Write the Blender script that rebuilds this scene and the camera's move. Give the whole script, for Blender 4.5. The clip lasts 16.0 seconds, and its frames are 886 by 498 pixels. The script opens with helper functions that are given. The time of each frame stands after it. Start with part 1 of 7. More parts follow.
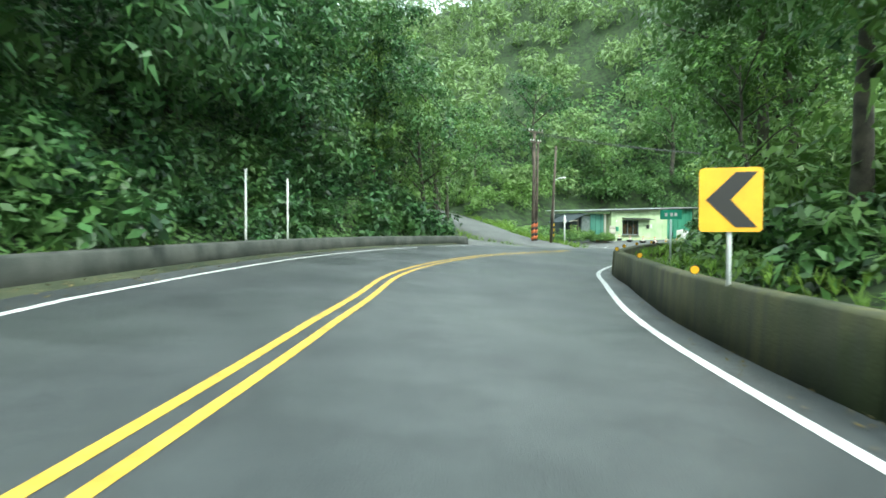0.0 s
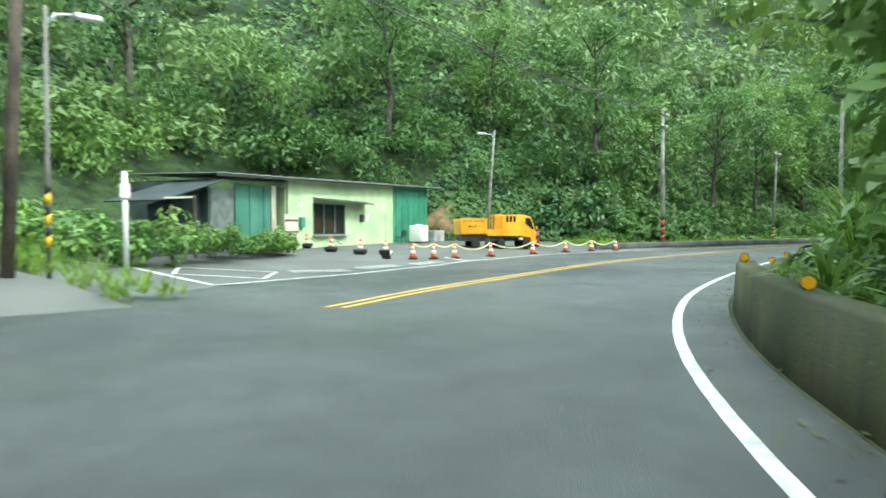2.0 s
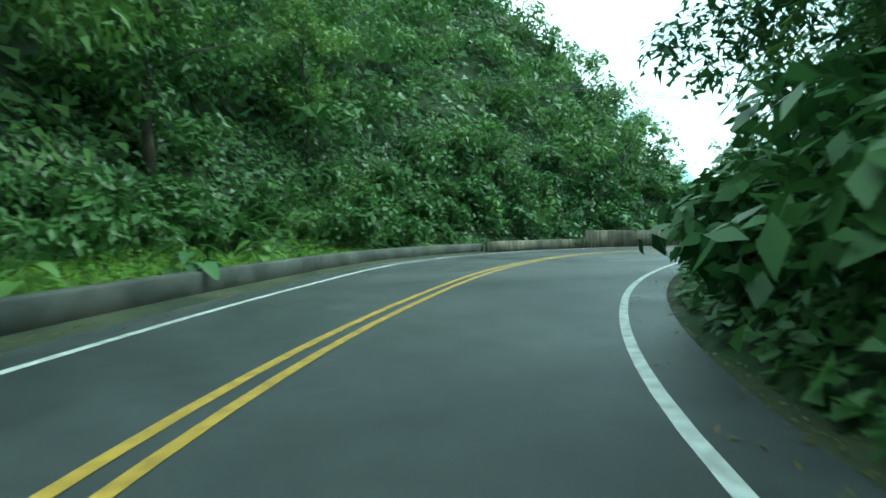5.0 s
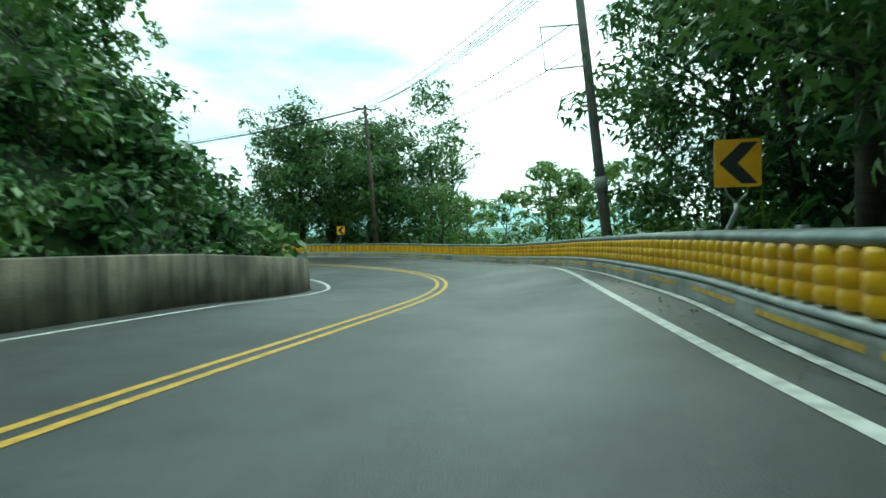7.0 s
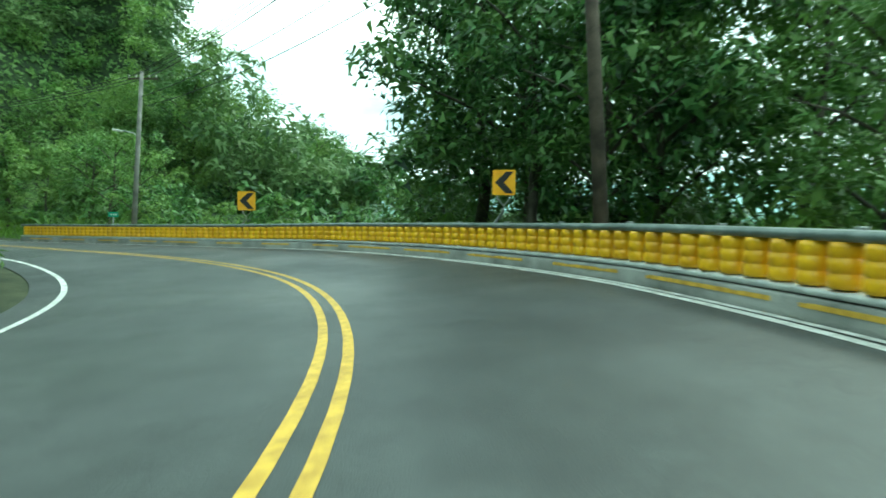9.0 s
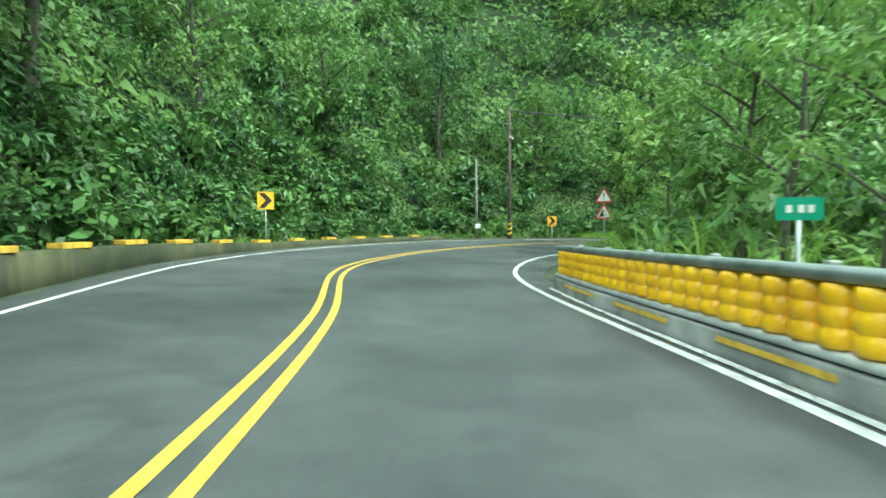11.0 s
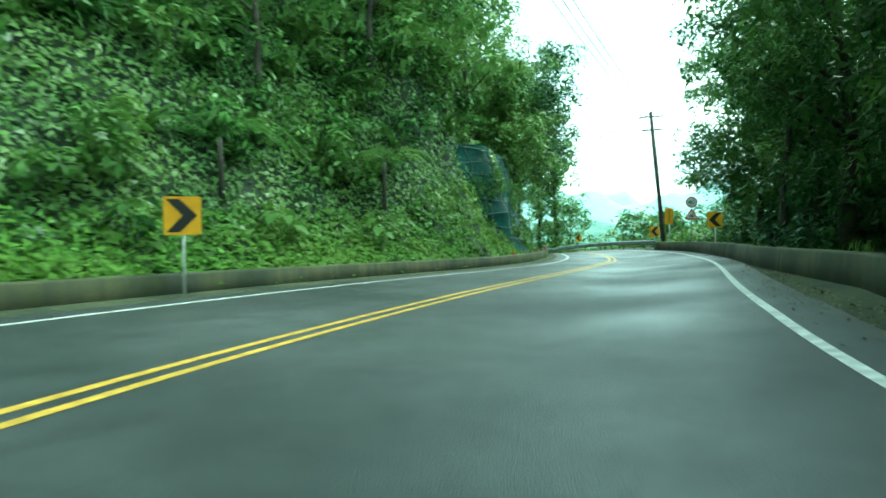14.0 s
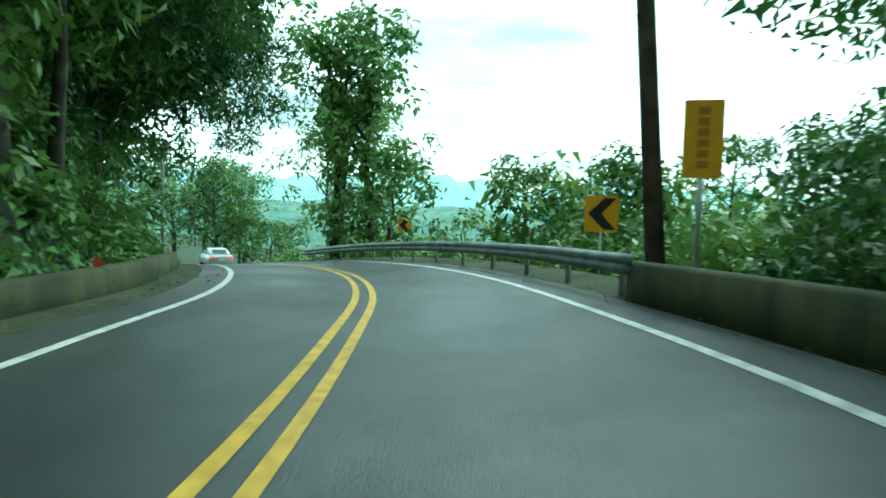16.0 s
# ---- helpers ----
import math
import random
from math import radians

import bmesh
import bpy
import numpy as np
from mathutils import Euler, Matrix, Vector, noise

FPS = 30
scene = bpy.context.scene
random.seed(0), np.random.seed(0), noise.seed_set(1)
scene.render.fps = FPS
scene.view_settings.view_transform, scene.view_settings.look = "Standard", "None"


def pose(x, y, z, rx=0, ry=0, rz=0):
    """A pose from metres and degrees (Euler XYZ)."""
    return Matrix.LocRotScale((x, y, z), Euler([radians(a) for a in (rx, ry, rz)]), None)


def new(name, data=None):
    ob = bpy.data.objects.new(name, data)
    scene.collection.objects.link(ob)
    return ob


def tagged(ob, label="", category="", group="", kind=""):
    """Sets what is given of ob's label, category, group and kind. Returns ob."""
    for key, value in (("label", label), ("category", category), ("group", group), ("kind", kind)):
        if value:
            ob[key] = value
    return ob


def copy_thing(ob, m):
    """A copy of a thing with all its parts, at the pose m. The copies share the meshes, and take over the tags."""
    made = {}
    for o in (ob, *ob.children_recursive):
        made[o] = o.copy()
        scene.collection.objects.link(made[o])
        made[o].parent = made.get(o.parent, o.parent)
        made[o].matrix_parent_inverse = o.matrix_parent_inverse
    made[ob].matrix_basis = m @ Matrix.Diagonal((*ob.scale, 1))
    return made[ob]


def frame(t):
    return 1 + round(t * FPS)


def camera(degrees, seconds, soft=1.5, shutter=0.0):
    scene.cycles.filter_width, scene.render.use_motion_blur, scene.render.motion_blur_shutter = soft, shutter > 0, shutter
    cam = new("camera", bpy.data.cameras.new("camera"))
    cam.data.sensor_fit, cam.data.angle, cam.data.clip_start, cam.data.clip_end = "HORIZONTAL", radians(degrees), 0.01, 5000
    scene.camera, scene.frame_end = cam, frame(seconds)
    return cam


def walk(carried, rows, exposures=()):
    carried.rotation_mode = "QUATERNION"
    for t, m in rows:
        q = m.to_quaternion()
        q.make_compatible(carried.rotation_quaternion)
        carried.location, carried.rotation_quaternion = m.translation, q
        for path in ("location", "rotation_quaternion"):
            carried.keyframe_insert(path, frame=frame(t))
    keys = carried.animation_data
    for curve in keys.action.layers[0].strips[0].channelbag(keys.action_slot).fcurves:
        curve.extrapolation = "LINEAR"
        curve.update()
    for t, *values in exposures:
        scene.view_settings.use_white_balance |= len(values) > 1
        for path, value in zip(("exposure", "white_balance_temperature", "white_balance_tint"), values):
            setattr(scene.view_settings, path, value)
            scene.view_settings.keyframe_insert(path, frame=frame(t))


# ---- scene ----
# camera: seconds, place, and yaw (to the left of +y), pitch and roll in degrees
ROWS = [
    (0, 0.000, 0.000, 1.450, 0.00, -1.62, -0.01),
    (0.5, 0.941, 9.764, 1.449, -3.93, -1.88, 0.21),
    (1, 2.795, 19.414, 1.451, -10.94, -2.34, -0.78),
    (1.5, 6.237, 28.642, 1.450, -20.41, -1.90, -0.46),
    (2, 11.045, 37.017, 1.450, -30.32, -1.89, -0.15),
    (2.5, 17.075, 44.264, 1.452, -42.47, -1.88, 0.37),
    (3, 24.441, 50.064, 1.442, -53.51, -1.79, 1.20),
    (3.5, 33.276, 54.747, 1.430, -61.96, -2.17, 0.82),
    (4, 42.576, 58.370, 1.445, -68.30, -2.21, 0.18),
    (4.2, 46.378, 59.529, 1.448, -70.67, -2.85, 0.02),
    (4.6, 54.088, 61.242, 1.450, -77.03, -2.36, 0.00),
    (5, 61.899, 62.000, 1.450, -84.62, -2.12, -0.00),
    (5.4, 69.692, 61.663, 1.450, -93.08, -1.98, -0.01),
    (5.8, 77.299, 60.157, 1.449, -102.06, -1.83, -0.07),
    (6.3, 86.272, 56.634, 1.448, -113.55, -1.60, -0.43),
    (6.5, 89.620, 54.763, 1.450, -118.09, -0.85, -0.50),
    (7, 97.255, 49.190, 1.458, -127.65, -0.55, -0.35),
    (7.5, 104.114, 42.968, 1.455, -130.07, -0.90, 0.46),
    (8, 110.929, 37.055, 1.448, -123.72, -1.94, 1.27),
    (8.5, 118.141, 32.437, 1.448, -113.43, -2.84, 1.45),
    (9, 125.976, 29.737, 1.448, -98.33, -2.54, 0.79),
    (9.5, 134.107, 29.244, 1.453, -81.95, -2.39, 1.04),
    (10, 142.085, 31.192, 1.451, -64.28, -1.93, 0.29),
    (10.2, 145.047, 32.688, 1.449, -57.31, -1.79, 0.01),
    (10.6, 150.481, 36.482, 1.449, -45.72, -1.94, 0.00),
    (11, 155.198, 41.151, 1.450, -37.77, -2.07, 0.00),
    (11.4, 159.443, 46.283, 1.450, -34.33, -2.26, 0.01),
    (11.8, 163.623, 51.514, 1.452, -35.83, -2.63, 0.07),
    (12.3, 169.407, 57.648, 1.454, -43.75, -3.41, 0.41),
    (12.5, 172.031, 59.819, 1.449, -48.94, -3.83, -0.88),
    (13, 179.494, 64.176, 1.443, -63.75, -3.26, -1.69),
    (13.5, 188.133, 66.182, 1.446, -81.30, -2.56, -1.68),
    (14, 197.062, 65.501, 1.447, -99.53, -1.03, -0.90),
    (14.5, 205.771, 62.264, 1.451, -112.95, 0.58, -0.51),
    (15, 214.158, 57.406, 1.456, -119.46, -0.34, 0.63),
    (15.5, 222.737, 52.125, 1.455, -118.36, -1.60, 1.80),
    (16, 231.808, 47.495, 1.448, -110.32, -2.60, 1.92),
]
LENS = 74.58
cam = camera(LENS, 16.0, soft=1.6, shutter=0.14)
walk(cam, [(t, Matrix.Translation((x, y, z)) @ pose(0, 0, 0, 90 + tilt, 0, yaw) @ pose(0, 0, 0, 0, 0, lean))
           for t, x, y, z, yaw, tilt, lean in ROWS],
     [(0.0, 1.35, 5950, 0), (0.5, 1.35, 5950, 0), (1.0, 1.15, 5950, 1), (1.6, 1.55, 6050, 1), (2.0, 1.45, 6000, 0), (2.5, 0.9, 5800, -7), (3.5, 0.5, 5300, -17), (4.2, 0.55, 5100, -20),
      (6.3, 0.5, 5500, -25), (6.6, 0.38, 5500, -25), (7.0, -0.05, 5700, -19), (7.5, -0.2, 5700, -18), (8.0, -0.3, 5550, -22), (8.6, -0.1, 5700, -19), (9.0, 0.48, 5700, -23), (9.5, 1.05, 5700, -20),
      (10.2, 1.3, 5850, -10), (12.3, 1.4, 5900, -13), (12.9, 1.5, 5850, -15), (13.3, 1.2, 5650, -22), (14.0, 1.05, 5350, -32), (14.5, 0.95, 5300, -33), (15.0, 0.85, 5400, -32), (15.5, 0.5, 5250, -34), (16.0, 0.34, 5300, -26)])

# ---- world and sun: bright overcast sky ----
SUN_UP, SUN_TURN = radians(52), radians(150)
world = bpy.data.worlds.new("world")
scene.world = world
world.use_nodes = True
wt = world.node_tree
wt.nodes.clear()
w_out = wt.nodes.new("ShaderNodeOutputWorld")
w_bg = wt.nodes.new("ShaderNodeBackground")
w_sky = wt.nodes.new("ShaderNodeTexSky")
w_sky.sky_type, w_sky.sun_disc = "NISHITA", False
w_sky.sun_elevation, w_sky.sun_rotation = SUN_UP, SUN_TURN
w_sky.dust_density, w_sky.air_density = 4.0, 1.0
w_co = wt.nodes.new("ShaderNodeTexCoord")
w_map = wt.nodes.new("ShaderNodeMapping")
w_map.inputs["Scale"].default_value = (1.5, 1.5, 5.0)
w_noise = wt.nodes.new("ShaderNodeTexNoise")
w_noise.inputs["Scale"].default_value, w_noise.inputs["Detail"].default_value = 1.6, 6.0
w_ramp = wt.nodes.new("ShaderNodeValToRGB")
w_ramp.color_ramp.elements[0].position, w_ramp.color_ramp.elements[0].color = 0.35, (6.2, 7.6, 8.0, 1)
w_ramp.color_ramp.elements[1].position, w_ramp.color_ramp.elements[1].color = 0.62, (16.0, 16.5, 16.0, 1)
w_mix = wt.nodes.new("ShaderNodeMixRGB")
w_mix.inputs["Fac"].default_value = 0.85
for a, b in ((w_co.outputs["Generated"], w_map.inputs["Vector"]), (w_map.outputs["Vector"], w_noise.inputs["Vector"]),
             (w_noise.outputs["Fac"], w_ramp.inputs["Fac"]), (w_sky.outputs["Color"], w_mix.inputs["Color1"]),
             (w_ramp.outputs["Color"], w_mix.inputs["Color2"]), (w_mix.outputs["Color"], w_bg.inputs["Color"]),
             (w_bg.outputs["Background"], w_out.inputs["Surface"])):
    wt.links.new(a, b)
w_bg.inputs["Strength"].default_value = 0.135

sun = new("sun", bpy.data.lights.new("sun", "SUN"))
sun.data.energy, sun.data.angle, sun.data.color = 1.5, radians(11), (1.0, 0.96, 0.88)
sun.rotation_euler = Euler((radians(90) - SUN_UP, 0, radians(180) - SUN_TURN))


# ---- materials ----
def material(name):
    m = bpy.data.materials.new(name)
    m.use_nodes = True
    return m, m.node_tree, m.node_tree.nodes["Principled BSDF"]


def blotchy(name, dark, light, scale=3.0, rough=0.7, metal=0.0, bump=0.0, bump_scale=60.0, grain=0.25, spread=(0.35, 0.65), coat=0.0):
    """Two tones at a coarse scale, a fine grain over them, and a little relief."""
    m, nt, bsdf = material(name)
    co = nt.nodes.new("ShaderNodeNewGeometry")
    n1, n2 = nt.nodes.new("ShaderNodeTexNoise"), nt.nodes.new("ShaderNodeTexNoise")
    n1.inputs["Scale"].default_value, n1.inputs["Detail"].default_value = scale, 5.0
    n2.inputs["Scale"].default_value, n2.inputs["Detail"].default_value = bump_scale, 3.0
    ramp = nt.nodes.new("ShaderNodeValToRGB")
    for e, p, c in zip(ramp.color_ramp.elements, spread, (dark, light)):
        e.position, e.color = p, (*c, 1)
    mix = nt.nodes.new("ShaderNodeMixRGB")
    mix.blend_type = "OVERLAY"
    mix.inputs["Fac"].default_value = grain
    for n in (n1, n2):
        nt.links.new(co.outputs["Position"], n.inputs["Vector"])
    nt.links.new(n1.outputs["Fac"], ramp.inputs["Fac"])
    nt.links.new(ramp.outputs["Color"], mix.inputs["Color1"])
    nt.links.new(n2.outputs["Fac"], mix.inputs["Color2"])
    nt.links.new(mix.outputs["Color"], bsdf.inputs["Base Color"])
    bsdf.inputs["Roughness"].default_value, bsdf.inputs["Metallic"].default_value = rough, metal
    bsdf.inputs["Coat Weight"].default_value = coat
    if bump:
        b = nt.nodes.new("ShaderNodeBump")
        b.inputs["Strength"].default_value, b.inputs["Distance"].default_value = bump, 0.02
        nt.links.new(n2.outputs["Fac"], b.inputs["Height"])
        nt.links.new(b.outputs["Normal"], bsdf.inputs["Normal"])
    return m


def leafy(name, dark, light, warm, through_light=0.28, rough=0.42):
    """Leaves: every leaf has its own green, a coarse drift of hue over the crown, some light through."""
    m, nt, bsdf = material(name)
    geo = nt.nodes.new("ShaderNodeNewGeometry")
    info = nt.nodes.new("ShaderNodeObjectInfo")
    drift = nt.nodes.new("ShaderNodeTexNoise")
    drift.inputs["Scale"].default_value, drift.inputs["Detail"].default_value = 0.35, 4.0
    ramp = nt.nodes.new("ShaderNodeValToRGB")
    ramp.color_ramp.elements[0].color, ramp.color_ramp.elements[1].color = (*(c * 0.55 for c in dark), 1), (*(c * 1.45 for c in light), 1)
    ramp.color_ramp.elements[0].position, ramp.color_ramp.elements[1].position = 0.05, 1.0
    mix = nt.nodes.new("ShaderNodeMixRGB")
    mix.inputs["Color2"].default_value = (*warm, 1)
    step = nt.nodes.new("ShaderNodeValToRGB")
    step.color_ramp.elements[0].position, step.color_ramp.elements[1].position = 0.48, 0.72
    add = nt.nodes.new("ShaderNodeMath")
    add.operation = "ADD"
    half = nt.nodes.new("ShaderNodeMath")
    half.operation = "MULTIPLY"
    half.inputs[1].default_value = 0.35
    nt.links.new(geo.outputs["Position"], drift.inputs["Vector"])
    nt.links.new(info.outputs["Random"], half.inputs[0])
    nt.links.new(drift.outputs["Fac"], add.inputs[0])
    nt.links.new(half.outputs[0], add.inputs[1])
    nt.links.new(add.outputs[0], step.inputs["Fac"])
    nt.links.new(geo.outputs["Random Per Island"], ramp.inputs["Fac"])
    nt.links.new(ramp.outputs["Color"], mix.inputs["Color1"])
    nt.links.new(step.outputs["Color"], mix.inputs["Fac"])
    nt.links.new(mix.outputs["Color"], bsdf.inputs["Base Color"])
    bsdf.inputs["Roughness"].default_value, bsdf.inputs["Specular IOR Level"].default_value = rough, 0.28
    tr = nt.nodes.new("ShaderNodeBsdfTranslucent")
    nt.links.new(mix.outputs["Color"], tr.inputs["Color"])
    blend = nt.nodes.new("ShaderNodeMixShader")
    blend.inputs["Fac"].default_value = through_light
    nt.links.new(bsdf.outputs["BSDF"], blend.inputs[1])
    nt.links.new(tr.outputs["BSDF"], blend.inputs[2])
    nt.links.new(blend.outputs["Shader"], nt.nodes["Material Output"].inputs["Surface"])
    return m


def plain(name, colour, rough=0.5, metal=0.0, glow=0.0):
    m = blotchy(name, tuple(c * 0.86 for c in colour), colour, 2.2, rough, metal, 0.06, 90.0, 0.12)
    if glow:
        b = m.node_tree.nodes["Principled BSDF"]
        b.inputs["Emission Color"].default_value, b.inputs["Emission Strength"].default_value = (*colour, 1), glow
    return m




def worn_asphalt(name):
    """Damp asphalt: coarse drift, patches and grain in the tone, and a gloss that changes with the damp."""
    m = blotchy(name, (0.028, 0.034, 0.035), (0.082, 0.090, 0.089), 0.16, 0.46, 0, 0.55, 70.0, 0.8, (0.28, 0.72))
    nt = m.node_tree
    bsdf = nt.nodes["Principled BSDF"]
    base = bsdf.inputs["Base Color"].links[0].from_socket
    geo = nt.nodes.new("ShaderNodeNewGeometry")
    patch, damp, crack = (nt.nodes.new("ShaderNodeTexNoise") for _ in range(3))
    patch.inputs["Scale"].default_value, patch.inputs["Detail"].default_value, patch.inputs["Roughness"].default_value = 1.1, 9.0, 0.7
    damp.inputs["Scale"].default_value, damp.inputs["Detail"].default_value = 0.22, 6.0
    crack.inputs["Scale"].default_value, crack.inputs["Detail"].default_value = 0.5, 3.0
    for n in (patch, damp, crack):
        nt.links.new(geo.outputs["Position"], n.inputs["Vector"])
    tone = nt.nodes.new("ShaderNodeValToRGB")
    tone.color_ramp.elements[0].position, tone.color_ramp.elements[0].color = 0.30, (0.62, 0.63, 0.62, 1)
    tone.color_ramp.elements[1].position, tone.color_ramp.elements[1].color = 0.72, (1.28, 1.28, 1.25, 1)
    mul = nt.nodes.new("ShaderNodeMixRGB")
    mul.blend_type = "MULTIPLY"
    mul.inputs["Fac"].default_value = 1.0
    seam = nt.nodes.new("ShaderNodeValToRGB")
    for e, q, c in zip(seam.color_ramp.elements, (0.492, 0.5), (1.0, 0.55)):
        e.position, e.color = q, (c, c, c, 1)
    last = seam.color_ramp.elements.new(0.508)
    last.color = (1, 1, 1, 1)
    mul2 = nt.nodes.new("ShaderNodeMixRGB")
    mul2.blend_type = "MULTIPLY"
    mul2.inputs["Fac"].default_value = 0.45
    gloss = nt.nodes.new("ShaderNodeValToRGB")
    for e, q, c in zip(gloss.color_ramp.elements, (0.36, 0.66), (0.36, 0.60)):
        e.position, e.color = q, (c, c, c, 1)
    nt.links.new(patch.outputs["Fac"], tone.inputs["Fac"])
    nt.links.new(base, mul.inputs["Color1"])
    nt.links.new(tone.outputs["Color"], mul.inputs["Color2"])
    nt.links.new(crack.outputs["Fac"], seam.inputs["Fac"])
    nt.links.new(mul.outputs["Color"], mul2.inputs["Color1"])
    nt.links.new(seam.outputs["Color"], mul2.inputs["Color2"])
    nt.links.new(mul2.outputs["Color"], bsdf.inputs["Base Color"])
    nt.links.new(damp.outputs["Fac"], gloss.inputs["Fac"])
    nt.links.new(gloss.outputs["Color"], bsdf.inputs["Roughness"])
    return m


M_ASPHALT = worn_asphalt("asphalt")
M_ASPHALT_OLD = blotchy("old_asphalt", (0.066, 0.070, 0.064), (0.105, 0.110, 0.100), 0.35, 0.7, 0, 0.3, 90.0, 0.5)
M_YELLOW_LINE = blotchy("yellow_paint", (0.42, 0.26, 0.03), (0.66, 0.42, 0.05), 6.0, 0.6, 0, 0.2, 120.0, 0.3)
M_WHITE_LINE = blotchy("white_paint", (0.42, 0.43, 0.40), (0.72, 0.73, 0.70), 5.0, 0.6, 0, 0.2, 120.0, 0.3)
M_CONCRETE = blotchy("weathered_concrete", (0.075, 0.080, 0.062), (0.24, 0.24, 0.205), 0.9, 0.85, 0, 0.4, 35.0, 0.35, (0.38, 0.66))


def streaked(name, dark, light, rough=0.85):
    """Old concrete with dark runs of water down its face."""
    m = blotchy(name, dark, light, 0.7, rough, 0, 0.4, 30.0, 0.4, (0.36, 0.66))
    nt = m.node_tree
    bsdf = nt.nodes["Principled BSDF"]
    base = bsdf.inputs["Base Color"].links[0].from_socket
    geo, mp, ns = nt.nodes.new("ShaderNodeNewGeometry"), nt.nodes.new("ShaderNodeMapping"), nt.nodes.new("ShaderNodeTexNoise")
    mp.inputs["Scale"].default_value = (2.6, 2.6, 0.22)
    ns.inputs["Scale"].default_value, ns.inputs["Detail"].default_value = 1.4, 6.0
    rp, mx = nt.nodes.new("ShaderNodeValToRGB"), nt.nodes.new("ShaderNodeMixRGB")
    rp.color_ramp.elements[0].position, rp.color_ramp.elements[1].position = 0.42, 0.74
    mx.inputs["Color2"].default_value = (0.035, 0.038, 0.028, 1)
    nt.links.new(geo.outputs["Position"], mp.inputs["Vector"])
    nt.links.new(mp.outputs["Vector"], ns.inputs["Vector"])
    nt.links.new(ns.outputs["Fac"], rp.inputs["Fac"])
    nt.links.new(rp.outputs["Color"], mx.inputs["Fac"])
    nt.links.new(base, mx.inputs["Color1"])
    nt.links.new(mx.outputs["Color"], bsdf.inputs["Base Color"])
    return m


M_WETWALL = blotchy("damp_dark_concrete", (0.030, 0.036, 0.028), (0.095, 0.098, 0.082), 0.9, 0.7, 0, 0.4, 35.0, 0.35, (0.38, 0.68))
M_STREAK = streaked("streaked_concrete", (0.085, 0.080, 0.055), (0.27, 0.245, 0.175))
M_MOSS = streaked("mossy_concrete", (0.026, 0.036, 0.010), (0.100, 0.100, 0.042), 0.9)
M_MOUND = blotchy("mossy_bank", (0.030, 0.040, 0.012), (0.120, 0.150, 0.034), 1.3, 0.95, 0, 0.7, 16.0, 0.6, (0.36, 0.62))
M_KERB = blotchy("kerb_concrete", (0.15, 0.155, 0.14), (0.34, 0.345, 0.32), 1.2, 0.8, 0, 0.3, 50.0, 0.3)
# Near-black green, so gaps between the bushes read as shade and undergrowth.
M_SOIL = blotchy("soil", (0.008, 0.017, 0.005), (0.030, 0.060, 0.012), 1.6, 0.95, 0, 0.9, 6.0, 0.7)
M_VERGE = blotchy("mossy_verge", (0.020, 0.030, 0.010), (0.060, 0.070, 0.030), 0.7, 0.95, 0, 0.6, 14.0, 0.45)
M_EARTH = blotchy("bare_earth", (0.10, 0.065, 0.030), (0.21, 0.14, 0.07), 0.8, 0.95, 0, 0.6, 7.0, 0.4)
M_BARK = blotchy("bark", (0.028, 0.026, 0.018), (0.085, 0.078, 0.055), 2.0, 0.9, 0, 0.7, 22.0, 0.4)
M_POLE = blotchy("pole_concrete", (0.12, 0.12, 0.105), (0.24, 0.235, 0.21), 1.5, 0.85, 0, 0.3, 40.0, 0.3)
M_WOODPOLE = blotchy("wooden_pole", (0.045, 0.036, 0.026), (0.12, 0.095, 0.07), 1.8, 0.9, 0, 0.5, 30.0, 0.4)
M_STEEL = blotchy("galvanised_steel", (0.36, 0.38, 0.38), (0.56, 0.58, 0.57), 3.0, 0.42, 0.7, 0.1, 80.0, 0.2)
M_BRIGHTRAIL = blotchy("bright_rail", (0.46, 0.49, 0.48), (0.66, 0.69, 0.67), 2.5, 0.5, 0.3, 0.1, 60.0, 0.2)
M_RAIL = blotchy("weathered_rail", (0.13, 0.16, 0.15), (0.27, 0.31, 0.29), 2.5, 0.5, 0.5, 0.15, 60.0, 0.25)
M_DARKSTEEL = blotchy("dark_steel", (0.025, 0.027, 0.026), (0.07, 0.072, 0.07), 3.0, 0.5, 0.4, 0.1, 80.0, 0.2)
M_ROLLER = blotchy("yellow_roller", (0.72, 0.38, 0.008), (0.92, 0.54, 0.012), 1.6, 0.36, 0, 0.05, 60.0, 0.15)
M_SIGNY = blotchy("sign_yellow", (0.82, 0.39, 0.010), (0.94, 0.49, 0.014), 3.0, 0.4, 0, 0, 60.0, 0.1)
M_SIGNBLACK = plain("sign_black", (0.022, 0.020, 0.016), 0.45)
M_FADED = plain("faded_brown_print", (0.50, 0.24, 0.02), 0.5)
M_SIGNWHITE = plain("sign_white", (0.74, 0.75, 0.71), 0.4)
M_SIGNRED = plain("sign_red", (0.46, 0.040, 0.030), 0.4)
M_SIGNGREEN = plain("sign_green", (0.02, 0.30, 0.17), 0.4)
M_ORANGE = plain("reflector_amber", (0.86, 0.44, 0.008), 0.3)
M_REDREFL = plain("reflector_red", (0.66, 0.055, 0.016), 0.3)
M_TRUCK = blotchy("truck_yellow", (0.58, 0.27, 0.010), (0.80, 0.40, 0.016), 1.2, 0.4, 0, 0.03, 60.0, 0.15, coat=0.2)
M_TYRE = plain("tyre_rubber", (0.018, 0.018, 0.017), 0.9)
M_GLASSDARK = plain("dark_glass", (0.015, 0.02, 0.02), 0.08)
M_SHEDWALL = blotchy("pale_green_render", (0.33, 0.44, 0.24), (0.47, 0.58, 0.34), 0.7, 0.85, 0, 0.15, 40.0, 0.2)
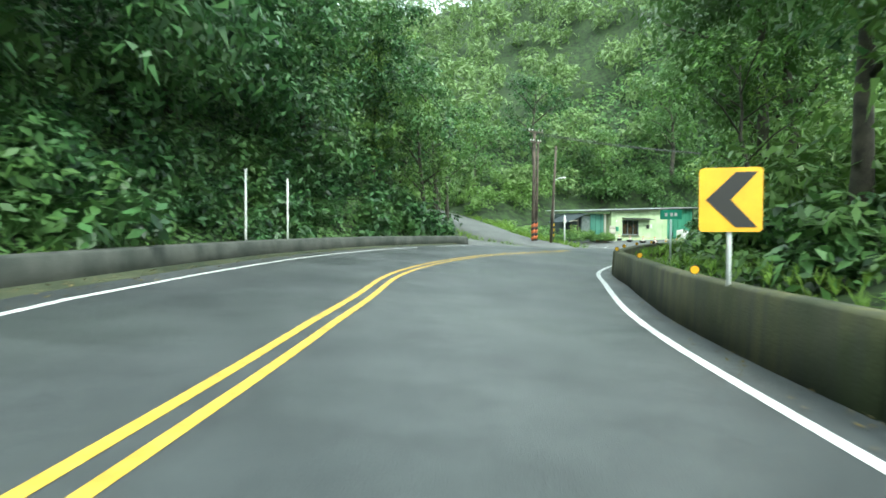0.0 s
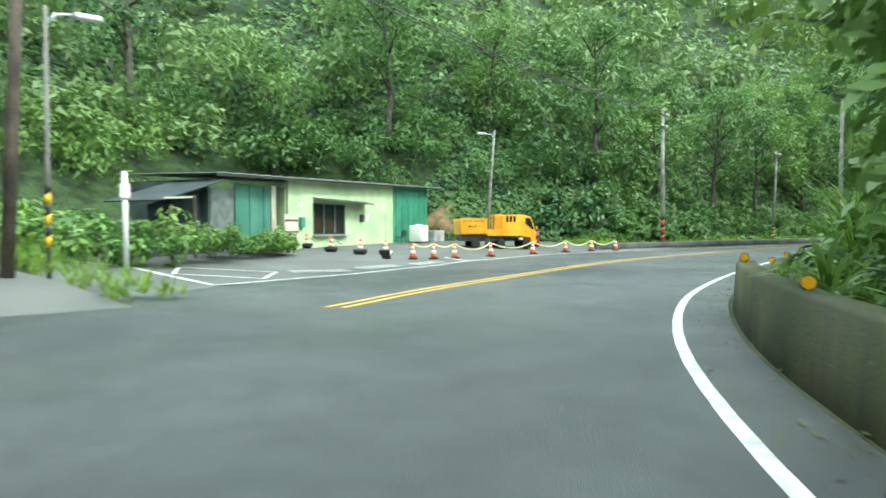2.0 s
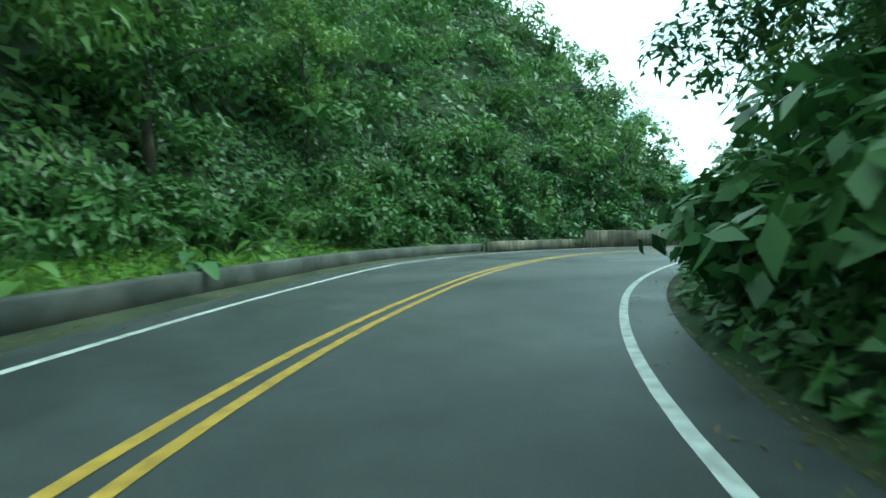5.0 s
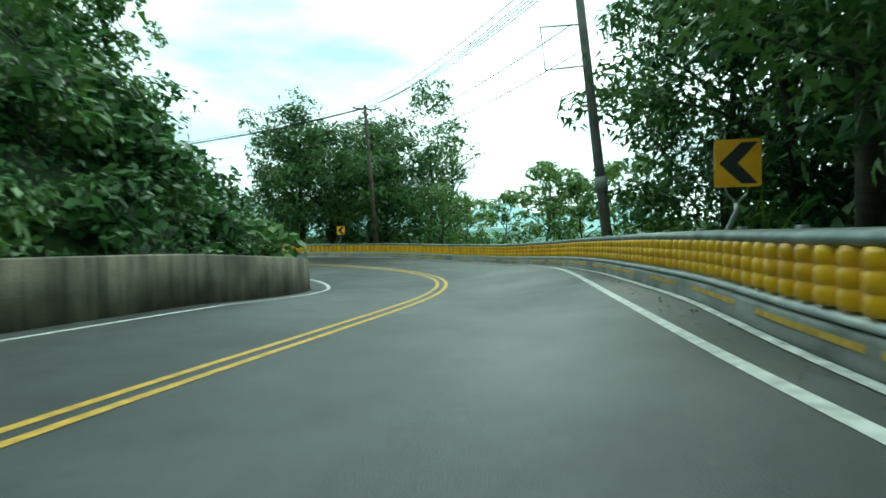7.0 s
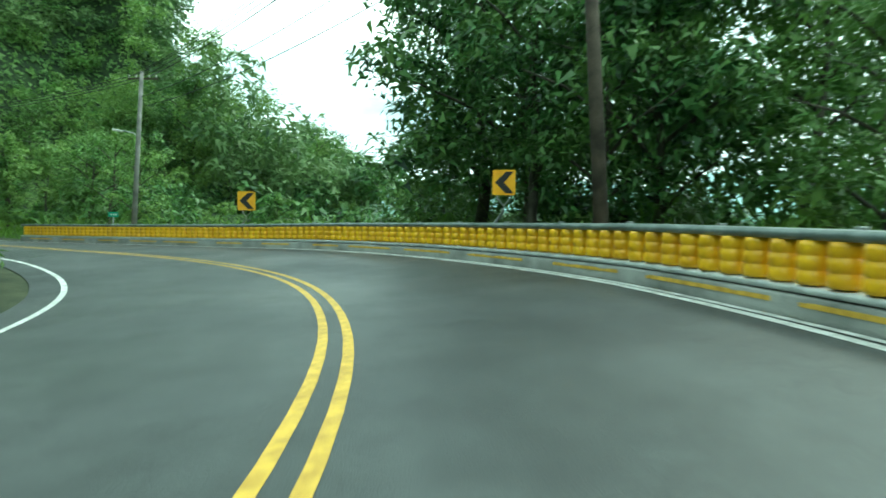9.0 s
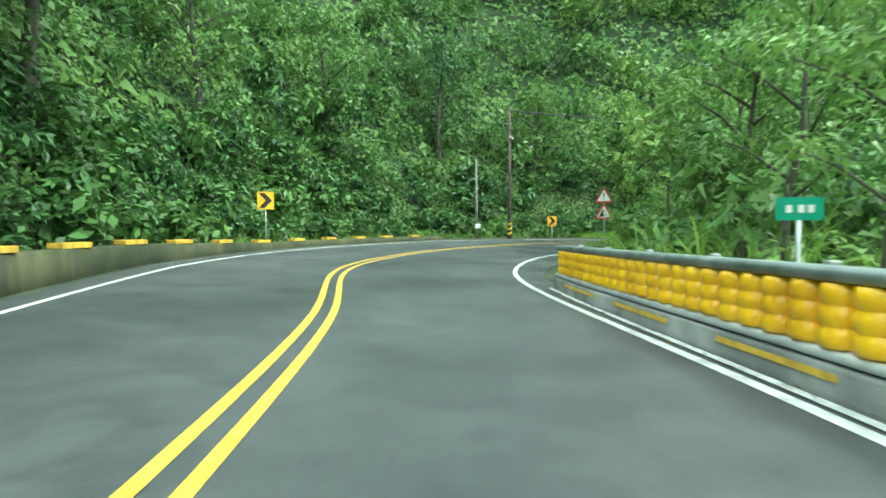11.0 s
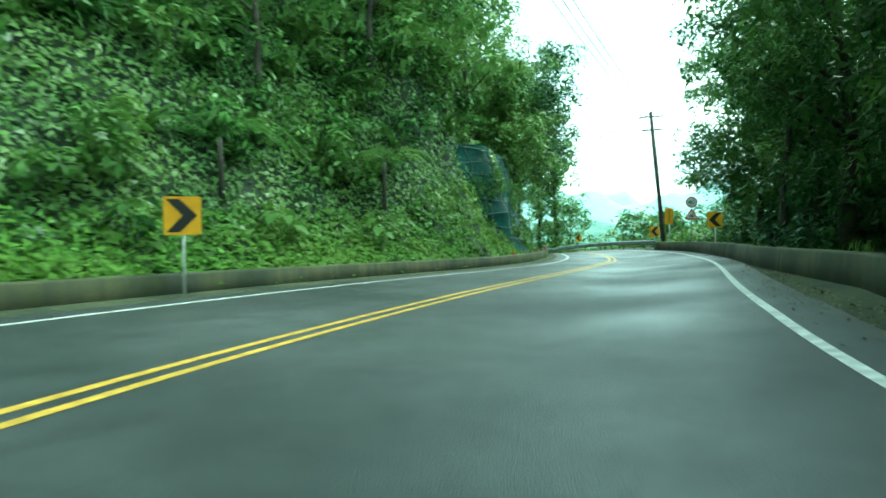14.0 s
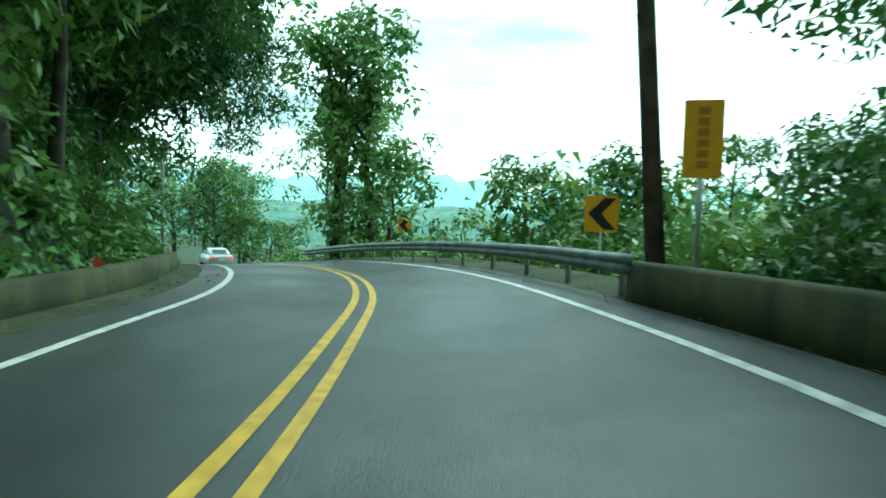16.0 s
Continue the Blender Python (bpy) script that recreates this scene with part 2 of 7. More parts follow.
M_SHEDGREEN = blotchy("green_sheet", (0.025, 0.15, 0.085), (0.05, 0.24, 0.14), 0.9, 0.6, 0, 0.1, 30.0, 0.2)
M_SHEDROOF = blotchy("roof_sheet", (0.20, 0.22, 0.21), (0.38, 0.40, 0.39), 1.0, 0.55, 0.3, 0.1, 30.0, 0.25)
M_SHEDDULL = blotchy("shed_dull_green", (0.035, 0.14, 0.10), (0.075, 0.22, 0.16), 0.8, 0.6)
M_SHEDDARK = blotchy("shed_dark_tone", (0.035, 0.05, 0.045), (0.09, 0.12, 0.11), 1.0, 0.9)
M_PALE = blotchy("pale_board", (0.36, 0.35, 0.27), (0.52, 0.50, 0.40), 1.5, 0.8)
M_CONE = plain("cone_orange", (0.60, 0.14, 0.035), 0.55)
M_CONEWHITE = plain("cone_white", (0.70, 0.70, 0.64), 0.5)
M_TAPE = plain("barrier_tape", (0.62, 0.60, 0.30), 0.55)
M_SILVER = blotchy("car_silver", (0.42, 0.44, 0.44), (0.55, 0.57, 0.57), 0.8, 0.28, 0.5, 0, 60.0, 0.05, coat=0.5)
M_TAIL = plain("tail_lamp", (0.60, 0.03, 0.015), 0.25, 0, 1.5)
M_NET = blotchy("netted_rock", (0.012, 0.042, 0.033), (0.026, 0.115, 0.090), 0.7, 0.9, 0, 0.8, 5.0, 0.5)
M_ROPE = plain("net_rope", (0.11, 0.16, 0.14), 0.8)
M_WIRE = plain("wire_black", (0.02, 0.02, 0.02), 0.6)
# Far hills and mountains: air haze is mixed into the base colours.
M_HILLS = blotchy("haze_tinted_hills", (0.09, 0.175, 0.135), (0.17, 0.28, 0.21), 0.09, 1.0, 0, 0, 0.35, 0.6)
M_MOUNT = blotchy("haze_tinted_mountain", (0.30, 0.47, 0.44), (0.36, 0.53, 0.50), 0.004, 1.0, 0, 0, 0.05, 0.15)
M_LEAF = leafy("broad_leaves", (0.024, 0.064, 0.023), (0.086, 0.180, 0.050), (0.135, 0.235, 0.054))
M_LEAF_LIGHT = leafy("light_leaves", (0.046, 0.116, 0.027), (0.138, 0.262, 0.060), (0.20, 0.315, 0.072))
# Dark green leaves; the low values also stand in for shade on foliage.
M_LEAF_DARK = leafy("dark_shade_leaves", (0.017, 0.051, 0.021), (0.058, 0.138, 0.044), (0.088, 0.172, 0.044), 0.28)
# Paler than the other leaves: distance haze put into the green.
M_LEAF_FAR = leafy("haze_pale_leaves", (0.060, 0.122, 0.055), (0.128, 0.222, 0.086), (0.165, 0.250, 0.086))
M_GRASS = leafy("grass_blades", (0.070, 0.150, 0.016), (0.135, 0.260, 0.032), (0.160, 0.265, 0.036), 0.40, 0.7)
M_DRY = leafy("dry_fronds", (0.09, 0.075, 0.03), (0.20, 0.15, 0.06), (0.15, 0.13, 0.05))

# ---- the course of the road: heading every 6 m from 36 m before the start ----
HEADINGS = [1.5, 0.5, -0.5, -1.5, -2.5, -3.5, -4.5, -5.6, -8.6, -13.7, -20, -25.7, -31.4, -37.5, -44.7, -52.8, -59.7, -64.4,
            -68.1, -71.8, -75.9, -80.9, -86.6, -92.9, -99.5, -106.6, -113.6, -120.5, -126.7, -131.3, -133, -131.2, -126.4, -118.1, -107.8, -96.5,
            -84.5, -71, -58.8, -49.6, -41.9, -38.6, -38.8, -43, -50.4, -59.4, -71.4, -83.3, -94.9, -106.2, -114.8, -120.2, -122.4, -121.4,
            -117.8, -115.7, -110, -100, -91, -85, -81, -79, -78, -78, -78, -78, -78, -78, -78, -78, -78]
STEP = 0.5


def smooth_table(xs, ys, at):
    """Monotone-looking smooth interpolation through a table."""
    xs, ys, at = np.asarray(xs, float), np.asarray(ys, float), np.asarray(at, float)
    m = np.gradient(ys, xs)
    i = np.clip(np.searchsorted(xs, at) - 1, 0, len(xs) - 2)
    h = xs[i + 1] - xs[i]
    k = np.clip((at - xs[i]) / h, 0, 1)
    return ((1 + 2 * k) * (1 - k) ** 2 * ys[i] + k * (1 - k) ** 2 * h * m[i]
            + k * k * (3 - 2 * k) * ys[i + 1] + k * k * (k - 1) * h * m[i + 1])


def spline(xs, ys, at):
    """Natural cubic spline."""
    xs, ys, at = np.asarray(xs, float), np.asarray(ys, float), np.asarray(at, float)
    n, h = len(xs), np.diff(xs)
    a, b = np.eye(n), np.zeros(n)
    for i in range(1, n - 1):
        a[i, i - 1:i + 2] = h[i - 1], 2 * (h[i - 1] + h[i]), h[i]
        b[i] = 6 * ((ys[i + 1] - ys[i]) / h[i] - (ys[i] - ys[i - 1]) / h[i - 1])
    m = np.linalg.solve(a, b)
    i = np.clip(np.searchsorted(xs, at) - 1, 0, n - 2)
    p, q = xs[i + 1] - at, at - xs[i]
    return (m[i] * p**3 + m[i + 1] * q**3) / (6 * h[i]) + (ys[i] / h[i] - m[i] * h[i] / 6) * p + (ys[i + 1] / h[i] - m[i + 1] * h[i] / 6) * q


S0 = -36.0
S_ALL = np.arange(S0, S0 + 6 * (len(HEADINGS) - 1) + 0.01, STEP)
H_ALL = np.radians(spline(S0 + 6 * np.arange(len(HEADINGS)), HEADINGS, S_ALL))
MID = (H_ALL[1:] + H_ALL[:-1]) / 2
XY_ALL = np.stack([np.r_[0, np.cumsum(-np.sin(MID)) * STEP], np.r_[0, np.cumsum(np.cos(MID)) * STEP]], 1)
XY_ALL -= XY_ALL[np.argmin(abs(S_ALL))]

BANK_S = [-40, 0, 8, 36, 50, 150, 162, 190, 207, 220, 232, 255, 280, 330]
BANK = [0.03, 0.03, 0.07, 0.07, 0, 0, -0.07, -0.07, 0, 0.05, 0.06, 0.05, 0.01, 0]


def table(pairs):
    xs, ys = zip(*pairs)
    return lambda s: smooth_table(xs, ys, s)


def graded(pairs):
    xs, ys = zip(*pairs)
    return lambda s: np.interp(s, xs, ys)


# offsets across the road, to the right of the driven line: left edge line, centre line, right edge line
left_line = table([(-40, -5.8), (0, -6.0), (7, -6.3), (14, -7.2), (20, -8.0), (28, -8.7), (36, -8.6), (44, -8.6), (55, -8.2), (63, -7.7), (73, -7.4),
                   (78, -6.3), (84, -4.9), (100, -4.8), (110, -6.0), (120, -8.2), (130, -8.9), (138, -8.6), (146, -7.2), (155, -5.6), (163, -5.7),
                   (172, -6.1), (182, -5.9), (195, -5.2), (203, -5.2), (213, -6.9), (225, -8.2), (235, -8.4), (243, -9.2), (250, -9.0), (258, -8.3),
                   (265, -7.4), (275, -6.2), (281, -5.2), (287, -4.2), (293, -3.9), (298, -4.0), (303, -4.1), (307, -3.8), (312, -3.75), (320, -3.9), (390, -4.2)])
centre_line = table([(-40, -2.2), (0, -2.2), (7, -2.4), (11, -2.7), (16, -3.4), (21, -3.8), (26, -4.0), (31, -4.0), (36, -3.5), (41, -3.9), (49, -3.8),
                     (57, -2.5), (65, -2.0), (75, -1.2), (81, -1.0), (90, -1.3), (96, -2.0), (101, -2.3), (110, -2.6), (120, -3.6), (130, -4.6),
                     (137, -4.1), (146, -2.7), (150, -2.0), (160, -1.1), (170, -1.0), (180, -0.8), (190, -0.6), (197, -0.8), (206, -1.6),
                     (214, -2.2), (222, -3.6), (232, -4.0), (240, -4.4), (246, -5.1), (252, -4.8), (258, -4.0), (265, -3.2), (272, -2.7),
                     (278, -2.3), (285, -1.7), (291, -1.1), (297, -1.25), (303, -1.25), (307, -0.95), (312, -0.75), (318, -1.0), (390, -1.1)])
right_line = table([(-40, 2.6), (0, 2.6), (10, 2.4), (18, 2.5), (23, 2.2), (29, 2.2), (34, 2.0), (40, 1.6), (45, 1.75), (52, 2.45), (58, 3.2), (66, 3.8),
                    (75, 4.0), (80, 3.4), (86, 3.2), (91, 2.45), (95, 1.75), (100, 1.35), (110, 1.5), (120, 1.9), (130, 2.15), (134, 2.2), (138, 2.27), (142, 2.3),
                    (146, 2.39), (150, 2.54), (154, 2.88), (158, 3.33), (162, 3.8), (168, 4.1), (174, 4.4), (181, 4.35), (188, 4.1), (195, 3.85), (202, 3.2),
                    (210, 2.6), (218, 1.95), (222, 1.7), (230, 1.6), (238, 1.45), (245, 1.2), (250, 1.5), (253, 2.1), (257, 2.6), (265, 3.1), (276, 3.35), (290, 3.1), (298, 2.8),
                    (304, 2.35), (312, 2.1), (320, 1.8), (390, 1.8)])
# rise of the right half across the road
RISE_S = [-40, 0, 8, 36, 50, 112, 122, 130, 138, 150, 158, 162, 168, 174, 181, 188, 195, 202, 210, 220, 232, 248, 256, 266, 300, 312, 330, 390]
RISE = [-0.015, -0.015, -0.035, -0.035, 0, 0, 0.05, 0.13, 0.15, 0.16, 0.134, 0.103, 0.065, 0.06, 0.085, 0.085, 0.07, 0.04, 0.013, -0.025, -0.03, -0.025, 0.03, 0.095, 0.095, 0.08, 0.06, 0.05]
barrier_off = table([(126, 0.5), (130, 0.5), (134, 0.6), (138, 0.65), (142, 0.85), (146, 1.1), (150, 1.05), (154, 0.95), (158, 0.68), (162, 0.57), (168, 0.56), (174, 0.5), (181, 0.43), (188, 0.42), (202, 0.42), (210, 0.5), (222, 0.8)])
YARD = (38.0, 84.0)     # forecourt on the left


def bank_z(s, u):
    b = np.interp(s, BANK_S, BANK)
    down = -0.0022 * np.clip(s - 306, 0, 20) ** 2 - 0.088 * np.clip(s - 326, 0, 60)
    return down + np.where(u < 0, -u * b, u * np.interp(s, RISE_S, RISE))


def at(s, u, h=0.0):
    """Points at s along and u right of the driven line, h above the road there."""
    s, u = np.broadcast_arrays(np.asarray(s, float), np.asarray(u, float))
    x, y, a = np.interp(s, S_ALL, XY_ALL[:, 0]), np.interp(s, S_ALL, XY_ALL[:, 1]), np.interp(s, S_ALL, H_ALL)
    return np.stack([x + u * np.cos(a), y + u * np.sin(a), bank_z(s, u) + h], -1)


def facing(s):
    """Degrees by which the road's course at s is turned left of +y."""
    return math.degrees(float(np.interp(s, S_ALL, H_ALL)))


def across(points):
    """s and u of places in the plan."""
    near = XY_ALL[::2]
    points = np.atleast_2d(points)
    k = np.concatenate([((part[:, None] - near[None]) ** 2).sum(-1).argmin(1) for part in np.array_split(points, max(1, len(points) // 2000))])
    off, a = points - near[k], H_ALL[::2][k]
    return S_ALL[::2][k] + (-off[:, 0] * np.sin(a) + off[:, 1] * np.cos(a)), off[:, 0] * np.cos(a) + off[:, 1] * np.sin(a)


# beyond the road: where the slope begins, how steep it is, how high it goes
toe_left = graded([(-40, 2.2), (30, 2.2), (38, 2.6), (42, 6), (45, 16), (70, 16), (80, 8), (88, 4.0), (96, 5.5), (103, 6.6), (112, 6.6), (119, 4.5), (125, 2.6), (131, 1.5), (160, 1.6), (205, 2.2), (228, 3.0),
                  (262, 4.0), (280, 3.6), (287, 2.6), (303, 2.4), (318, 1.6), (328, 4.0), (390, 4)])
steep_left = graded([(-40, 1.15), (36, 1.0), (50, 0.75), (80, 0.9), (95, 1.25), (130, 1.3), (160, 1.25), (172, 0.9), (190, 0.85), (208, 1.2), (240, 1.5), (265, 1.8), (283, 2.0), (289, 2.6), (301, 2.6), (312, 2.4),
                    (318, 1.8), (326, 0.2), (332, -0.1), (390, -0.15)])
steep_right = graded([(-40, 0.25), (50, 0.25), (78, 0.25), (86, 0.9), (95, 1.4), (112, 1.2), (124, 0.2), (131, -0.15), (158, -0.15), (166, -0.4), (175, -0.35), (182, -0.2), (200, -0.2), (212, -0.35), (224, -0.1), (236, 0.12), (296, 0.06),
                     (304, -0.1), (312, -0.22), (390, -0.22)])


def ground_height(s, u, x, y):
    ul, ur = left_line(s), right_line(s)
    dl, dr = ul - u, u - ur
    edge_l, edge_r = bank_z(s, ul), bank_z(s, ur)
    run = np.maximum(dl - toe_left(s) - 1.2, 0)
    rise = steep_left(s) * np.where(run < 16, run, 16 + (run - 16) * 0.8)
    yard = np.where((s > 36) & (s < 84), 0.045 * np.clip(dl, 0, 10), 0.03 * np.clip(dl, 0, 3))
    yard = yard + 0.30 * np.clip(dl - 1.5, 0, 3.2) * np.clip((s - 256) / 6, 0, 1) * np.clip((292 - s) / 6, 0, 1)
    zl = edge_l + yard + np.minimum(rise, 62)
    far = np.maximum(dr - 1.6, 0)
    k = steep_right(s)
    lift = k * np.where(far < 14, far, 14 + (far - 14) * 0.5)
    zr = edge_r + np.clip(lift, -22, np.where(k > 0.6, 16, 6))
    z = np.where(u < (ul + ur) / 2, zl, zr)
    inside = (dl < 0) & (dr < 0)
    return np.where(inside, bank_z(s, u) - 0.6, z - 0.4 * np.clip(4.0 - np.maximum(dl, dr), 0, 1.0))


# ---- building blocks ----
def mesh_from(name, verts, faces, mat=None, smooth=False):
    """verts (n, 3), faces (m, 3 or 4)."""
    verts, faces = np.asarray(verts, np.float32), np.asarray(faces, np.int32)
    me = bpy.data.meshes.new(name)
    me.vertices.add(len(verts))
    me.vertices.foreach_set("co", verts.ravel())
    me.loops.add(faces.size)
    me.loops.foreach_set("vertex_index", faces.ravel())
    me.polygons.add(len(faces))
    me.polygons.foreach_set("loop_start", np.arange(len(faces), dtype=np.int32) * faces.shape[1])
    me.polygons.foreach_set("loop_total", np.full(len(faces), faces.shape[1], np.int32))
    if smooth:
        me.polygons.foreach_set("use_smooth", np.ones(len(faces), bool))
    me.update(calc_edges=True)
    if mat:
        me.materials.append(mat)
    return me


def bm_mesh(name, bm, mat, smooth=False):
    me = bpy.data.meshes.new(name)
    bm.to_mesh(me)
    bm.free()
    me.materials.append(mat)
    for p in me.polygons:
        p.use_smooth = smooth
    return me


def part(name, data, mat, parent, label="", smooth=False):
    """Links a bmesh or a mesh as one mesh object under a thing or a part."""
    me = data if isinstance(data, bpy.types.Mesh) else bm_mesh(name, data, mat, smooth)
    ob = new(name, me)
    ob.parent = parent
    return tagged(ob, label)


def thing(name, label, category, m, group="", kind=""):
    ob = new(name)
    ob.empty_display_size = 0.2
    ob.matrix_world = m
    return tagged(ob, label, category, group, kind)


def box(bm, size, m=Matrix(), bevel=0.0):
    r = bmesh.ops.create_cube(bm, size=1.0, matrix=m @ Matrix.Diagonal((*size, 1)))
    if bevel:
        edges = list({e for v in r["verts"] for e in v.link_edges})
        bmesh.ops.bevel(bm, geom=edges, offset=bevel, segments=2, affect="EDGES", profile=0.6)
    return bm


def tube(bm, points, radius, sides=10, taper=None):
    """A round bar along points; taper: a radius for each point."""
    pts = [Vector(p) for p in points]
    rings = []
    ref = Vector((0, 0, 1))
    for i, p in enumerate(pts):
        d = (pts[min(i + 1, len(pts) - 1)] - pts[max(i - 1, 0)]).normalized()
        a = d.cross(ref if abs(d.z) < 0.9 else Vector((1, 0, 0))).normalized()
        b = d.cross(a)
        r = taper[i] if taper else radius
        rings.append([bm.verts.new(p + r * (math.cos(t) * a + math.sin(t) * b)) for t in (2 * math.pi * k / sides for k in range(sides))])
    for q, w in zip(rings, rings[1:]):
        for k in range(sides):
            bm.faces.new((q[k], q[(k + 1) % sides], w[(k + 1) % sides], w[k]))
    bm.faces.new(rings[0][::-1])
    bm.faces.new(rings[-1])
    bmesh.ops.recalc_face_normals(bm, faces=bm.faces)
    return bm


def lathe(bm, profile, sides=14):
    """A turned shape about z, from (radius, height) pairs."""
    rings = [[bm.verts.new((r * math.cos(t), r * math.sin(t), z)) for t in (2 * math.pi * k / sides for k in range(sides))] for r, z in profile]
    for q, w in zip(rings, rings[1:]):
        for k in range(sides):
            bm.faces.new((q[k], q[(k + 1) % sides], w[(k + 1) % sides], w[k]))
    bm.faces.new(rings[0][::-1])
    bm.faces.new(rings[-1])
    return bm


def plate(bm, outline, thick, m=Matrix()):
    """A flat plate from an outline in x and z, its front at y = 0, looking to -y."""
    front = [bm.verts.new(m @ Vector((x, 0, z))) for x, z in outline]
    back = [bm.verts.new(m @ Vector((x, thick, z))) for x, z in outline]
    bm.faces.new(front)
    bm.faces.new(back[::-1])
    n = len(front)
    for k in range(n):
        bm.faces.new((front[k], back[k], back[(k + 1) % n], front[(k + 1) % n]))
    bmesh.ops.recalc_face_normals(bm, faces=bm.faces)
    return bm


def ribbon(s, us, hs):
    """A strip along the road: rows at s, with columns of offsets us and heights hs (each an array over s)."""
    cols = [at(s, u, h) for u, h in zip(us, hs)]
    v = np.stack(cols, 1)
    n, c = v.shape[:2]
    k = (np.arange(n - 1)[:, None] * c + np.arange(c - 1)[None]).ravel()
    return v.reshape(-1, 3), np.stack([k, k + 1, k + c + 1, k + c], 1)


def closed_ribbon(s, us, hs):
    """As ribbon, with a closed outline and closed ends: a solid bar along the road."""
    v, _ = ribbon(s, us, hs)
    n, c = len(s), len(us)
    k = np.arange(n - 1)[:, None] * c
    j = np.arange(c)[None]
    f = np.stack([k + j, k + (j + 1) % c, k + c + (j + 1) % c, k + c + j], -1).reshape(-1, 4)
    ends = []
    if c == 4:
        ends = [[3, 2, 1, 0], [(n - 1) * c + q for q in range(4)]]
    elif c == 6:
        ends = [[3, 2, 1, 0], [5, 4, 3, 0], [(n - 1) * c + q for q in range(4)], [(n - 1) * c + q for q in (0, 3, 4, 5)]]
    return v, np.r_[f, np.array(ends, int).reshape(-1, 4)]


def structure(name, verts, faces, mat, label, category, smooth=False):
    return tagged(new(name, mesh_from(name, verts, faces, mat, smooth)), label, category, "", "structure")


# ---- ground, road and its paint ----
SIDE = np.array([[9.6, 47.0, -0.10], [8.2, 49.4, 0.42], [6.2, 52.6, 0.85], [4.8, 56.6, 1.35], [3.6, 61.0, 2.0], [1.4, 67.0, 3.0], [-2.5, 74.0, 4.4]])


def side_road(points):
    """Distance from the rising side road's middle line, and its height there."""
    q = np.concatenate([SIDE[i] + (SIDE[i + 1] - SIDE[i]) * np.linspace(0, 1, 8)[:, None] for i in range(len(SIDE) - 1)])
    best, z = np.full(len(points), 1e9), np.zeros(len(points))
    for row in q:
        d = np.hypot(points[:, 0] - row[0], points[:, 1] - row[1])
        z, best = np.where(d < best, row[2], z), np.minimum(best, d)
    return best, z


gx = np.r_[-3000, -1500, -700, -350, -200, -140, np.arange(-100, 340, 2.5), 360, 420, 560, 900, 1700, 3200]
gy = np.r_[-3000, -1500, -700, -350, -220, -150, np.arange(-110, 200, 2.5), 220, 280, 420, 800, 1600, 3200]
GX, GY = np.meshgrid(gx, gy, indexing="ij")
flat = np.stack([GX.ravel(), GY.ravel()], 1)
g_s, g_u = across(flat)
g_z = ground_height(g_s, g_u, flat[:, 0], flat[:, 1])
away = np.maximum(np.abs(g_u) - 40, 0)
rough = np.array([noise.noise((x * 0.07, y * 0.07, 0.0)) * 1.6 + noise.noise((x * 0.25, y * 0.25, 4.0)) * 0.5 for x, y in flat])
g_z = g_z + rough * np.clip((np.maximum(left_line(g_s) - g_u, g_u - right_line(g_s)) - 5) / 8, 0, 1)
side_d, side_z = side_road(flat)
low_cut, high_cut = np.where(g_u < left_line(g_s) - 3.5, side_z - 0.35 - np.clip(side_d - 2.6, 0, 8) * 0.8, -50), side_z - 0.35 + np.clip(side_d - 3.2, 0, None) * 0.8
g_z = np.where(side_d < 9, np.clip(g_z, low_cut, high_cut), g_z)
distant = np.clip((away - 60) / 300, 0, 1)
g_z = g_z * (1 - distant) + distant * -45
nx, ny = len(gx), len(gy)
k = (np.arange(nx - 1)[:, None] * ny + np.arange(ny - 1)[None]).ravel()
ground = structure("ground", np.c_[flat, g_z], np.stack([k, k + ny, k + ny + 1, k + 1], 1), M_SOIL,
                   "dark green ground of hillsides and valley, colour reads as shaded undergrowth", "ground", True)


def terrain_z(points):
    """The ground sheet's height under places in the plan."""
    points = np.atleast_2d(points)
    i = np.clip(np.searchsorted(gx, points[:, 0]) - 1, 0, nx - 2)
    j = np.clip(np.searchsorted(gy, points[:, 1]) - 1, 0, ny - 2)
    a = (points[:, 0] - gx[i]) / (gx[i + 1] - gx[i])
    b = (points[:, 1] - gy[j]) / (gy[j + 1] - gy[j])
    z = g_z.reshape(nx, ny)
    return z[i, j] * (1 - a) * (1 - b) + z[i + 1, j] * a * (1 - b) + z[i, j + 1] * (1 - a) * b + z[i + 1, j + 1] * a * b


S_ROAD = np.arange(-34, 380, 1.0)
ul, ur = left_line(S_ROAD), right_line(S_ROAD)
cols = 13
frac = np.linspace(0, 1, cols)
wide_l, wide_r = ul - np.where((S_ROAD > 36) & (S_ROAD < 84), 0.4, 0.75), ur + np.where((S_ROAD > 127) & (S_ROAD < 222), barrier_off(S_ROAD) + 0.1, np.interp(S_ROAD, [222, 230, 256, 262], [0.8, 1.5, 1.5, 0.8]))
us = [wide_l + (wide_r - wide_l) * q for q in frac]
road = structure("road", *ribbon(S_ROAD, us, [0 * S_ROAD] * cols), M_ASPHALT, "dark grey asphalt road, damp and slightly worn", "road", True)


def paint(name, s0, s1, offset, width, mat, label, step=1.0):
    s = np.r_[np.arange(s0, s1, step), s1]
    c = offset(s)
    return structure(name, *ribbon(s, [c - width / 2, c + width / 2], [0 * s + 0.006] * 2), mat, label, "road marking")


for s0, s1 in ((-34, 41), (49, 380)):
    for side in (-0.16, 0.16):
        paint("centre_line", s0, s1, lambda s, side=side: centre_line(s) + side, 0.13, M_YELLOW_LINE, "yellow double line along the middle of the road")
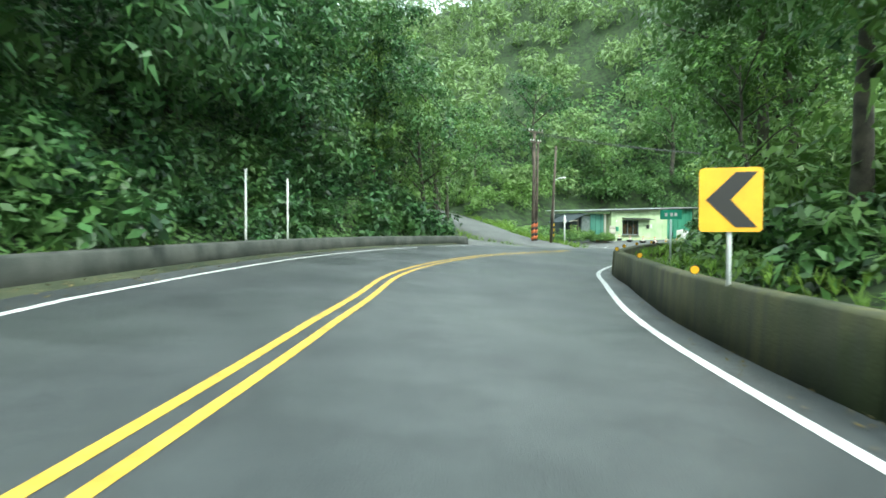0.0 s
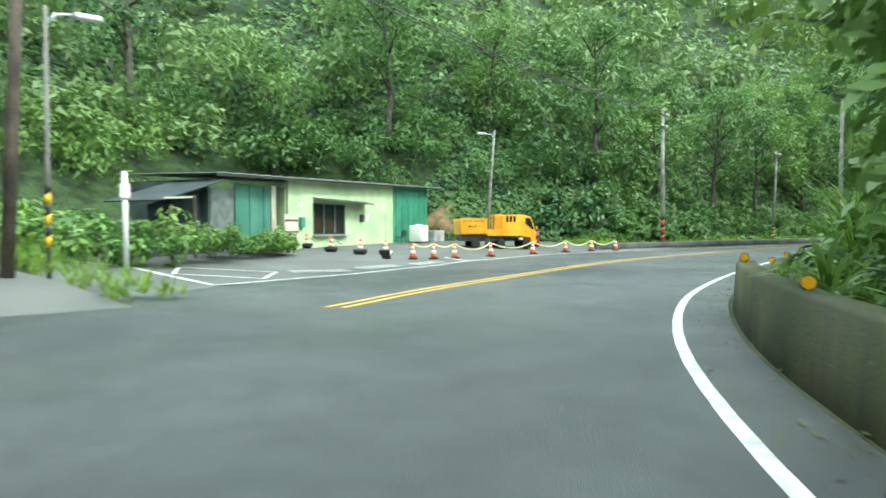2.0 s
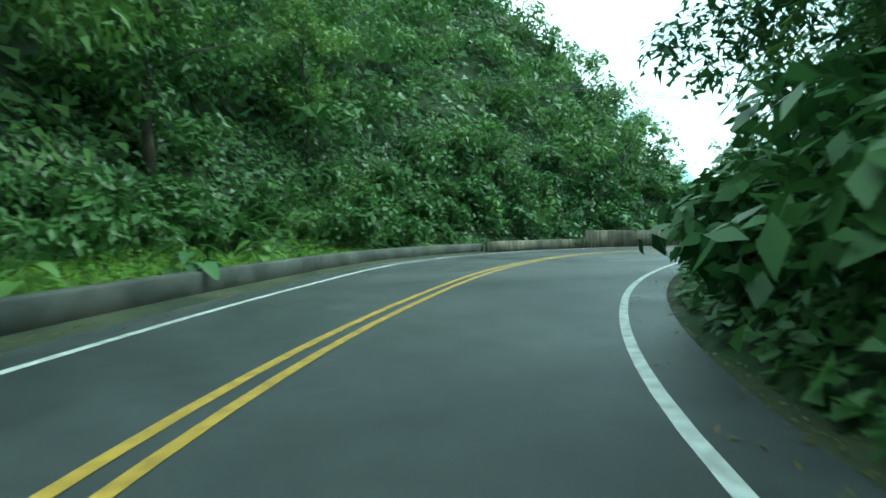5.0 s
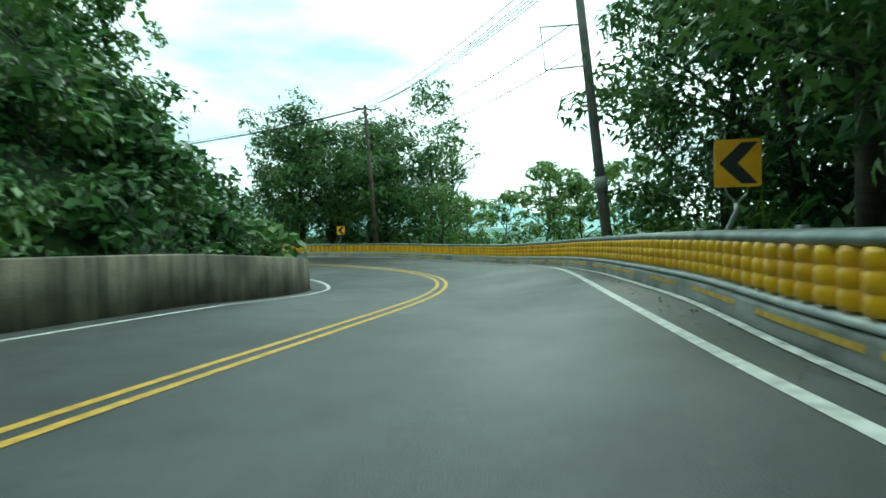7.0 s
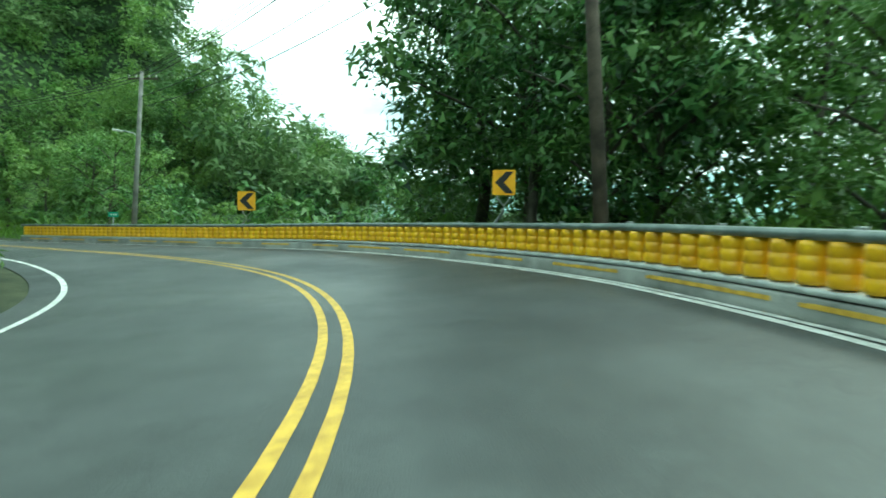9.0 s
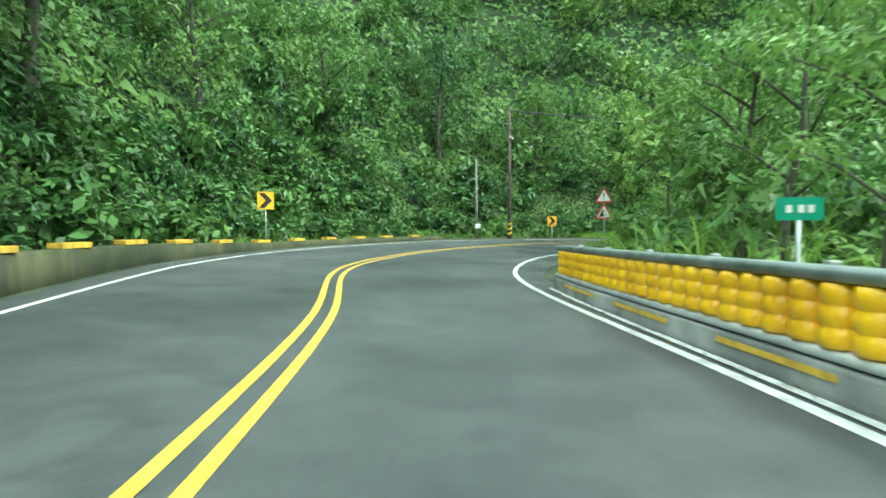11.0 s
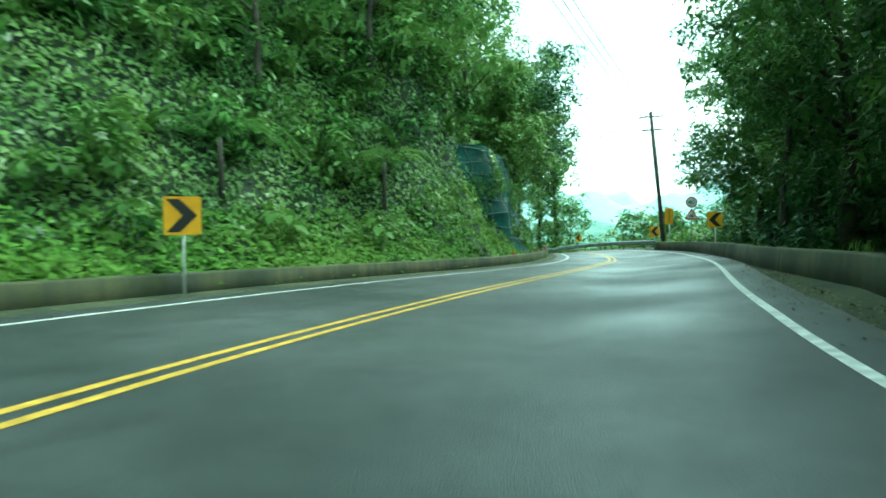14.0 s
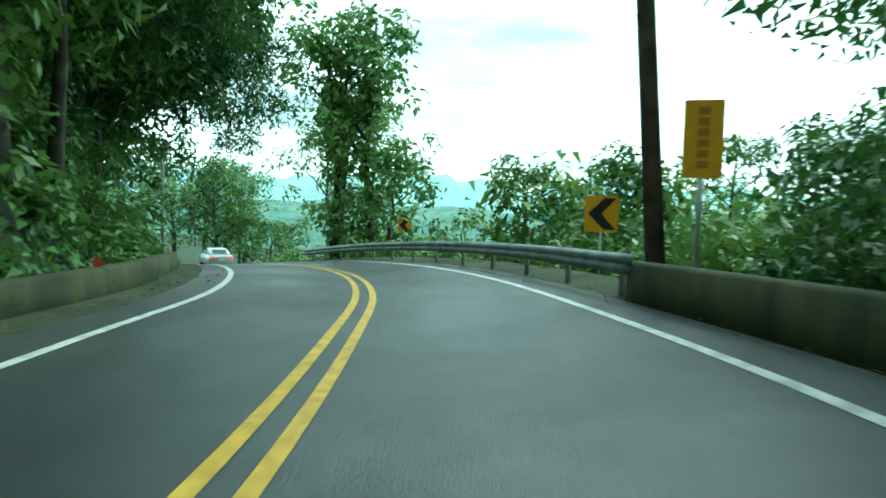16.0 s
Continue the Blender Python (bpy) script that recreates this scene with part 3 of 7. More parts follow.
paint("edge_line", -34, 378, right_line, 0.145, M_WHITE_LINE, "white edge line of the road")
for s0, s1 in ((-34, 30), (32, 37), (63, 378)):
    paint("edge_line", s0, s1, left_line, 0.14, M_WHITE_LINE, "white edge line of the road")


def verge(name, sign, line, wide, mat, label, s0=-34, s1=378):
    """A strip from the asphalt's edge out to the foot of the slope."""
    s = np.arange(s0, s1, 1.0)
    c = line(s) + sign * wide
    us, hs = [c - sign * 0.02, c + sign * 0.6, c + sign * 1.3], [0 * s - 0.03, 0 * s + 0.03, 0 * s + 0.05]
    for d in (2.1,):
        u = c + sign * d
        p = at(s, u)
        us.append(u)
        hs.append(np.maximum(ground_height(s, u, p[:, 0], p[:, 1]) - 0.25, -9.0) - p[:, 2])
    if sign < 0:
        us, hs = us[::-1], hs[::-1]
    return structure(name, *ribbon(s, us, hs), mat, label, "verge", True)


verge("verge_left", -1, left_line, 0.74, M_VERGE, "mossy verge with dead leaves beside the road", -34, 37)
verge("verge_left", -1, left_line, 0.74, M_VERGE, "mossy verge with dead leaves beside the road", 84, 378)
verge("verge_right", 1, right_line, 0.79, M_VERGE, "mossy verge with dead leaves beside the road", -34, 128)
verge("verge_right", 1, lambda s: right_line(s) + np.interp(s, [216, 221, 222, 230, 256, 262], [-0.15, -0.03, 0.0, 0.69, 0.69, 0.0]), 0.77, M_VERGE, "mossy verge with dead leaves beside the road", 216, 378)

# forecourt on the left, rising towards the shed
s = np.arange(39, 86, 1.0)
c = left_line(s)
a, b = np.where(s < 40, 0.0, 1.0), np.where(s < 40, -0.5, 0.0)
structure("forecourt", *ribbon(s, [c - 22, c - 17, c - 12, c - 8, c - 4, c - 0.38], [a * 0.76 + b, a * 0.72 + b, a * 0.62 + b, a * 0.52 + b, a * 0.26 + b, 0 * s - 0.004]), M_ASPHALT_OLD,
          "worn pale asphalt forecourt beside the road", "forecourt", True)

# the side road that climbs away from the forecourt
v, f = [], []
for i, (x, y, z) in enumerate(SIDE):
    d = SIDE[min(i + 1, len(SIDE) - 1)] - SIDE[max(i - 1, 0)]
    n = np.array([d[1], -d[0]]) / math.hypot(d[0], d[1])
    k = (1.2, 1.1, 1.0, 1.0, 1.0, 1.0, 1.0)[i]
    for w, drop in ((-2.9, -1.2), (-2.2, 0), (-0.8, 0.03), (0.8, 0.03), (2.2, 0), (2.9, -1.2)):
        v.append((x + n[0] * w * k, y + n[1] * w * k, z + 0.05 + drop))
k = (np.arange(len(SIDE) - 1)[:, None] * 6 + np.arange(5)[None]).ravel()
structure("side_road", v, np.stack([k, k + 1, k + 7, k + 6], 1), M_ASPHALT_OLD, "narrow pale side road climbing the hillside", "road", True)

# ---- walls and kerbs ----
def wall_bar(name, s0, s1, line, off, thick, high, mat, label, sign, low=-0.3, lean=0.06, top_drop=0.0, step=1.0):
    """A concrete wall along the road: its face off metres outside the edge line."""
    s = np.r_[np.arange(s0, s1, step), s1]
    c = line(s) + sign * off
    wob = np.array([noise.noise((q * 0.4, 7.0, sign)) * 0.03 for q in s])
    h = high(s) if callable(high) else 0 * s + high
    us = [c, c + sign * lean + wob, c + sign * (lean + 0.04), c + sign * (lean + thick), c + sign * (lean + thick + 0.04), c + sign * thick]
    hs = [0 * s + low, h - 0.04, h, h, h - 0.05, 0 * s + low]
    if sign < 0:
        us, hs = us[::-1], hs[::-1]
    v, f = closed_ribbon(s, us, hs)
    return tagged(new(name, mesh_from(name, v, f, mat)), label, "wall", "", "structure")


wall_bar("wall_roadside", -30, 37.5, left_line, 1.3, 0.3, 0.52, M_WETWALL, "low dark weathered concrete wall with grass above it", -1)
def parapet_off(s):
    """From the white line to the parapet inside the first bend."""
    return np.interp(s, [18, 24, 36, 42], [0.62, 0.42, 0.42, 0.86])


for s0, s1 in ((-30, -12), (-11.9, 4.9), (5.0, 21.9), (22.0, 38.2), (39.0, 51.5)):
    wall_bar("wall_roadside", s0, s1, lambda s: right_line(s) + parapet_off(s), 0.0, 0.32, 0.86, M_MOSS, "low mossy concrete parapet at the inside of the bend", 1)
wall_bar("wall_roadside", 52.2, 84, right_line, 1.25, 0.3, 0.55, M_MOSS, "low mossy concrete parapet below grass", 1)
wall_bar("wall_roadside", 78, 128, left_line, 1.45, 0.3, 0.5, M_WETWALL, "low dark concrete wall below the bank", -1)
wall_bar("wall_roadside", 128, 137.4, left_line, 0.95, 0.4, 0.62, M_STREAK, "low stained concrete wall below the slope", -1)
wall_bar("wall_roadside", 137.5, 163, left_line, 0.75, 0.4, 1.25, M_STREAK, "tall stained concrete retaining wall with dark streaks", -1)
wall_bar("wall_roadside", 163, 200, left_line, 1.5, 0.4, 1.3, M_STREAK, "tall stained concrete retaining wall with dark streaks", -1)
wall_bar("wall_roadside", 204, 243, left_line, 0.9, 0.35, lambda s: np.interp(s, [212, 228], [0.85, 0.26]), M_MOSS, "low dark wall topped with yellow marks", -1)
wall_bar("wall_roadside", 262, 317, left_line, 1.35, 0.3, 0.48, M_MOSS, "low mossy concrete wall below a grass bank", -1)
wall_bar("wall_roadside", 236, 244.5, right_line, 1.38, 0.3, 0.5, M_MOSS, "low mossy concrete wall round a grassy island", 1)
wall_bar("wall_roadside", 244, 261.8, lambda s: right_line(s) - np.interp(s, [244, 248], [0, 0.55]), 1.15, 0.9, lambda s: np.interp(s, [244, 249, 256], [0.48, 0.42, 0.34]), M_MOUND, "sloping mossy bank round a grassy island", 1, lean=0.75)
wall_bar("wall_roadside", 262, 304.6, lambda s: right_line(s) + np.interp(s, [262, 268, 278], [0.45, 0.75, 0.0]), 0.85, 0.2, 0.62, M_MOSS, "low mossy concrete parapet under trees", 1)


# ---- foliage ----
rng = np.random.default_rng(5)


def leaves(centres, radii, count, size, up=0.65, long=1.7, shell=0.55, corners=4):
    """Leaves round blobs: each a slim blade of four corners, or three where they stay far off. Returns vertices and faces."""
    centres, radii = np.asarray(centres, float), np.asarray(radii, float)
    n = len(centres) * count
    c, r = np.repeat(centres, count, 0), np.repeat(radii, count)
    d = rng.normal(size=(n, 3))
    d[:, 2] += up
    d /= np.linalg.norm(d, axis=1)[:, None]
    p = c + d * (r * (shell + (1 - shell) * rng.random(n) ** 0.5))[:, None] * np.array([1, 1, 0.8])
    normal = d * 0.8 + rng.normal(size=(n, 3)) * 0.40 + np.array([0, 0, 0.55])
    normal /= np.linalg.norm(normal, axis=1)[:, None]
    a = np.cross(normal, rng.normal(size=(n, 3)))
    a[:, 2] -= 0.35
    a -= (a * normal).sum(1)[:, None] * normal
    a /= np.linalg.norm(a, axis=1)[:, None] + 1e-9
    b = np.cross(normal, a)
    k = size * (0.6 + 0.8 * rng.random(n))[:, None]
    droop = np.array([0, 0, -0.18])
    v = np.stack([p - a * k * long * 0.5, p + b * k * 0.42, p + a * k * long * 0.5 + droop * k, p - b * k * 0.42], 1)
    if corners == 3:
        tip = v[:, 2] - p
        v = np.stack([p + b * k * 0.30 - tip * 0.35, p + tip * 1.15, p - b * k * 0.30 - tip * 0.35], 1)
    return v.reshape(-1, 3), np.arange(n * corners).reshape(-1, corners)


def fronds(count, length, width, segs=5, lift=0.9, leaflets=False):
    """Arching blades out of one root."""
    vs, fs, base = [], [], 0
    for _ in range(count):
        t = rng.random() * 2 * math.pi
        l, w = length * (0.6 + 0.5 * rng.random()), width * (0.7 + 0.5 * rng.random())
        out, rise = np.array([math.cos(t), math.sin(t), 0]), lift * (0.7 + 0.6 * rng.random())
        side = np.array([-math.sin(t), math.cos(t), 0])
        for j in range(segs + 1):
            q = j / segs
            p = out * l * (q * (0.35 + 0.65 * q)) + np.array([0, 0, l * (rise * q - 0.85 * q * q)])
            k = w * (1 - q) ** 0.6 * (0.4 + 0.6 * min(1, q * 4))
            vs += [p - side * k, p + side * k]
        fs += [[base + 2 * j, base + 2 * j + 1, base + 2 * j + 3, base + 2 * j + 2] for j in range(segs)]
        base += 2 * (segs + 1)
    return np.array(vs), np.array(fs)


def blobs(n, wide, tall, small, big, low=0.1):
    c = rng.normal(size=(n, 3))
    c /= np.linalg.norm(c, axis=1)[:, None]
    c *= rng.random(n)[:, None] ** 0.4
    return np.c_[c[:, :2] * wide, low * tall + (c[:, 2] * 0.5 + 0.5) * tall], small + (big - small) * rng.random(n)


def many(patches, spots, turn_all=True):
    """Patches laid at spots (x, y, z, scale), each turned at random, as one set of vertices and faces."""
    vs, fs, base = [], [], 0
    pick = rng.integers(len(patches), size=len(spots))
    for j, (pv, pf) in enumerate(patches):
        rows = spots[pick == j]
        if not len(rows):
            continue
        t = rng.random(len(rows)) * 2 * math.pi
        c, s_ = np.cos(t), np.sin(t)
        stretch = rows[:, 3] * (0.85 + 0.35 * rng.random(len(rows)))
        x = pv[None, :, 0] * c[:, None] - pv[None, :, 1] * s_[:, None]
        y = pv[None, :, 0] * s_[:, None] + pv[None, :, 1] * c[:, None]
        v = np.stack([x * rows[:, 3:4] + rows[:, 0:1], y * rows[:, 3:4] + rows[:, 1:2], pv[None, :, 2] * stretch[:, None] + rows[:, 2:3]], -1).reshape(-1, 3)
        f = (pf[None] + (np.arange(len(rows)) * len(pv))[:, None, None]).reshape(-1, pf.shape[1]) + base
        vs.append(v)
        fs.append(f)
        base += len(v)
    return np.concatenate(vs), np.concatenate(fs)


def scatter(s0, s1, side, near, far, cell, jitter=0.9, drop=0.0, toe=False):
    """Spots on the ground between near and far metres outside the edge line; one for each cell of the plan."""
    c = at(np.arange(s0, s1 + 3, 3.0), 0.0)[:, :2]
    lo, hi = c.min(0) - far - 10, c.max(0) + far + 10
    x, y = np.meshgrid(np.arange(lo[0], hi[0], cell), np.arange(lo[1], hi[1], cell), indexing="ij")
    p = np.stack([x.ravel(), y.ravel()], 1)
    p = p + (rng.random(p.shape) - 0.5) * cell * jitter
    close = np.concatenate([((q[:, None] - c[None]) ** 2).sum(-1).min(1) for q in np.array_split(p, max(1, len(p) // 4000))]) < (far + 10) ** 2
    p = p[close & (rng.random(len(p)) >= drop)]
    s, u = across(p)
    d = left_line(s) - u if side < 0 else u - right_line(s)
    if toe:
        d = d - toe_left(s)
    ok = (side_road(p)[0] > 3.0) & (s >= s0) & (s < s1) & (d > near) & (d < far)
    p = p[ok]
    return np.c_[p, terrain_z(p)], d[ok], s[ok]


def stuff(name, sets, mat, label, category="foliage"):
    vs, fs, base = [], [], 0
    for v, f in sets:
        vs.append(v)
        fs.append(f + base)
        base += len(v)
    return tagged(new(name, mesh_from(name, np.concatenate(vs), np.concatenate(fs), mat)), label, category, "", "stuff")


def full(centres, radii, count, size, inner=8, **more):
    """A clump: small leaves outside, a few large shaded ones inside."""
    v1, f1 = leaves(centres, radii, count, size, **more)
    v2, f2 = leaves(centres, radii * 0.7, inner, float(np.mean(radii)) * 0.42, shell=0.3, long=1.3, corners=more.get("corners", 4))
    return np.concatenate([v1, v2]), np.concatenate([f1, f2 + len(v1)])


BUSH = [full(*blobs(8, 1.2, 1.4, 0.45, 0.8), 29, 0.19, 4) for _ in range(5)]
BUSH_FINE = [full(*blobs(10, 1.1, 1.5, 0.35, 0.65), 34, 0.135, 5, long=2.2) for _ in range(4)]
CLUMP = [full(*blobs(12, 2.6, 3.0, 0.9, 1.5), 36, 0.33, 5, corners=3) for _ in range(5)]
CLUMP_FINE = [full(*blobs(15, 2.5, 3.0, 0.75, 1.35), 45, 0.268, 3, corners=3) for _ in range(4)]
CROWN = [full(*blobs(14, 4.2, 5.0, 1.3, 2.2), 22, 0.70, 2, corners=3) for _ in range(4)]
FERN = [fronds(11, 1.5, 0.10, 5, 1.0) for _ in range(3)]
PALMY = [fronds(9, 2.4, 0.16, 6, 1.1) for _ in range(3)]
GRASS = [fronds(9, 0.5, 0.019, 2, 1.4) for _ in range(4)]
TALLGRASS = [fronds(26, 2.2, 0.028, 5, 1.55) for _ in range(4)]


def spots_of(rows, low, high, sink=0.25, depth=None, grow=0.0):
    k = low + (high - low) * rng.random(len(rows))
    if depth is not None:
        k = k * (1 + grow * depth)
    return np.c_[rows[:, :2], rows[:, 2] - sink * k, k]


def slope_cover(name, s0, s1, side, near, mat_near, mat_mid, label, dense=1.0, far=24, small=0.8, big=1.35, fern=0.12, toe=False, mid=None):
    a, d, _ = scatter(s0, s1, side, near, near + 5.0, 1.6 / dense, toe=toe)
    sets = [many(BUSH + BUSH_FINE, spots_of(a, small, big, 0.18))] if len(a) else []
    b, _, _ = scatter(s0, s1, side, near + 0.2, near + 5, 3.0, toe=toe)
    keep = rng.random(len(b)) < fern * 4
    if keep.any():
        sets.append(many(FERN + PALMY, spots_of(b[keep], 0.7, 1.2, -0.3)))
    if sets:
        stuff(name, sets, mat_near, label)
    c, _, _ = scatter(s0, s1, side, near + 3.6, far, 3.45, toe=toe)
    if len(c):
        stuff(name, [many(mid or CLUMP, spots_of(c, 0.8, 1.3, 0.15))], mat_mid, label)


# Dark leaf colour carries the shade of the overhanging trees.
slope_cover("hillside_foliage", -14, 38, -1, 3.1, M_LEAF_DARK, M_LEAF_DARK, "dense dark green shrubs on the steep hillside, darkened for shade", 1.0, 23, 0.8, 1.5)
slope_cover("hillside_foliage", 41, 64, -1, 0.8, M_LEAF, M_LEAF, "dense green shrubs on the hillside behind the shed", 1.1, 26, 0.9, 1.7, toe=True, mid=CLUMP_FINE)
# Darker leaves on this stretch put the hillside's shade into the colour.
slope_cover("hillside_foliage", 64, 86, -1, 0.8, M_LEAF_DARK, M_LEAF_DARK, "dense green shrubs on the hillside behind the forecourt, darkened for shade", 1.0, 26, 0.9, 1.7, toe=True, mid=CLUMP_FINE)
slope_cover("hillside_foliage", 86, 129, -1, 0.5, M_LEAF_DARK, M_LEAF_DARK, "dense dark green shrubs on the steep hillside, darkened for shade", 0.95, 19, 0.9, 1.5, toe=True)
slope_cover("hillside_foliage", 129, 166, -1, 2.5, M_LEAF, M_LEAF, "bright green shrubs above the retaining wall", 1.0, 22, 0.9, 1.6)
slope_cover("hillside_foliage", 166, 206, -1, 2.3, M_LEAF, M_LEAF, "green shrubs above the retaining wall", 0.9, 21, 0.8, 1.4)
slope_cover("hillside_foliage", 206, 262, -1, 3.2, M_LEAF, M_LEAF, "dense bright green shrubs on the steep hillside", 0.95, 24, 0.9, 1.5)
slope_cover("hillside_foliage", 262, 298, -1, 5.7, M_LEAF_LIGHT, M_LEAF_LIGHT, "bright green shrubs and ferns on a rocky cliff", 1.05, 22, 0.8, 1.4, 0.2)
slope_cover("hillside_foliage", 298, 323, -1, 2.4, M_LEAF, M_LEAF, "bright green shrubs and vines above the low wall", 1.0, 16, 0.6, 1.0, 0.15)
slope_cover("roadside_foliage", -4, 52, 1, 2.7, M_LEAF, M_LEAF, "green bushes behind the parapet", 0.95, 16, 0.6, 1.1)
slope_cover("roadside_foliage", 52, 84, 1, 4.0, M_LEAF_LIGHT, M_LEAF, "light green bushes beside the road", 0.85, 17)
# The cutting's shade is carried by the darker leaf green.
slope_cover("roadside_foliage", 84, 125, 1, 1.7, M_LEAF_DARK, M_LEAF_DARK, "ferns and shrubs on a shaded cutting, leaf colour darkened", 0.95, 12, 0.8, 1.4, 0.25)
slope_cover("valley_foliage", 129, 222, 1, 4.2, M_LEAF_LIGHT, M_LEAF, "green shrubs on the slope below the barrier", 0.62, 21, 0.9, 1.4, 0.05)
slope_cover("roadside_foliage", 222, 262, 1, 4.6, M_LEAF, M_LEAF, "green shrubs beside the road", 0.7, 17)
# Undergrowth darkened in colour for the shade under the trees.
slope_cover("roadside_foliage", 262, 306, 1, 4.2, M_LEAF_DARK, M_LEAF_DARK, "undergrowth below trees, leaf colour darkened for shade", 0.7, 16, 0.7, 1.2)
slope_cover("valley_foliage", 306, 345, 1, 2.6, M_LEAF_LIGHT, M_LEAF_LIGHT, "bright green scrub beyond the guard rail", 0.7, 34, 0.8, 1.4)
slope_cover("roadside_foliage", 322, 378, -1, 3.0, M_LEAF_LIGHT, M_LEAF_LIGHT, "bright green scrub beside the road", 0.6, 24, 0.9, 1.6)

# vines and small leaves close over the slopes
def ivy(s0, s1, side, near, far, cell, size, mat, label, toe=False):
    rows, _, _ = scatter(s0, s1, side, near, far, cell, 1.0, 0.0, toe)
    n = len(rows)
    e = 1.2
    xy = rows[:, :2]
    normal = np.stack([-(terrain_z(xy + [e, 0]) - terrain_z(xy - [e, 0])) / (2 * e), -(terrain_z(xy + [0, e]) - terrain_z(xy - [0, e])) / (2 * e), np.ones(n)], 1)
    normal /= np.linalg.norm(normal, axis=1)[:, None]
    sets = []
    for turn_on in range(2):
        p = rows + normal * (0.05 + 0.4 * rng.random(n) ** 2)[:, None] + rng.normal(size=(n, 3)) * cell * 0.35
        nn = normal + rng.normal(size=(n, 3)) * 0.35
        nn /= np.linalg.norm(nn, axis=1)[:, None]
        a = np.cross(nn, rng.normal(size=(n, 3)))
        a[:, 2] -= 0.5
        a -= (a * nn).sum(1)[:, None] * nn
        a /= np.linalg.norm(a, axis=1)[:, None] + 1e-9
        b = np.cross(nn, a)
        k = size * (0.6 + 0.8 * rng.random(n))[:, None]
        v = np.stack([p - a * k * 0.5 + b * k * 0.5, p + a * k, p - a * k * 0.5 - b * k * 0.5], 1)
        sets.append((v.reshape(-1, 3), np.arange(n * 3).reshape(-1, 3)))
    stuff("vine_cover", sets, mat, label)


# These vines take the same darkened green for the slope's shade.
ivy(-12, 14, -1, 1.8, 9, 0.15, 0.12, M_LEAF_DARK, "vines covering the steep hillside, leaf colour darkened for shade")
ivy(14, 38, -1, 2.0, 12, 0.20, 0.15, M_LEAF_DARK, "vines covering the steep hillside, leaf colour darkened for shade")
ivy(40, 64, -1, 0.2, 13, 0.20, 0.25, M_LEAF, "vines covering the hillside behind the shed", True)
# Darker green again in place of shade, as for the shrubs here.
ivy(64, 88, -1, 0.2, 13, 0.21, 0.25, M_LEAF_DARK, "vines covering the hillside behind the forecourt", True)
ivy(88, 129, -1, 0.3, 9, 0.23, 0.21, M_LEAF_DARK, "vines covering the steep hillside, leaf colour darkened for shade", True)
ivy(80, 126, -1, 1.9, 7.5, 0.2, 0.14, M_GRASS, "short grass and weeds on the bank beside the road")
ivy(129, 206, -1, 2.2, 11, 0.27, 0.18, M_LEAF, "vines and grass above the retaining wall")
ivy(206, 262, -1, 3.4, 14, 0.20, 0.17, M_LEAF, "vines covering the steep hillside")
ivy(256, 291, -1, 1.5, 5.4, 0.10, 0.15, M_GRASS, "short bright grass and weeds on the bank below the cliff")
ivy(262, 290, -1, 4.4, 11, 0.15, 0.15, M_LEAF_LIGHT, "vines hanging down the rocky cliff")
ivy(290, 303, -1, 5.5, 10, 0.17, 0.15, M_LEAF_LIGHT, "vines hanging down the rocky cliff above the net")
ivy(303, 326, -1, 2.2, 9, 0.15, 0.15, M_LEAF_LIGHT, "vines hanging down the rocky cliff")
ivy(78, 128, 1, 2.2, 10, 0.26, 0.18, M_LEAF_DARK, "dark vines covering the cutting")
ivy(84, 126, 1, 1.1, 3.6, 0.15, 0.15, M_LEAF_DARK, "dark ferns and creepers at the foot of the cutting")
ivy(30, 80, 1, 2.4, 8, 0.28, 0.16, M_LEAF, "creepers behind the parapet")

# undergrowth between the crowns on the upper slopes
ivy(-12, 38, -1, 9, 34, 0.7, 0.5, M_LEAF_DARK, "undergrowth on the upper hillside")
ivy(36, 88, -1, 9, 40, 0.6, 0.5, M_LEAF, "undergrowth on the upper hillside", True)
ivy(88, 206, -1, 10, 34, 0.7, 0.5, M_LEAF, "undergrowth on the upper hillside")
ivy(206, 318, -1, 9, 44, 0.6, 0.5, M_LEAF, "undergrowth on the upper hillside")

# woods farther off
far_spots = []
fx, fy = np.meshgrid(np.arange(-90, 330, 7.6), np.arange(-70, 240, 7.6), indexing="ij")
fp = np.stack([fx.ravel(), fy.ravel()], 1) + (rng.random((fx.size, 2)) - 0.5) * 5
fs_, fu_ = across(fp)
fd = np.where(fu_ < 0, left_line(fs_) - fu_, fu_ - right_line(fs_))
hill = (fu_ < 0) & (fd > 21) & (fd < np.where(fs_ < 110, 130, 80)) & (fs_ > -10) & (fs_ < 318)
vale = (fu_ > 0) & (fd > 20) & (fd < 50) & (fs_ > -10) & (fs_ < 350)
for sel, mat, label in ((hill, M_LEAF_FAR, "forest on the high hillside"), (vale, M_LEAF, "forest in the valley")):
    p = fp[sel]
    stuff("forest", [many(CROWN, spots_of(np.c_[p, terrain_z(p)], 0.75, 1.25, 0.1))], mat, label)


# canopies of closed woods: crowns one above another up to a roofline
def canopy(s0, s1, side, near, far, cell, roof, mat, label, low=2.0, patch=None, size=(0.8, 1.2), lift=4.0):
    rows, d, s = scatter(s0, s1, side, near, far, cell)
    out = []
    for (x, y, z), q, at_s in zip(rows, d, s):
        h = low
        top = roof(q, at_s)
        while h < top:
            out.append((x + rng.normal() * 0.6, y + rng.normal() * 0.6, max(z, -3) + h + rng.random() * 1.5))
            h += lift
    if out:
        stuff("forest", [many(patch or CLUMP, spots_of(np.array(out), *size, 0.0))], mat, label)


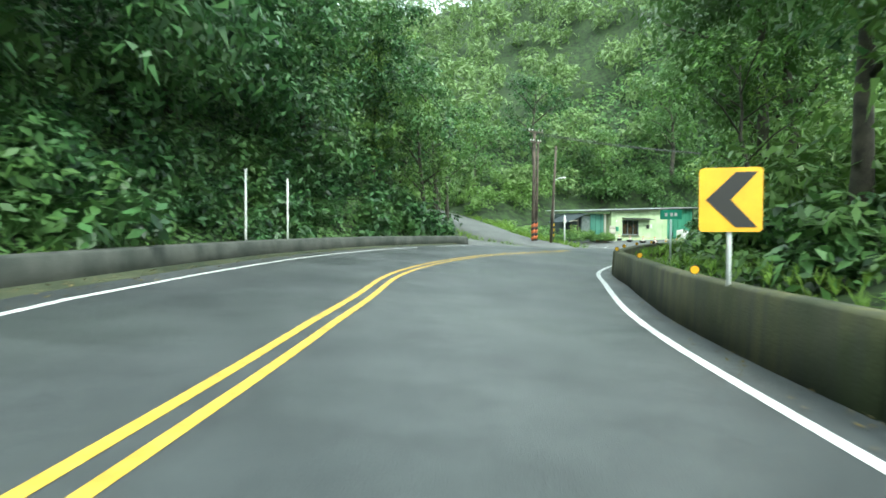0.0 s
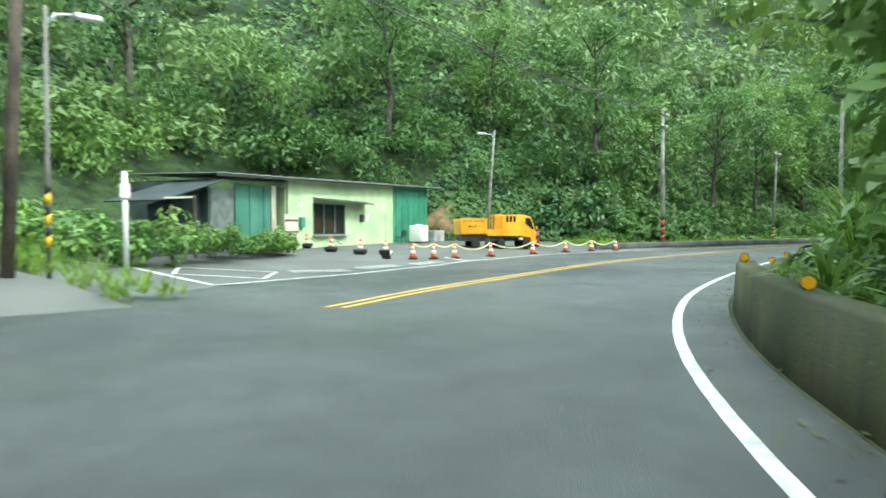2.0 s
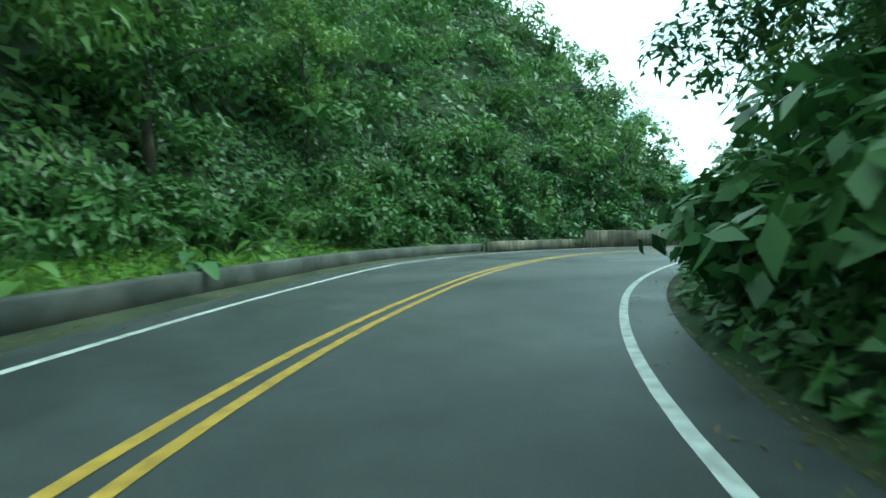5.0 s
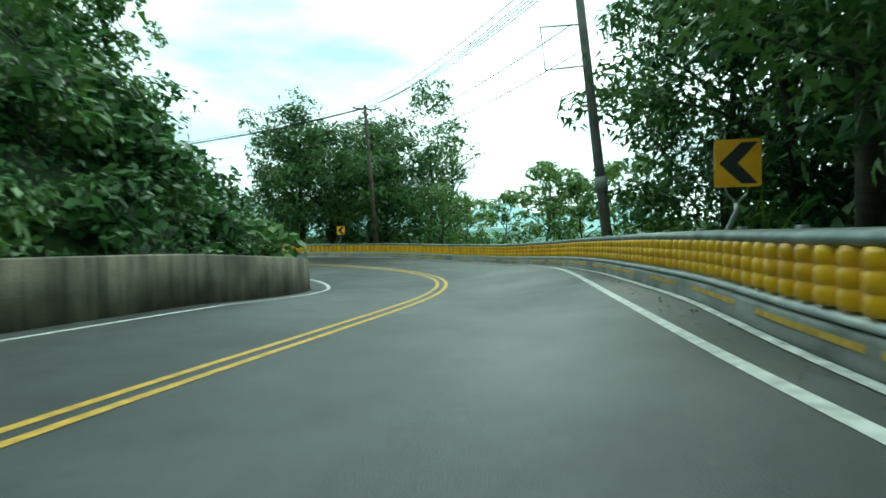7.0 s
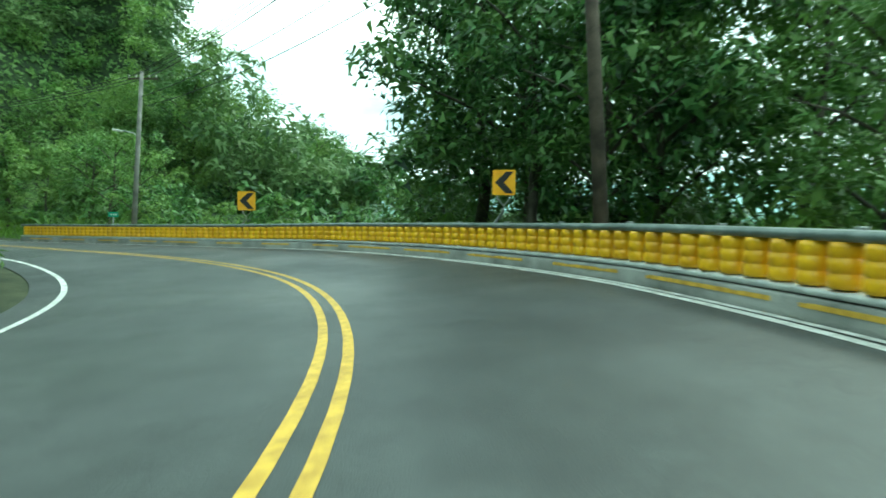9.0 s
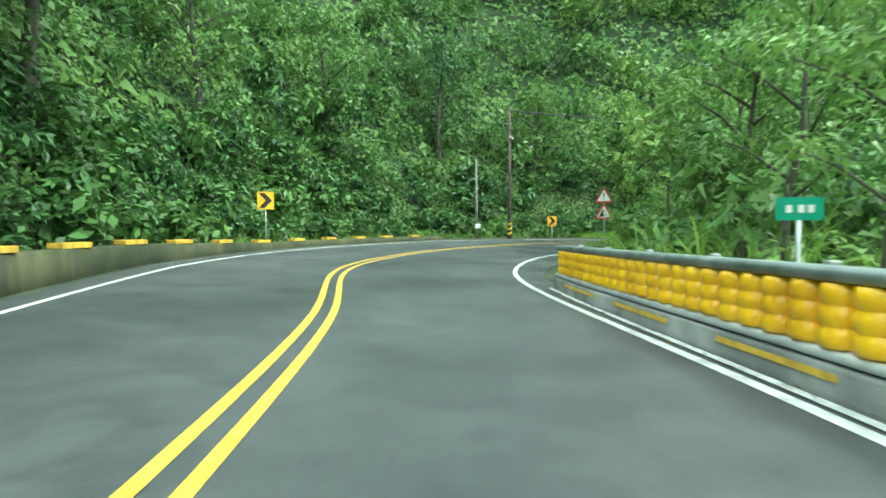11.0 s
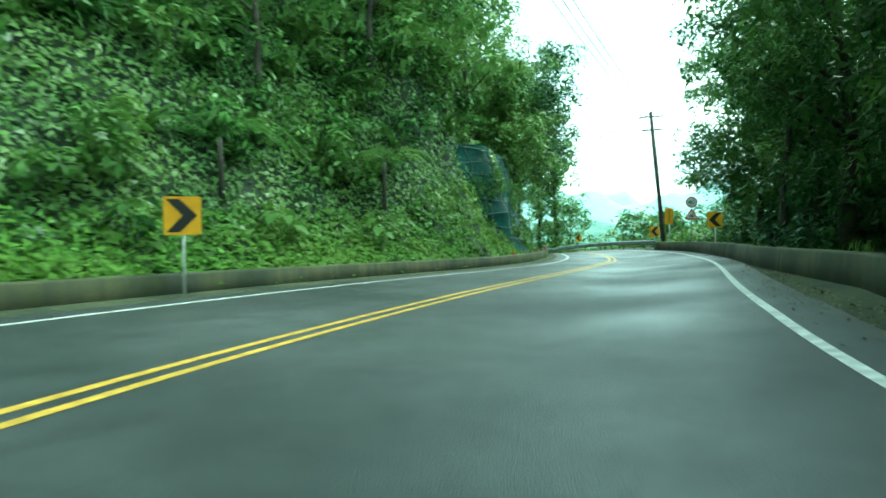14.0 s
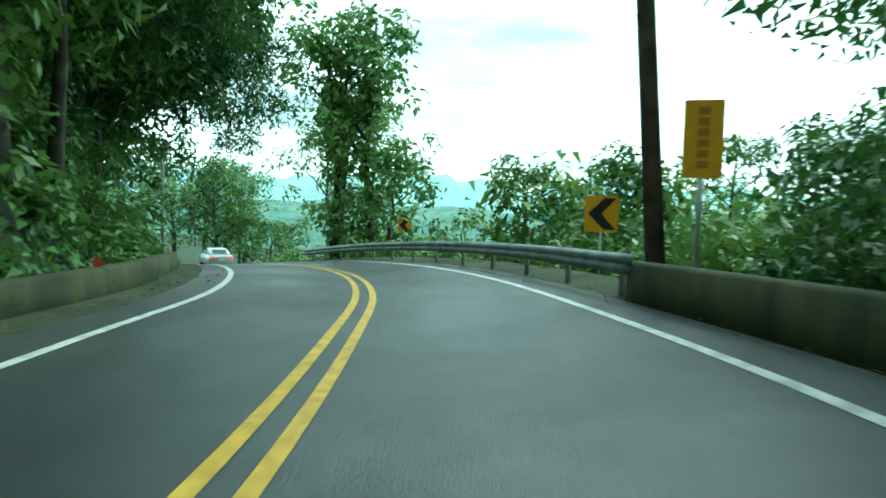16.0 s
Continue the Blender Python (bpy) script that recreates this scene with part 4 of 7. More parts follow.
canopy(98, 121, 1, 1.2, 4.4, 2.8, lambda d, s: 16, M_LEAF_DARK, "dark crowns hanging over the road", 8.5, CLUMP_FINE, (0.6, 0.9), 3.0)
# Light leaf colour stands in for sky light on the forest's edge.
canopy(262, 304, 1, 6.0, 17, 4.6, lambda d, s: np.interp(s, [262, 272, 282, 290, 304], [25, 21, 16, 14, 13]) - 0.3 * d, M_LEAF_LIGHT, "closed forest beside the road, lighter leaves for its lit edge", 1.5, CLUMP_FINE)
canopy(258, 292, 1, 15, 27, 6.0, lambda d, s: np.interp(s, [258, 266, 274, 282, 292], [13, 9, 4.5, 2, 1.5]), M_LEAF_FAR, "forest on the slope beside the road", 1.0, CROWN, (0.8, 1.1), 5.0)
canopy(182.5, 200, 1, 5.0, 15, 4.2, lambda d, s: min(14.0, np.interp(s, [182, 188, 193, 200], [5, 8, 12.5, 13.5]) + 0.6 * (d - 5)), M_LEAF, "grove of tall trees behind the barrier", 2.0, CLUMP_FINE, (0.9, 1.3))
canopy(150, 158, 1, 7.0, 15, 4.0, lambda d, s: 10.5, M_LEAF_DARK, "dark grove behind the barrier", 1.5, CLUMP_FINE)
canopy(128, 151, 1, 4.6, 12, 3.3, lambda d, s: 14, M_LEAF_DARK, "dark grove behind the barrier", 2.0, CLUMP_FINE)
# Yellow-green leaves, which also put sky light into these crowns.
canopy(298, 321, -1, 2.4, 9, 3.0, lambda d, s: 11.5, M_LEAF_LIGHT, "hanging green crowns above the road", 3.4, CLUMP_FINE, (0.7, 1.0), 3.0)
canopy(0, 38, -1, 2.2, 11, 3.6, lambda d, s: 14, M_LEAF_DARK, "dark overhanging crowns on the steep hillside", 4.0, CLUMP_FINE)
canopy(314, 327, -1, 2.0, 8, 2.6, lambda d, s: 15, M_LEAF, "green crowns at the end of the cliff", 4.6, CLUMP_FINE, (0.7, 1.0), 3.0)
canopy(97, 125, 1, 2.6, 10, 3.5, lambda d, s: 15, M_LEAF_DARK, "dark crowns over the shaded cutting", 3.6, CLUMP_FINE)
canopy(108, 126, -1, 8.0, 15, 4.4, lambda d, s: 9, M_LEAF, "crowns over the steep hillside", 4.5, CLUMP_FINE)
canopy(321, 334, -1, 0.8, 8, 2.8, lambda d, s: 12.5, M_LEAF, "green crowns at the end of the cliff", 4.4, CLUMP_FINE, (0.7, 1.1), 3.0)
canopy(301, 307.5, 1, 8.0, 15, 4.0, lambda d, s: 13, M_LEAF_DARK, "dark crowns behind the parapet", 3.0, CLUMP_FINE)
canopy(304, 323, -1, 0.4, 3.2, 2.4, lambda d, s: 16, M_LEAF, "hanging green crowns above the road", 6.5, CLUMP_FINE, (0.6, 0.9), 2.6)
canopy(313, 327, -1, -2.4, 0.6, 2.3, lambda d, s: 13.5, M_LEAF, "hanging green crowns above the road", 7.6, CLUMP_FINE, (0.55, 0.8), 2.6)
canopy(157, 161.5, 1, 3.6, 11, 2.7, lambda d, s: np.interp(s, [157, 161.5], [13, 8]), M_LEAF_DARK, "dark grove behind the barrier", 1.0, CLUMP_FINE)
# Leaf colour lightened for sky light on the next two overhangs.
canopy(278, 295, 1, 1.0, 4.0, 3.0, lambda d, s: 14, M_LEAF_LIGHT, "crowns hanging over the parapet", 6.2, CLUMP_FINE, (0.6, 0.9), 2.8)
canopy(256, 277, 1, 1.4, 6.0, 3.2, lambda d, s: 15, M_LEAF_LIGHT, "crowns hanging over the road edge", 8.0, CLUMP_FINE, (0.6, 0.9), 2.8)
canopy(205, 223, -1, 0.8, 6.0, 3.2, lambda d, s: 13, M_LEAF_DARK, "dark crowns hanging over the foot of the cliff", 6.5, CLUMP_FINE, (0.7, 1.0), 3.0)
canopy(12, 44, 1, 3.0, 9.0, 3.6, lambda d, s: 15, M_LEAF_DARK, "dark crowns behind the parapet", 6.0, CLUMP_FINE)
# Dark leaf copy stands in for shade below the tall trees.
canopy(278, 305, 1, 5.0, 12, 3.6, lambda d, s: 8, M_LEAF_DARK, "undergrowth below tall trees, leaf colour darkened for shade", 0.5, CLUMP_FINE)
canopy(298.5, 302.5, 1, 3.0, 5.8, 2.2, lambda d, s: 13, M_LEAF, "crowns above the road signs", 3.8, CLUMP_FINE, (0.5, 0.75), 2.6)
canopy(320, 331, -1, -2.6, 0.5, 2.4, lambda d, s: 11, M_LEAF, "hanging green crowns above the road", 5.6, CLUMP_FINE, (0.55, 0.8), 2.6)
# Dark leaves paint the shade inside the grove.
canopy(184, 192, 1, 10, 18, 4.0, lambda d, s: 14, M_LEAF_DARK, "inside of the grove, shade put into the leaf colour", 1.0, CLUMP_FINE)
canopy(50, 61, 1, 4.2, 8.0, 2.8, lambda d, s: 8, M_LEAF_LIGHT, "light green crowns inside the bend", 2.6, CLUMP_FINE, (0.5, 0.75), 2.6)
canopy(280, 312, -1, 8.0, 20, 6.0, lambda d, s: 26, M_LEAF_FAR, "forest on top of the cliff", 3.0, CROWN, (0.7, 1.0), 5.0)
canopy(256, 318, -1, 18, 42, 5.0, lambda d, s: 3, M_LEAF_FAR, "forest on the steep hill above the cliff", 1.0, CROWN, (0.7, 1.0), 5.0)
canopy(282, 298, -1, 3.5, 9, 3.6, lambda d, s: 13, M_LEAF_LIGHT, "light green crowns on top of the cliff", 7.0, None, (0.7, 1.1), 3.2)


# grass along the verges
def grass_strip(s0, s1, side, near, far, cell, label, low=0.6, high=1.2, patch=None, mat=None, lift=0.30):
    a, _, _ = scatter(s0, s1, side, near, far, cell)
    a[:, 2] += lift
    stuff("verge_grass", [many(patch or GRASS, spots_of(a, low, high, 0.0))], mat or M_GRASS, label, "grass")


grass_strip(-4, 36, -1, 1.65, 2.6, 0.5, "grass above the low wall")
grass_strip(80, 128, -1, 1.9, 7.0, 0.5, "grass on the bank beside the road", 0.9, 1.5, lift=0.05)
grass_strip(258, 290, -1, 1.6, 5.6, 0.27, "bright grass on the bank below the cliff", 0.5, 0.95, lift=0.02)
grass_strip(288, 318, -1, 1.7, 4.6, 0.42, "bright grass on the bank below the cliff")
grass_strip(286, 318, -1, 1.35, 2.0, 0.2, "grass hanging over the low wall", 0.4, 0.75, lift=0.42)
grass_strip(222, 262, -1, 1.4, 3.8, 0.55, "grass at the foot of the hillside")
grass_strip(217, 238, 1, 2.0, 5.0, 0.45, "grass beyond the barrier's end", 0.8, 1.5)
grass_strip(237, 262, 1, 1.5, 5.0, 0.30, "grass on the island inside the bend", 0.4, 0.9, lift=0.82)
grass_strip(262, 306, 1, 1.8, 4.5, 0.7, "sparse grass and leaf litter behind the parapet")
grass_strip(125, 133, 1, 1.0, 4.5, 0.45, "grass at the start of the barrier")
grass_strip(306, 340, 1, 1.6, 3.0, 0.6, "grass below the guard rail")
grass_strip(-4, 52, 1, 1.0, 2.6, 0.40, "grass behind the parapet", 0.4, 0.85, lift=0.85)
grass_strip(52, 84, 1, 1.6, 3.0, 0.5, "grass behind the low parapet", 0.5, 1.0, lift=0.7)
grass_strip(58, 76, 1, 2.6, 6.0, 1.1, "tall reed grass beside the road", 0.9, 1.5, TALLGRASS)
grass_strip(150, 200, 1, 3.4, 6.0, 2.0, "tall reed grass behind the barrier", 0.7, 1.1, TALLGRASS)
grass_strip(196, 222, 1, 3.0, 6.5, 1.7, "tall reed grass behind the barrier", 0.7, 1.2, TALLGRASS)


# fallen leaves along the edges of the asphalt
def litter(s0, s1, line, sign, count, lo, hi):
    q = s0 + (s1 - s0) * rng.random(count)
    d = lo + (hi - lo) * rng.random(count) ** 0.7
    c = at(q, line(q) + sign * d, 0.012 + 0.02 * rng.random(count))
    t, k = rng.random(count) * 6.28, 0.02 + 0.03 * rng.random(count)
    a = np.stack([np.cos(t), np.sin(t), rng.normal(size=count) * 0.25], 1) * k[:, None]
    b = np.stack([-np.sin(t), np.cos(t), rng.normal(size=count) * 0.25], 1) * k[:, None] * 0.5
    return np.stack([c - a, c + b, c + a, c - b], 1).reshape(-1, 3), np.arange(count * 4).reshape(-1, 4)


stuff("fallen_leaves", [litter(-4, 36, left_line, -1, 900, 0.1, 1.2), litter(-4, 128, right_line, 1, 2600, 0.1, 1.2), litter(84, 128, left_line, -1, 900, 0.1, 1.3),
                        litter(130, 220, right_line, 1, 900, 0.1, 0.6), litter(228, 258, right_line, 1, 1100, 0.1, 1.4), litter(200, 320, left_line, -1, 2200, 0.1, 1.2),
                        litter(258, 330, right_line, 1, 1500, 0.1, 1.2), litter(258, 282, right_line, 1, 1300, 0.4, 1.9)], M_DRY, "dead leaves scattered along the road edge", "leaf litter")

# ---- trees ----
def tree_model(label, tall, crown_low, wide, n_blob, small, big, per, leaf, mat, trunk, lean=0.4, forks=5, sheath=0, bark=M_BARK, long=1.7):
    """A tapered trunk with limbs and a crown of leaf blobs at the limbs' ends."""
    root = thing("tree", label, "tree", Matrix.Translation((0, 0, -200)))
    bm = bmesh.new()
    bend = [Vector((lean * math.sin(q * 2.3) * q + 0.08 * rng.normal(), lean * 0.6 * math.sin(q * 3.1 + 1) * q + 0.08 * rng.normal(), tall * 0.9 * q)) for q in np.linspace(0, 1, 8)]
    bend[0] = Vector((0, 0, -1.2))
    tube(bm, bend, 0.1, 9, [trunk * (1.25 if i == 0 else 1.0) * (1 - 0.8 * i / 7) for i in range(8)])
    centres, radii = [], []
    for j in range(forks):
        q = crown_low + (0.92 - crown_low) * (j + 0.3) / forks
        base = bend[min(7, int(q * 7))].lerp(bend[min(7, int(q * 7) + 1)], q * 7 - int(q * 7))
        t = j * 2.4 + rng.random()
        reach = wide * (0.55 + 0.45 * rng.random()) * (1.1 - 0.5 * abs(q - crown_low - 0.2))
        tip = base + Vector((math.cos(t) * reach, math.sin(t) * reach, tall * 0.10 + 0.25 * reach))
        mid = base.lerp(tip, 0.5) + Vector((0, 0, 0.08 * reach))
        tube(bm, [base, mid, tip], 0.05, 6, [trunk * 0.42 * (1 - q * 0.4), trunk * 0.25, trunk * 0.08])
        for w in (0.45, 0.75, 1.0):
            p = base.lerp(tip, w)
            for _ in range(max(1, n_blob // (forks * 3))):
                centres.append(np.array(p) + rng.normal(size=3) * np.array([0.22, 0.22, 0.14]) * wide)
                radii.append(small + (big - small) * rng.random())
    for _ in range(n_blob // 5):
        centres.append(np.array(bend[-1]) + rng.normal(size=3) * np.array([0.25, 0.25, 0.1]) * wide)
        radii.append(small + (big - small) * rng.random())
    for j in range(sheath):
        q = 0.05 + 0.85 * j / sheath
        p = bend[int(q * 7)].lerp(bend[int(q * 7) + 1], q * 7 - int(q * 7))
        centres.append(np.array(p) + rng.normal(size=3) * 0.22)
        radii.append(trunk * 1.5 + 0.25 + 0.3 * rng.random())
    part("trunk", bm, bark, root, "", True)
    v, f = full(centres, np.array(radii), per, leaf, 4, up=0.5, long=long, corners=4 if sheath or tall < 9 else 3)
    part("crown", mesh_from("crown", v, f, mat), mat, root)
    return root


TREES = {
    "tall": tree_model("tall broadleaf tree with a high open crown", 15, 0.45, 3.6, 44, 0.8, 1.5, 62, 0.25, M_LEAF, 0.24, 0.7, 8),
    "dense": tree_model("broad dense dark green tree", 11, 0.25, 4.0, 50, 0.9, 1.7, 60, 0.27, M_LEAF, 0.26, 0.5, 8),
    "dark": tree_model("tall dark tree with a thick trunk", 16, 0.30, 4.2, 54, 0.9, 1.7, 58, 0.27, M_LEAF_DARK, 0.34, 0.6, 9),
    "light": tree_model("light green tree with an airy crown", 10, 0.35, 3.2, 36, 0.6, 1.2, 56, 0.20, M_LEAF_LIGHT, 0.16, 0.6, 8, long=2.2),
    "feathery": tree_model("slender tree with feathery layered leaves", 8, 0.4, 2.8, 28, 0.45, 0.9, 56, 0.17, M_LEAF_LIGHT, 0.11, 0.6, 9, long=2.6),
    "vine": tree_model("tree trunk wrapped in climbing vines", 12, 0.5, 2.4, 30, 0.6, 1.1, 56, 0.20, M_LEAF_LIGHT, 0.22, 0.4, 6, 26),
    "bush": tree_model("small bushy tree beside the road", 5.5, 0.15, 2.4, 34, 0.55, 1.0, 56, 0.18, M_LEAF, 0.12, 0.3, 7),
    "road": tree_model("roadside tree with a mossy trunk", 8.5, 0.42, 2.8, 34, 0.6, 1.1, 56, 0.18, M_LEAF_LIGHT, 0.19, 0.5, 7, 6),
}


def plant(kind, s, u, size=1.0, group="trees along the road", sink=0.0):
    p = at(s, u)
    z = float(terrain_z(p[None, :2])[0])
    m = Matrix.Translation((p[0], p[1], max(z, -8) + 0.1 - sink)) @ pose(0, 0, 0, 0, 0, random.uniform(0, 360)) @ Matrix.Scale(size, 4)
    return tagged(copy_thing(TREES[kind], m), "", "", group)


GROVE = [
    # right of the first bend
    ("dense", 10, 8, 0.9), ("dark", 18, 9, 0.9), ("light", 25, 7.5, 0.8), ("dark", 31, 8.5, 1.0), ("dark", 34.5, 9.5, 1.0), ("dense", 40, 10, 0.9), ("light", 44, 8.5, 0.75),
    ("bush", 47, 5.5, 1.0), ("vine", 50, 9.5, 0.8), ("dense", 55, 12, 0.8), ("light", 60, 11, 0.8), ("tall", 6, 14, 1.0), ("tall", 24, 16, 1.0), ("dense", 66, 14, 0.9),
    ("dark", 74, 12, 0.9), ("light", 80, 9.5, 0.7), ("dark", 86, 8.5, 0.8), ("dense", 92, 9, 0.9), ("dark", 99, 8, 0.9), ("dense", 106, 9, 0.9), ("dark", 113, 9, 0.8), ("tall", 120, 8, 0.9),
    ("dark", 43.2, 6.8, 0.72), ("road", 46.8, 4.4, 0.85),
    # left of the first bend and behind the forecourt
    ("dark", 4, -16, 0.9), ("dense", 14, -17, 0.9), ("dark", 23, -18, 1.0), ("dense", 31, -18, 0.9), ("vine", 36, -17, 0.9), ("dense", 44, -34, 1.0), ("light", 50, -36, 0.9),
    ("dense", 56, -33, 1.0), ("dark", 63, -34, 1.0), ("dense", 70, -31, 0.9), ("dark", 77, -27, 1.0), ("dense", 83, -22, 0.9), ("dark", 88, -15, 0.9), ("dense", 95, -14, 0.9),
    ("dark", 102, -14, 0.9), ("tall", 108, -15, 0.9), ("dense", 115, -17, 0.9), ("light", 122, -17, 0.8),
    # behind the roller barrier
    ("dark", 140, 9.5, 1.1), ("dark", 144.5, 9.0, 1.2), ("dark", 148.5, 10.5, 1.2), ("dark", 151, 9.5, 1.2), ("dense", 155, 10, 1.05), ("dense", 180.5, 10, 0.6), ("dense", 147, 8.0, 0.8), ("dense", 137, 13, 1.0), ("dark", 143, 16, 1.0), ("tall", 150, 17, 0.8),
    ("feathery", 156, 13, 0.8), ("light", 160, 18, 0.6), ("dark", 158.5, 10, 0.8), ("feathery", 164, 10.5, 0.9), ("feathery", 168, 10, 0.85), ("feathery", 171.5, 10, 1.0), ("feathery", 175, 10, 0.8), ("feathery", 178.5, 10, 0.75), ("light", 163, 14, 0.5), ("feathery", 169, 16, 0.85), ("light", 172, 20, 0.75), ("feathery", 174, 13.5, 0.85),
    ("tall", 183.5, 13, 0.8), ("dense", 186, 11, 0.9), ("tall", 188.5, 13.5, 1.0), ("dense", 191, 11.5, 1.25), ("tall", 184, 17, 0.95),
    ("dark", 194, 13, 1.12), ("tall", 190, 19, 1.05), ("tall", 196, 17, 0.9), ("dark", 199, 17.5, 0.8), ("dense", 186, 8.6, 0.8), ("dark", 189, 9.2, 0.7), ("light", 197, 12.5, 0.55), ("feathery", 205, 10, 0.55), ("light", 211, 11, 0.5),
    # left inside of the second bend and beyond
    ("bush", 150, -14, 0.8), ("feathery", 157, -13, 0.55), ("dense", 165, -17, 0.45), ("light", 176, -17, 0.5), ("dense", 186, -16, 0.5), ("dense", 205, -13, 0.9),
    ("dark", 211, -13, 0.9), ("dense", 218, -15, 0.9), ("light", 214, 7, 0.7), ("light", 219, 8, 0.85), ("dense", 225, 9, 0.7), ("light", 230, 10, 0.8), ("feathery", 234, 7.5, 0.9),
    ("dark", 224, -16, 0.9), ("dense", 232, -17, 0.9), ("dense", 240, -18, 0.9), ("dark", 248, -18, 0.8), ("dense", 255, -17, 0.8), ("light", 261, -16, 0.9), ("dense", 268, -16, 0.9),
    # right side of the last straight
    ("road", 245.7, 3.0, 1.0), ("vine", 240.6, 4.6, 0.75), ("light", 243, 9, 0.8), ("light", 250, 8, 0.8), ("dense", 256, 11, 0.9), ("tall", 262, 10, 0.9), ("dense", 258.5, 7.6, 1.1), ("tall", 263.5, 7.4, 1.0), ("dark", 267, 9, 0.9),
    ("dense", 272, 11, 1.0), ("tall", 276, 9, 1.0), ("tall", 280, 10, 1.0), ("dark", 284, 8.5, 1.0), ("dense", 287, 11, 1.05), ("tall", 290, 9.0, 0.95), ("tall", 293, 8.0, 1.0), ("dark", 296, 10.5, 1.0),
    ("dense", 299, 8.5, 1.0), ("dense", 302, 10, 0.9), ("dense", 282, 15, 1.0), ("tall", 291, 16, 1.0), ("dense", 300, 15, 0.9), ("light", 306, 11, 0.6), ("dark", 265, 15, 1.0), ("dense", 270, 17, 1.0), ("tall", 275, 14.5, 1.0), ("dense", 278, 19, 1.0), ("dark", 286, 18, 1.0), ("dense", 295, 14, 1.0), ("dense", 296, 20, 1.0), ("tall", 304, 13.5, 0.9),
    # left cliff and the trees at its end
    ("light", 276, -14, 1.1), ("light", 284, -13, 1.2), ("dense", 288, -13.5, 0.9), ("dense", 294, -13, 0.9), ("light", 299, -12.5, 1.2), ("dense", 304, -13, 0.9), ("vine", 291, -11, 1.0), ("light", 297, -10.5, 1.0), ("vine", 301, -8.5, 1.05), ("light", 304, -7.6, 1.1), ("vine", 307.5, -7.4, 1.05), ("light", 310.5, -7.4, 1.1),
    ("vine", 329, 6.0, 1.35), ("light", 332, 8.0, 1.2), ("bush", 326, 6.0, 1.2), ("light", 335, 6, 1.0), ("vine", 331, 4.6, 1.3), ("bush", 316, 7, 0.8), ("light", 335, 9, 0.7), ("bush", 312, 8, 0.8),
    ("bush", 318, 12, 1.0), ("light", 314, 15, 0.7), ("bush", 327, -8, 1.1), ("light", 322, -7.6, 1.1), ("vine", 326, -8.6, 1.0), ("dense", 333, -10, 0.9), ("bush", 335, -8, 1.3), ("light", 345, -9, 0.9), ("dense", 352, -9, 0.8), ("dense", 340, -12, 0.9), ("bush", 308, 12, 0.9),
    ("tall", 333, 5.8, 1.0),
]
for kind, s, u, size in GROVE:
    plant(kind, s, u, size)
# trees beside the side road, and those closing the view beyond the next bend
for kind, x, y, size in (("dark", -0.5, 47.5, 0.8), ("dark", -3.5, 52, 0.9), ("dense", -1.5, 43.5, 0.8), ("dark", 0.5, 58.5, 0.7), ("dense", 325, 55, 1.45), ("dark", 330, 51, 0.95), ("dense", 323, 49, 1.5), ("light", 327, 46, 1.5), ("dense", 334, 47.5, 1.6), ("bush", 318, 42, 1.5), ("light", 330, 59, 1.5), ("bush", 320, 45, 1.6), ("bush", 324, 38, 1.5)):
    z = float(terrain_z([[x, y]])[0])
    m = Matrix.Translation((x, y, max(z, -8) + 0.1)) @ pose(0, 0, 0, 0, 0, random.uniform(0, 360)) @ Matrix.Scale(size, 4)
    tagged(copy_thing(TREES[kind], m), "", "", "trees along the road")
for root in TREES.values():
    for o in [*root.children_recursive, root]:
        bpy.data.objects.remove(o)

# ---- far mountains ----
def ridge(dist, bearing, span, high, seed, base=-60, mat=M_MOUNT, label="mountains across the valley, haze painted in blue-green"):
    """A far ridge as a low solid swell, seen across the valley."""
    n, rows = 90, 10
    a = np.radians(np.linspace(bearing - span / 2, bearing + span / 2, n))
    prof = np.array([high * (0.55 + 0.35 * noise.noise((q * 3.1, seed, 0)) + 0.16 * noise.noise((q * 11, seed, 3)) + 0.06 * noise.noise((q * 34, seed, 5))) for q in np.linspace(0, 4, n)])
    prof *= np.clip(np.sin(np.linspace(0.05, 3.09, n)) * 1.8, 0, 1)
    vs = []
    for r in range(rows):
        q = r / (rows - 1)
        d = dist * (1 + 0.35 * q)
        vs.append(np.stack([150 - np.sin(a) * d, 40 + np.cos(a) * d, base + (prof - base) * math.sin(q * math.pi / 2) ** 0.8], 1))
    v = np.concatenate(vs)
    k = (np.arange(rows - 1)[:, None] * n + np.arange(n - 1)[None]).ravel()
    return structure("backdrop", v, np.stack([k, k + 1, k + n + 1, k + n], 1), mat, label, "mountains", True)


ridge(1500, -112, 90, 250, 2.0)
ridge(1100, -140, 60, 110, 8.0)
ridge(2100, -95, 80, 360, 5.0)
ridge(420, -108, 120, 26, 3.0, -60, M_HILLS, "wooded hills beyond the valley, haze painted into the green")


